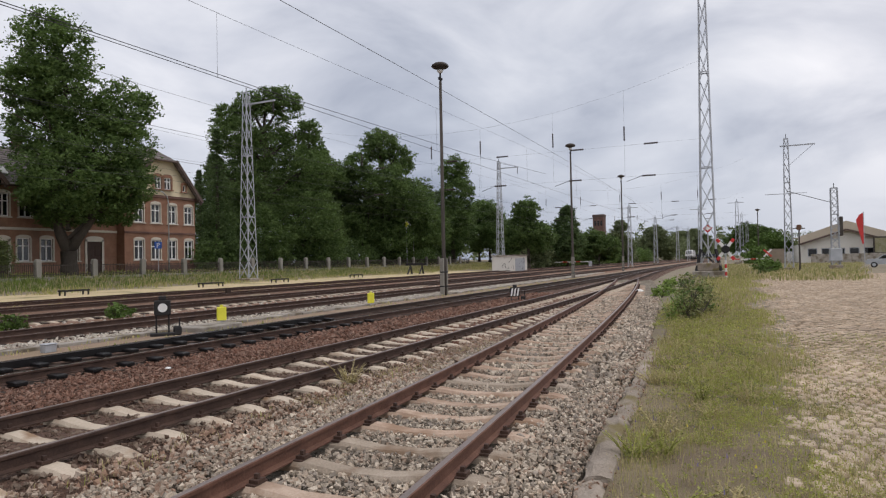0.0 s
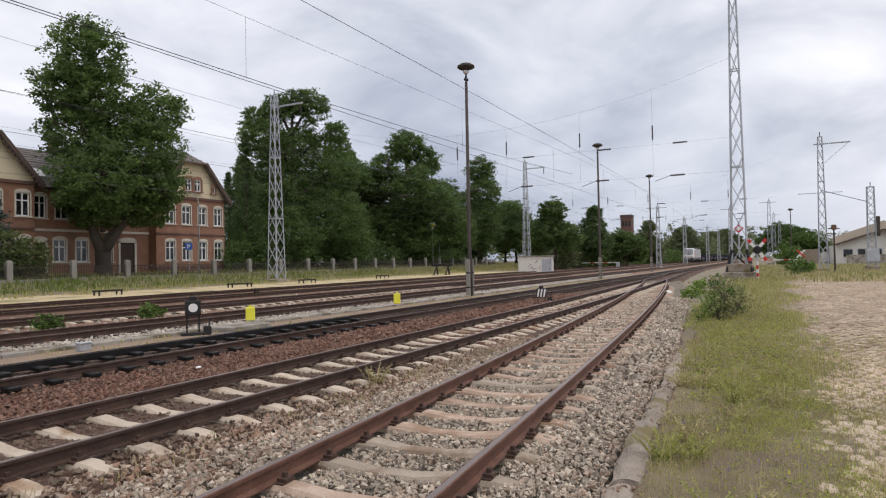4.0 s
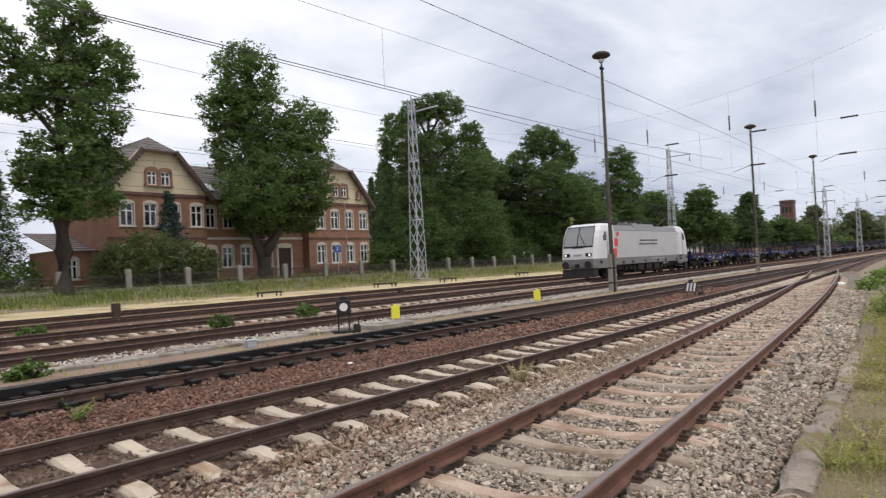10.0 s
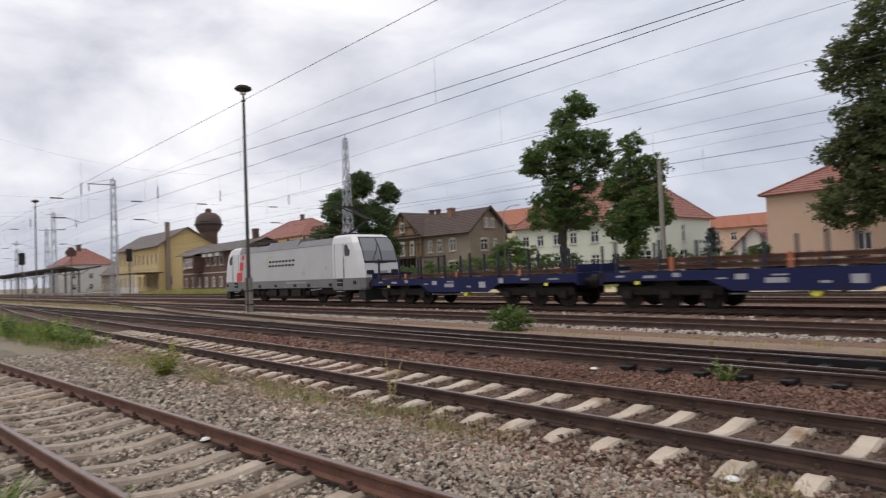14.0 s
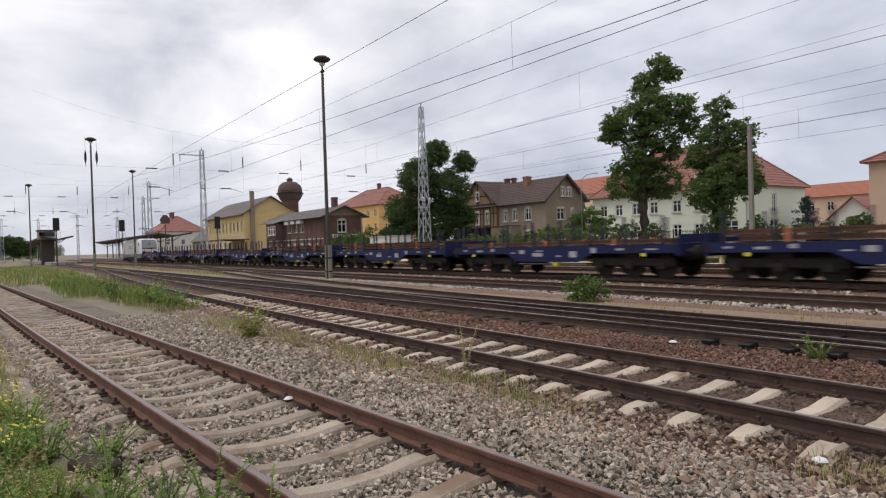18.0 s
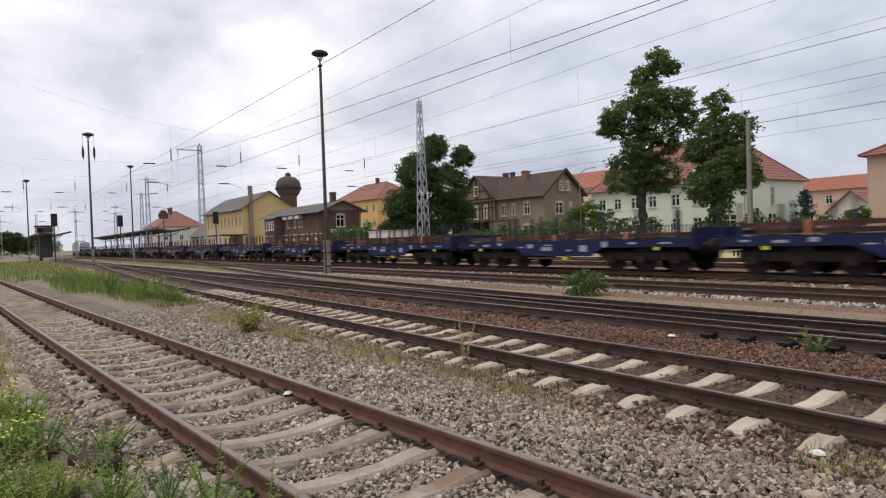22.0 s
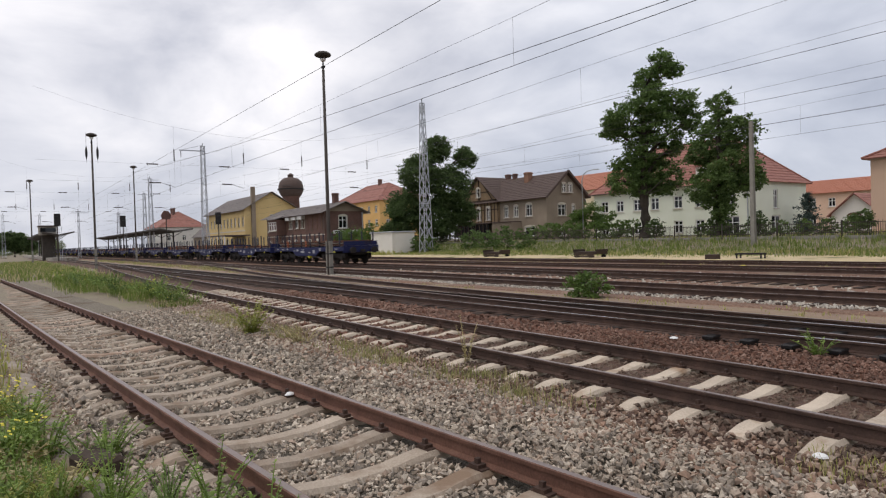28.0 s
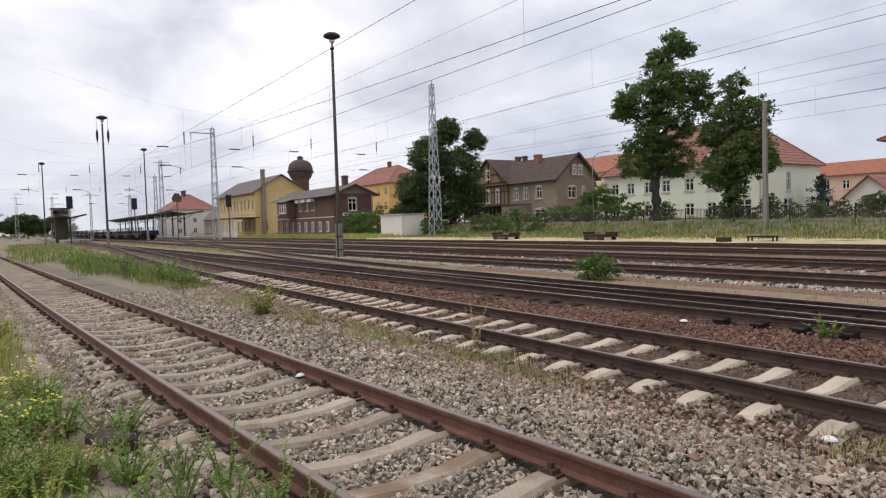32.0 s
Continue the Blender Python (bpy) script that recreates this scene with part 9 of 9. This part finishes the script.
def head_span(x, ya, yb, z_top, z_up, z_low, ys):
    """Cross wires between two masts, with the insulators that carry the lines."""
    t = thing("cross_span", "cross wires with hanging insulators between two masts", "wire", group="cross spans")
    mid = lambda y: z_top - 3.2 * (1 - ((y - (ya + yb) / 2) / ((yb - ya) / 2)) ** 2)
    part("bearer", Geo().tube([(x, ya + (yb - ya) * k / 12, mid(ya + (yb - ya) * k / 12)) for k in range(13)], 0.005, 5, False), M_WIRE, t)
    for z in (z_up, z_low):
        part("cross_wire", Geo().tube([(x, ya, z), (x, yb, z)], 0.0045, 5, False), M_WIRE, t)
    for y in ys:
        zt = mid(y)
        part("hanger", Geo().tube([(x, y, z_up), (x, y, zt)], 0.005, 4, False), M_WIRE, t)
        insulator(t, (x, y, z_up + 0.35), (x, y, z_up + 1.45))
        insulator(t, (x, y - 2.4, z_up), (x, y - 1.4, z_up), 0.085)
        insulator(t, (x, y - 2.2, z_low), (x, y - 1.2, z_low), 0.085)
        part("hanger", Geo().tube([(x, y, z_up), (x, y, z_low)], 0.005, 4, False), M_WIRE, t)
        part("steady_arm", Geo().tube([(x, y - 1.2, z_low), (x, y - 0.1, z_low - 0.35)], 0.02, 5), M_WIRE, t)
    return t


head_span(48.8, 2.6, 42, 15.5, 9.9, 7.55, (Y_THIRD - 2.4, 13.4, Y_FOURTH + 3, 24, 31))
head_span(-63.0, 3.2, 42, 15.4, 9.3, 7.6, (14.1, 20.6, 26.7, 34.4))
head_span(99, 0.0, 36, 15.0, 9.6, 7.6, (6.0, 11.0, 17.0, 23.0, 28.5))
head_span(150, 0.0, 34, 15.0, 9.6, 7.6, (9, 16.5, 22, 27))
head_span(-101.5, -2.0, 27, 15.0, 9.6, 7.6, (4.0, 10.0, 16.5, 22.0))
head_span(-150, -2.0, 30, 15.0, 9.6, 7.6, (4.0, 10.4, 16.5, 22.0))
t = thing("cross_span", "hanging insulators of the line above the yard", "wire", group="cross spans")
part("bearer", Geo().tube([(-1.3, 9.0, 13.5), (-1.2, 16.5, 9.6), (-0.9, 28, 11), (-0.3, 42, 17)], 0.012, 5, False), M_WIRE, t)
part("strut", Geo().tube([(-1.2, 16.5, 9.55), (-0.7, 16.5, 8.3)], 0.03, 6), M_WIRE, t)
part("hanger", Geo().tube([(-0.5, 16.5, 8.75), (-0.55, 16.5, 7.6)], 0.012, 5), M_WIRE, t)
part("steady_arm", Geo().tube([(-1.25, 16.5, 8.35), (-0.85, 16.5, 7.75)], 0.03, 6), M_WIRE, t)
insulator(t, (-0.5, 16.5, 8.65), (-0.52, 16.5, 7.85))
insulator(t, (-0.75, 16.5, 7.45), (-0.85, 16.5, 7.15))


# ---- more masts, signals and signs ----
def splay_foot():
    m = MASTS["yard"]
    part("block", Geo().box(-1.15, 1.15, -1.1, 1.1, -1.25, -0.41, 0.05), M_CONCRETE, m)
    for a in (-1, 1):
        for b in (-1, 1):
            part("foot", Geo().beam((a * 0.85, b * 0.85, -0.45), (a * 0.5, b * 0.5, 1.2), 0.14), M_BLACK, m)
        part("brace", Geo().beam((a * 0.8, -0.78, -0.3), (a * 0.55, 0.5, 1.1), 0.06), M_BLACK, m)
        part("brace", Geo().beam((-0.78, a * 0.8, -0.3), (0.5, a * 0.55, 1.1), 0.06), M_BLACK, m)


splay_foot()
mc = lattice_mast("lattice_mast", 80, -4.35, 14.4, 0.85, 0.4, "grey lattice mast with a side arm beyond the yard", -0.1)
part("side_arm", Geo().box(-0.06, 0.06, -2.8, 0.6, 13.55, 13.68), M_STEEL, mc)
part("stay", Geo().beam((0, -2.6, 13.55), (0, -0.2, 11.4), 0.03), M_WIRE, mc)
part("cross_arm", Geo().box(-0.03, 0.03, -1.9, 2.2, 8.3, 8.36), M_STEEL, mc)
part("feeder", Geo().tube([(0, 0, 8.6), (-2.3, -4.1, 6.9)], 0.035, 6), M_POLE, mc)
md = lattice_mast("lattice_mast", 77.6, -8.5, 8.2, 0.75, 0.6, "short grey lattice mast with steel boxes", 0.15)
part("switch_box", Geo().box(-0.5, 0.5, -0.55, 0.55, 0.6, 1.9, 0.05), M_STEEL, md)
part("switch_gear", Geo().box(-0.3, 0.3, -0.72, -0.36, 3.2, 5.2, 0.05), M_POLE, md)
for (x, y, h, w) in ((108.7, 17.2, 10.2, 0.7), (158.8, 19.2, 11, 0.9), (199.2, 17.9, 10.5, 0.9), (229, 17.2, 11, 0.9), (150, 1.4, 13.2, 0.9), (180, 0.7, 12.2, 0.9), (200, -0.6, 11.2, 0.9), (140, 8.3, 11.5, 0.7), (-147.4, 27.9, 16.7, 1.0), (-157.5, 28.5, 14.3, 0.9), (-198, 29, 12, 1.0), (-159.2, 15.5, 10.3, 0.5), (-230, 12, 13, 1.0), (-250, 3, 14, 1.0), (-240, -9, 12, 1.0)):
    mm = lattice_mast("lattice_mast", x, y, h, w, w * 0.5, "distant grey lattice mast above the line", -0.2, panels=7)
    part("cross_arm", Geo().box(-0.07, 0.07, -1.4, 1.8, h - 0.35, h - 0.25), M_STEEL, mm)
for key in ("street", "hut", "station"):
    t = MASTS[key]
    part("cross_arm", Geo().box(-0.06, 0.06, -3.4, 0.3, 16.4, 16.55), M_STEEL, t)
    part("stay", Geo().beam((0, -3.2, 16.5), (0, 0, 17.4), 0.035), M_WIRE, t)
    insulator(t, (0, -3.2, 16.38), (0, -3.2, 15.4))

lamp_post("yard_lamp", 130, -2.2, 10.0, "tall brown post with a mushroom lamp beyond the yard", -0.2)
lamp_post("yard_lamp", -98.7, 16.6, 13.4, "tall brown post with a mushroom lamp by the platform", -0.2)

t = thing("crossing_signal", "red and white crossed boards with black signal on striped post", "sign", pose(50.8, 1.3, -0.2, 0, 0, -85))
for k in range(5):
    part("band", Geo().tube([(0, 0, k * 0.28), (0, 0, k * 0.28 + 0.28)], 0.075, 10), M_RED if k % 2 else M_WHITE, t)
part("post", Geo().tube([(0, 0, 1.4), (0, 0, 2.6)], 0.06, 8), M_STEEL, t)
part("signal_plate", Geo().slab([(0.29 * math.cos(math.pi * (k + 0.5) / 6), 2.2 + 0.29 * math.sin(math.pi * (k + 0.5) / 6)) for k in range(12)], "y", -0.17, -0.13), M_BLACK, t)
for s in (-0.15, 0.15):
    part("lamp_hood", Geo().dome(0, -0.2, 2.2 + s, 0.08, 0.03, 10, 3), M_BLACK, t)
for a in (53, -53):
    for u0, u1, mt in ((-0.95, -0.66, M_RED), (-0.66, -0.2, M_WHITE), (0.2, 0.66, M_WHITE), (0.66, 0.95, M_RED)):
        m = Matrix.Translation((0, -0.1 - (0.004 if a > 0 else 0), 2.2)) @ Matrix.Rotation(math.radians(a), 4, "Y")
        part("board", Geo().box(u0, u1, -0.012, 0.012, -0.11, 0.11, 0.004, m), mt, t)
t = thing("crossing_signal", "red and white warning board high on a post", "sign", pose(62, 3.0, -0.2, 0, 0, -85))
part("post", Geo().tube([(0, 0, 0), (0, 0, 4.9)], 0.06, 8), M_STEEL, t)
part("plate", Geo().slab([(-0.4, 4.2), (0, 3.8), (0.4, 4.2), (0, 4.6)], "y", -0.09, -0.07), M_RED, t)
part("plate_field", Geo().slab([(-0.22, 4.2), (0, 3.98), (0.22, 4.2), (0, 4.42)], "y", -0.1, -0.092), M_WHITE, t)
t = thing("lamp_signal", "thin brown post with a small old lantern", "lamp post", pose(69.8, -4.7, -0.15))
part("post", Geo().tube([(0, 0, 0), (0, 0, 4.2)], [0.09, 0.06], 8), M_POLE, t)
part("lantern", Geo().box(-0.2, 0.2, -0.2, 0.2, 4.0, 4.5, 0.06), M_WOOD, t)
part("arm", Geo().box(-0.04, 0.04, -0.5, 0.5, 4.1, 4.18), M_POLE, t)
for (x, y) in ((100, -2.8),):
    t = thing("crossing_signal", "small red and white crossed boards at the far road", "sign", pose(x, y, -0.15, 0, 0, -90))
    part("post", Geo().tube([(0, 0, 0), (0, 0, 2.2)], 0.07, 8), M_WHITE, t)
    for a in (45, -45):
        m = Matrix.Translation((0, -0.1 - (0.03 if a > 0 else 0), 1.9)) @ Matrix.Rotation(math.radians(a), 4, "Y")
        part("board", Geo().box(-0.7, 0.7, -0.012, 0.012, -0.1, 0.1, 0.004, m), M_RED if a > 0 else M_WHITE, t)
for (x, y, L, rz) in ((144, 36, 8, 100), (121, 26.5, 7, 95), (118, -3.5, 6, 92)):
    t = thing("crossing_barrier", "red and white striped barrier at the level crossing", "barrier", pose(x, y, -0.2, 0, 0, rz))
    part("drive_box", Geo().box(-0.3, 0.3, -0.25, 0.25, 0, 1.1, 0.04), M_STEEL, t)
    n = int(L / 0.8)
    for k in range(n):
        part("band", Geo().box(0.3 + k * 0.8, 1.1 + k * 0.8, -0.05, 0.05, 0.98, 1.1), M_RED if k % 3 == 2 else M_WHITE, t)


def light_signal(x, y, h, label, z=-0.25):
    t = thing("light_signal", label, "signal", pose(x, y, z, 0, 0, 90))
    part("post", Geo().tube([(0, 0, 0), (0, 0, h - 0.2)], 0.09, 8), M_POLE, t)
    part("head", Geo().box(-0.5, 0.5, -0.1, 0.12, h - 2.2, h, 0.06), M_BLACK, t)
    for k in range(3):
        part("hood", Geo().dome(0.0, -0.12, h - 0.5 - 0.6 * k, 0.13, 0.06, 10, 3), M_BLACK, t)
    part("ladder", Geo().box(0.25, 0.3, 0.2, 0.26, 0, h - 2.2).box(0.6, 0.65, 0.2, 0.26, 0, h - 2.2), M_STEEL, t)
    return t


light_signal(-130, 9.4, 8.4, "black light signal on a brown post")
light_signal(-138, 21.0, 8.4, "black light signal beside the platform roof")
light_signal(-118, 33.6, 8.0, "black light signal before the station")
t = thing("brick_sign", "reddish sign head on a thin post by the tracks", "sign", pose(-104, 21.8, -0.25))
part("post", Geo().tube([(0, 0, 0), (0, 0, 6.6)], 0.07, 8), M_POLE, t)
part("head", Geo().slab([(-0.55, 6.2), (0.55, 6.2), (0.75, 6.8), (0.3, 7.5), (-0.3, 7.5), (-0.75, 6.8)], "x", -0.1, 0.1), M_BRICK_DARK, t)


def street_lamp(x, y, z, h, rz, label):
    t = thing("street_lamp", label, "street lamp", pose(x, y, z, 0, 0, rz))
    part("pole", Geo().tube([(0, 0, 0), (0, 0, h * 0.86), (0.15, 0, h * 0.94), (0.7, 0, h * 0.99), (1.4, 0, h)], [0.08, 0.06, 0.05, 0.045, 0.04], 8), M_LAMP_POLE, t, smooth=True)
    part("lamp_head", Geo().loft([[(xx, yy * s, h + zz * s) for yy, zz in ((-0.13, -0.05), (0.13, -0.05), (0.1, 0.08), (-0.1, 0.08))] for xx, s in ((1.3, 0.5), (1.6, 1), (2.0, 0.9), (2.1, 0.4))]), M_LAMP_POLE, t)
    return t


street_lamp(44.6, 50.5, 1.0, 7.8, 180, "curved grey street lamp before the brick house")
street_lamp(91.6, 48.6, 0.9, 7.0, 180, "curved grey street lamp by the wood")
street_lamp(-50.2, 55, 1.0, 7.9, 20, "curved grey street lamp before the hedge")
street_lamp(132, 50, 1.0, 7.0, 0, "curved grey street lamp near the crossing")
t = thing("parking_sign", "blue parking sign on a grey post", "sign", pose(43.35, 50.5, 1.0, 0, 0, -45))
part("post", Geo().tube([(0, 0, 0), (0, 0, 2.95)], 0.03, 8), M_STEEL, t)
part("plate", Geo().box(-0.32, 0.32, -0.06, -0.035, 2.25, 2.9, 0.01), M_BLUE_SIGN, t)
me = bpy.data.curves.new("letter", "FONT")
me.body, me.size, me.align_x, me.extrude = "P", 0.6, "CENTER", 0.004
letter = new("letter", me)
letter.data.materials.append(M_WHITE)
letter.parent, letter.matrix_basis = t, pose(0, -0.068, 2.36, 90, 0, 0)
t = thing("road_sign", "yellow diamond road sign on a grey post", "sign", pose(89.3, 48.6, 0.9, 0, 0, -60))
part("post", Geo().tube([(0, 0, 0), (0, 0, 7.1)], 0.05, 8), M_STEEL, t)
part("plate", Geo().slab([(-0.7, 6.5), (0, 5.8), (0.7, 6.5), (0, 7.2)], "y", -0.08, -0.05), M_WHITE, t)
part("field", Geo().slab([(-0.45, 6.5), (0, 6.05), (0.45, 6.5), (0, 6.95)], "y", -0.09, -0.082), M_YELLOW, t)
t = thing("round_sign", "round grey sign turned away beside the fence", "sign", pose(24.2, 49.6, 0.85, 0, 0, 10))
part("post", Geo().tube([(0, 0, 0), (0, 0, 1.75)], 0.03, 8), M_STEEL, t)
part("plate", Geo().loft([[(0.3 * math.cos(2 * math.pi * k / 20), yy, 1.7 + 0.3 * math.sin(2 * math.pi * k / 20)) for k in range(20)] for yy in (-0.05, -0.03)]), M_STEEL, t)
t = thing("concrete_pole", "tall pale concrete pole at the fence", "pole", pose(-25.35, 46, 0.2))
part("shaft", Geo().loft([[(a * s, b * s, z) for a, b in ((-0.16, -0.16), (0.16, -0.16), (0.16, 0.16), (-0.16, 0.16))] for s, z in ((1, -0.4), (0.72, 9.4))]), M_FENCE_POST, t)
wire_line("street cables along the fence", [(x, 46 + 0.02 * abs(x + 25), 9.2 + 0.0016 * min(abs(x + 25), 50) ** 2 * 0.3) for x in range(-85, 60, 9)], 0.012)


motions()
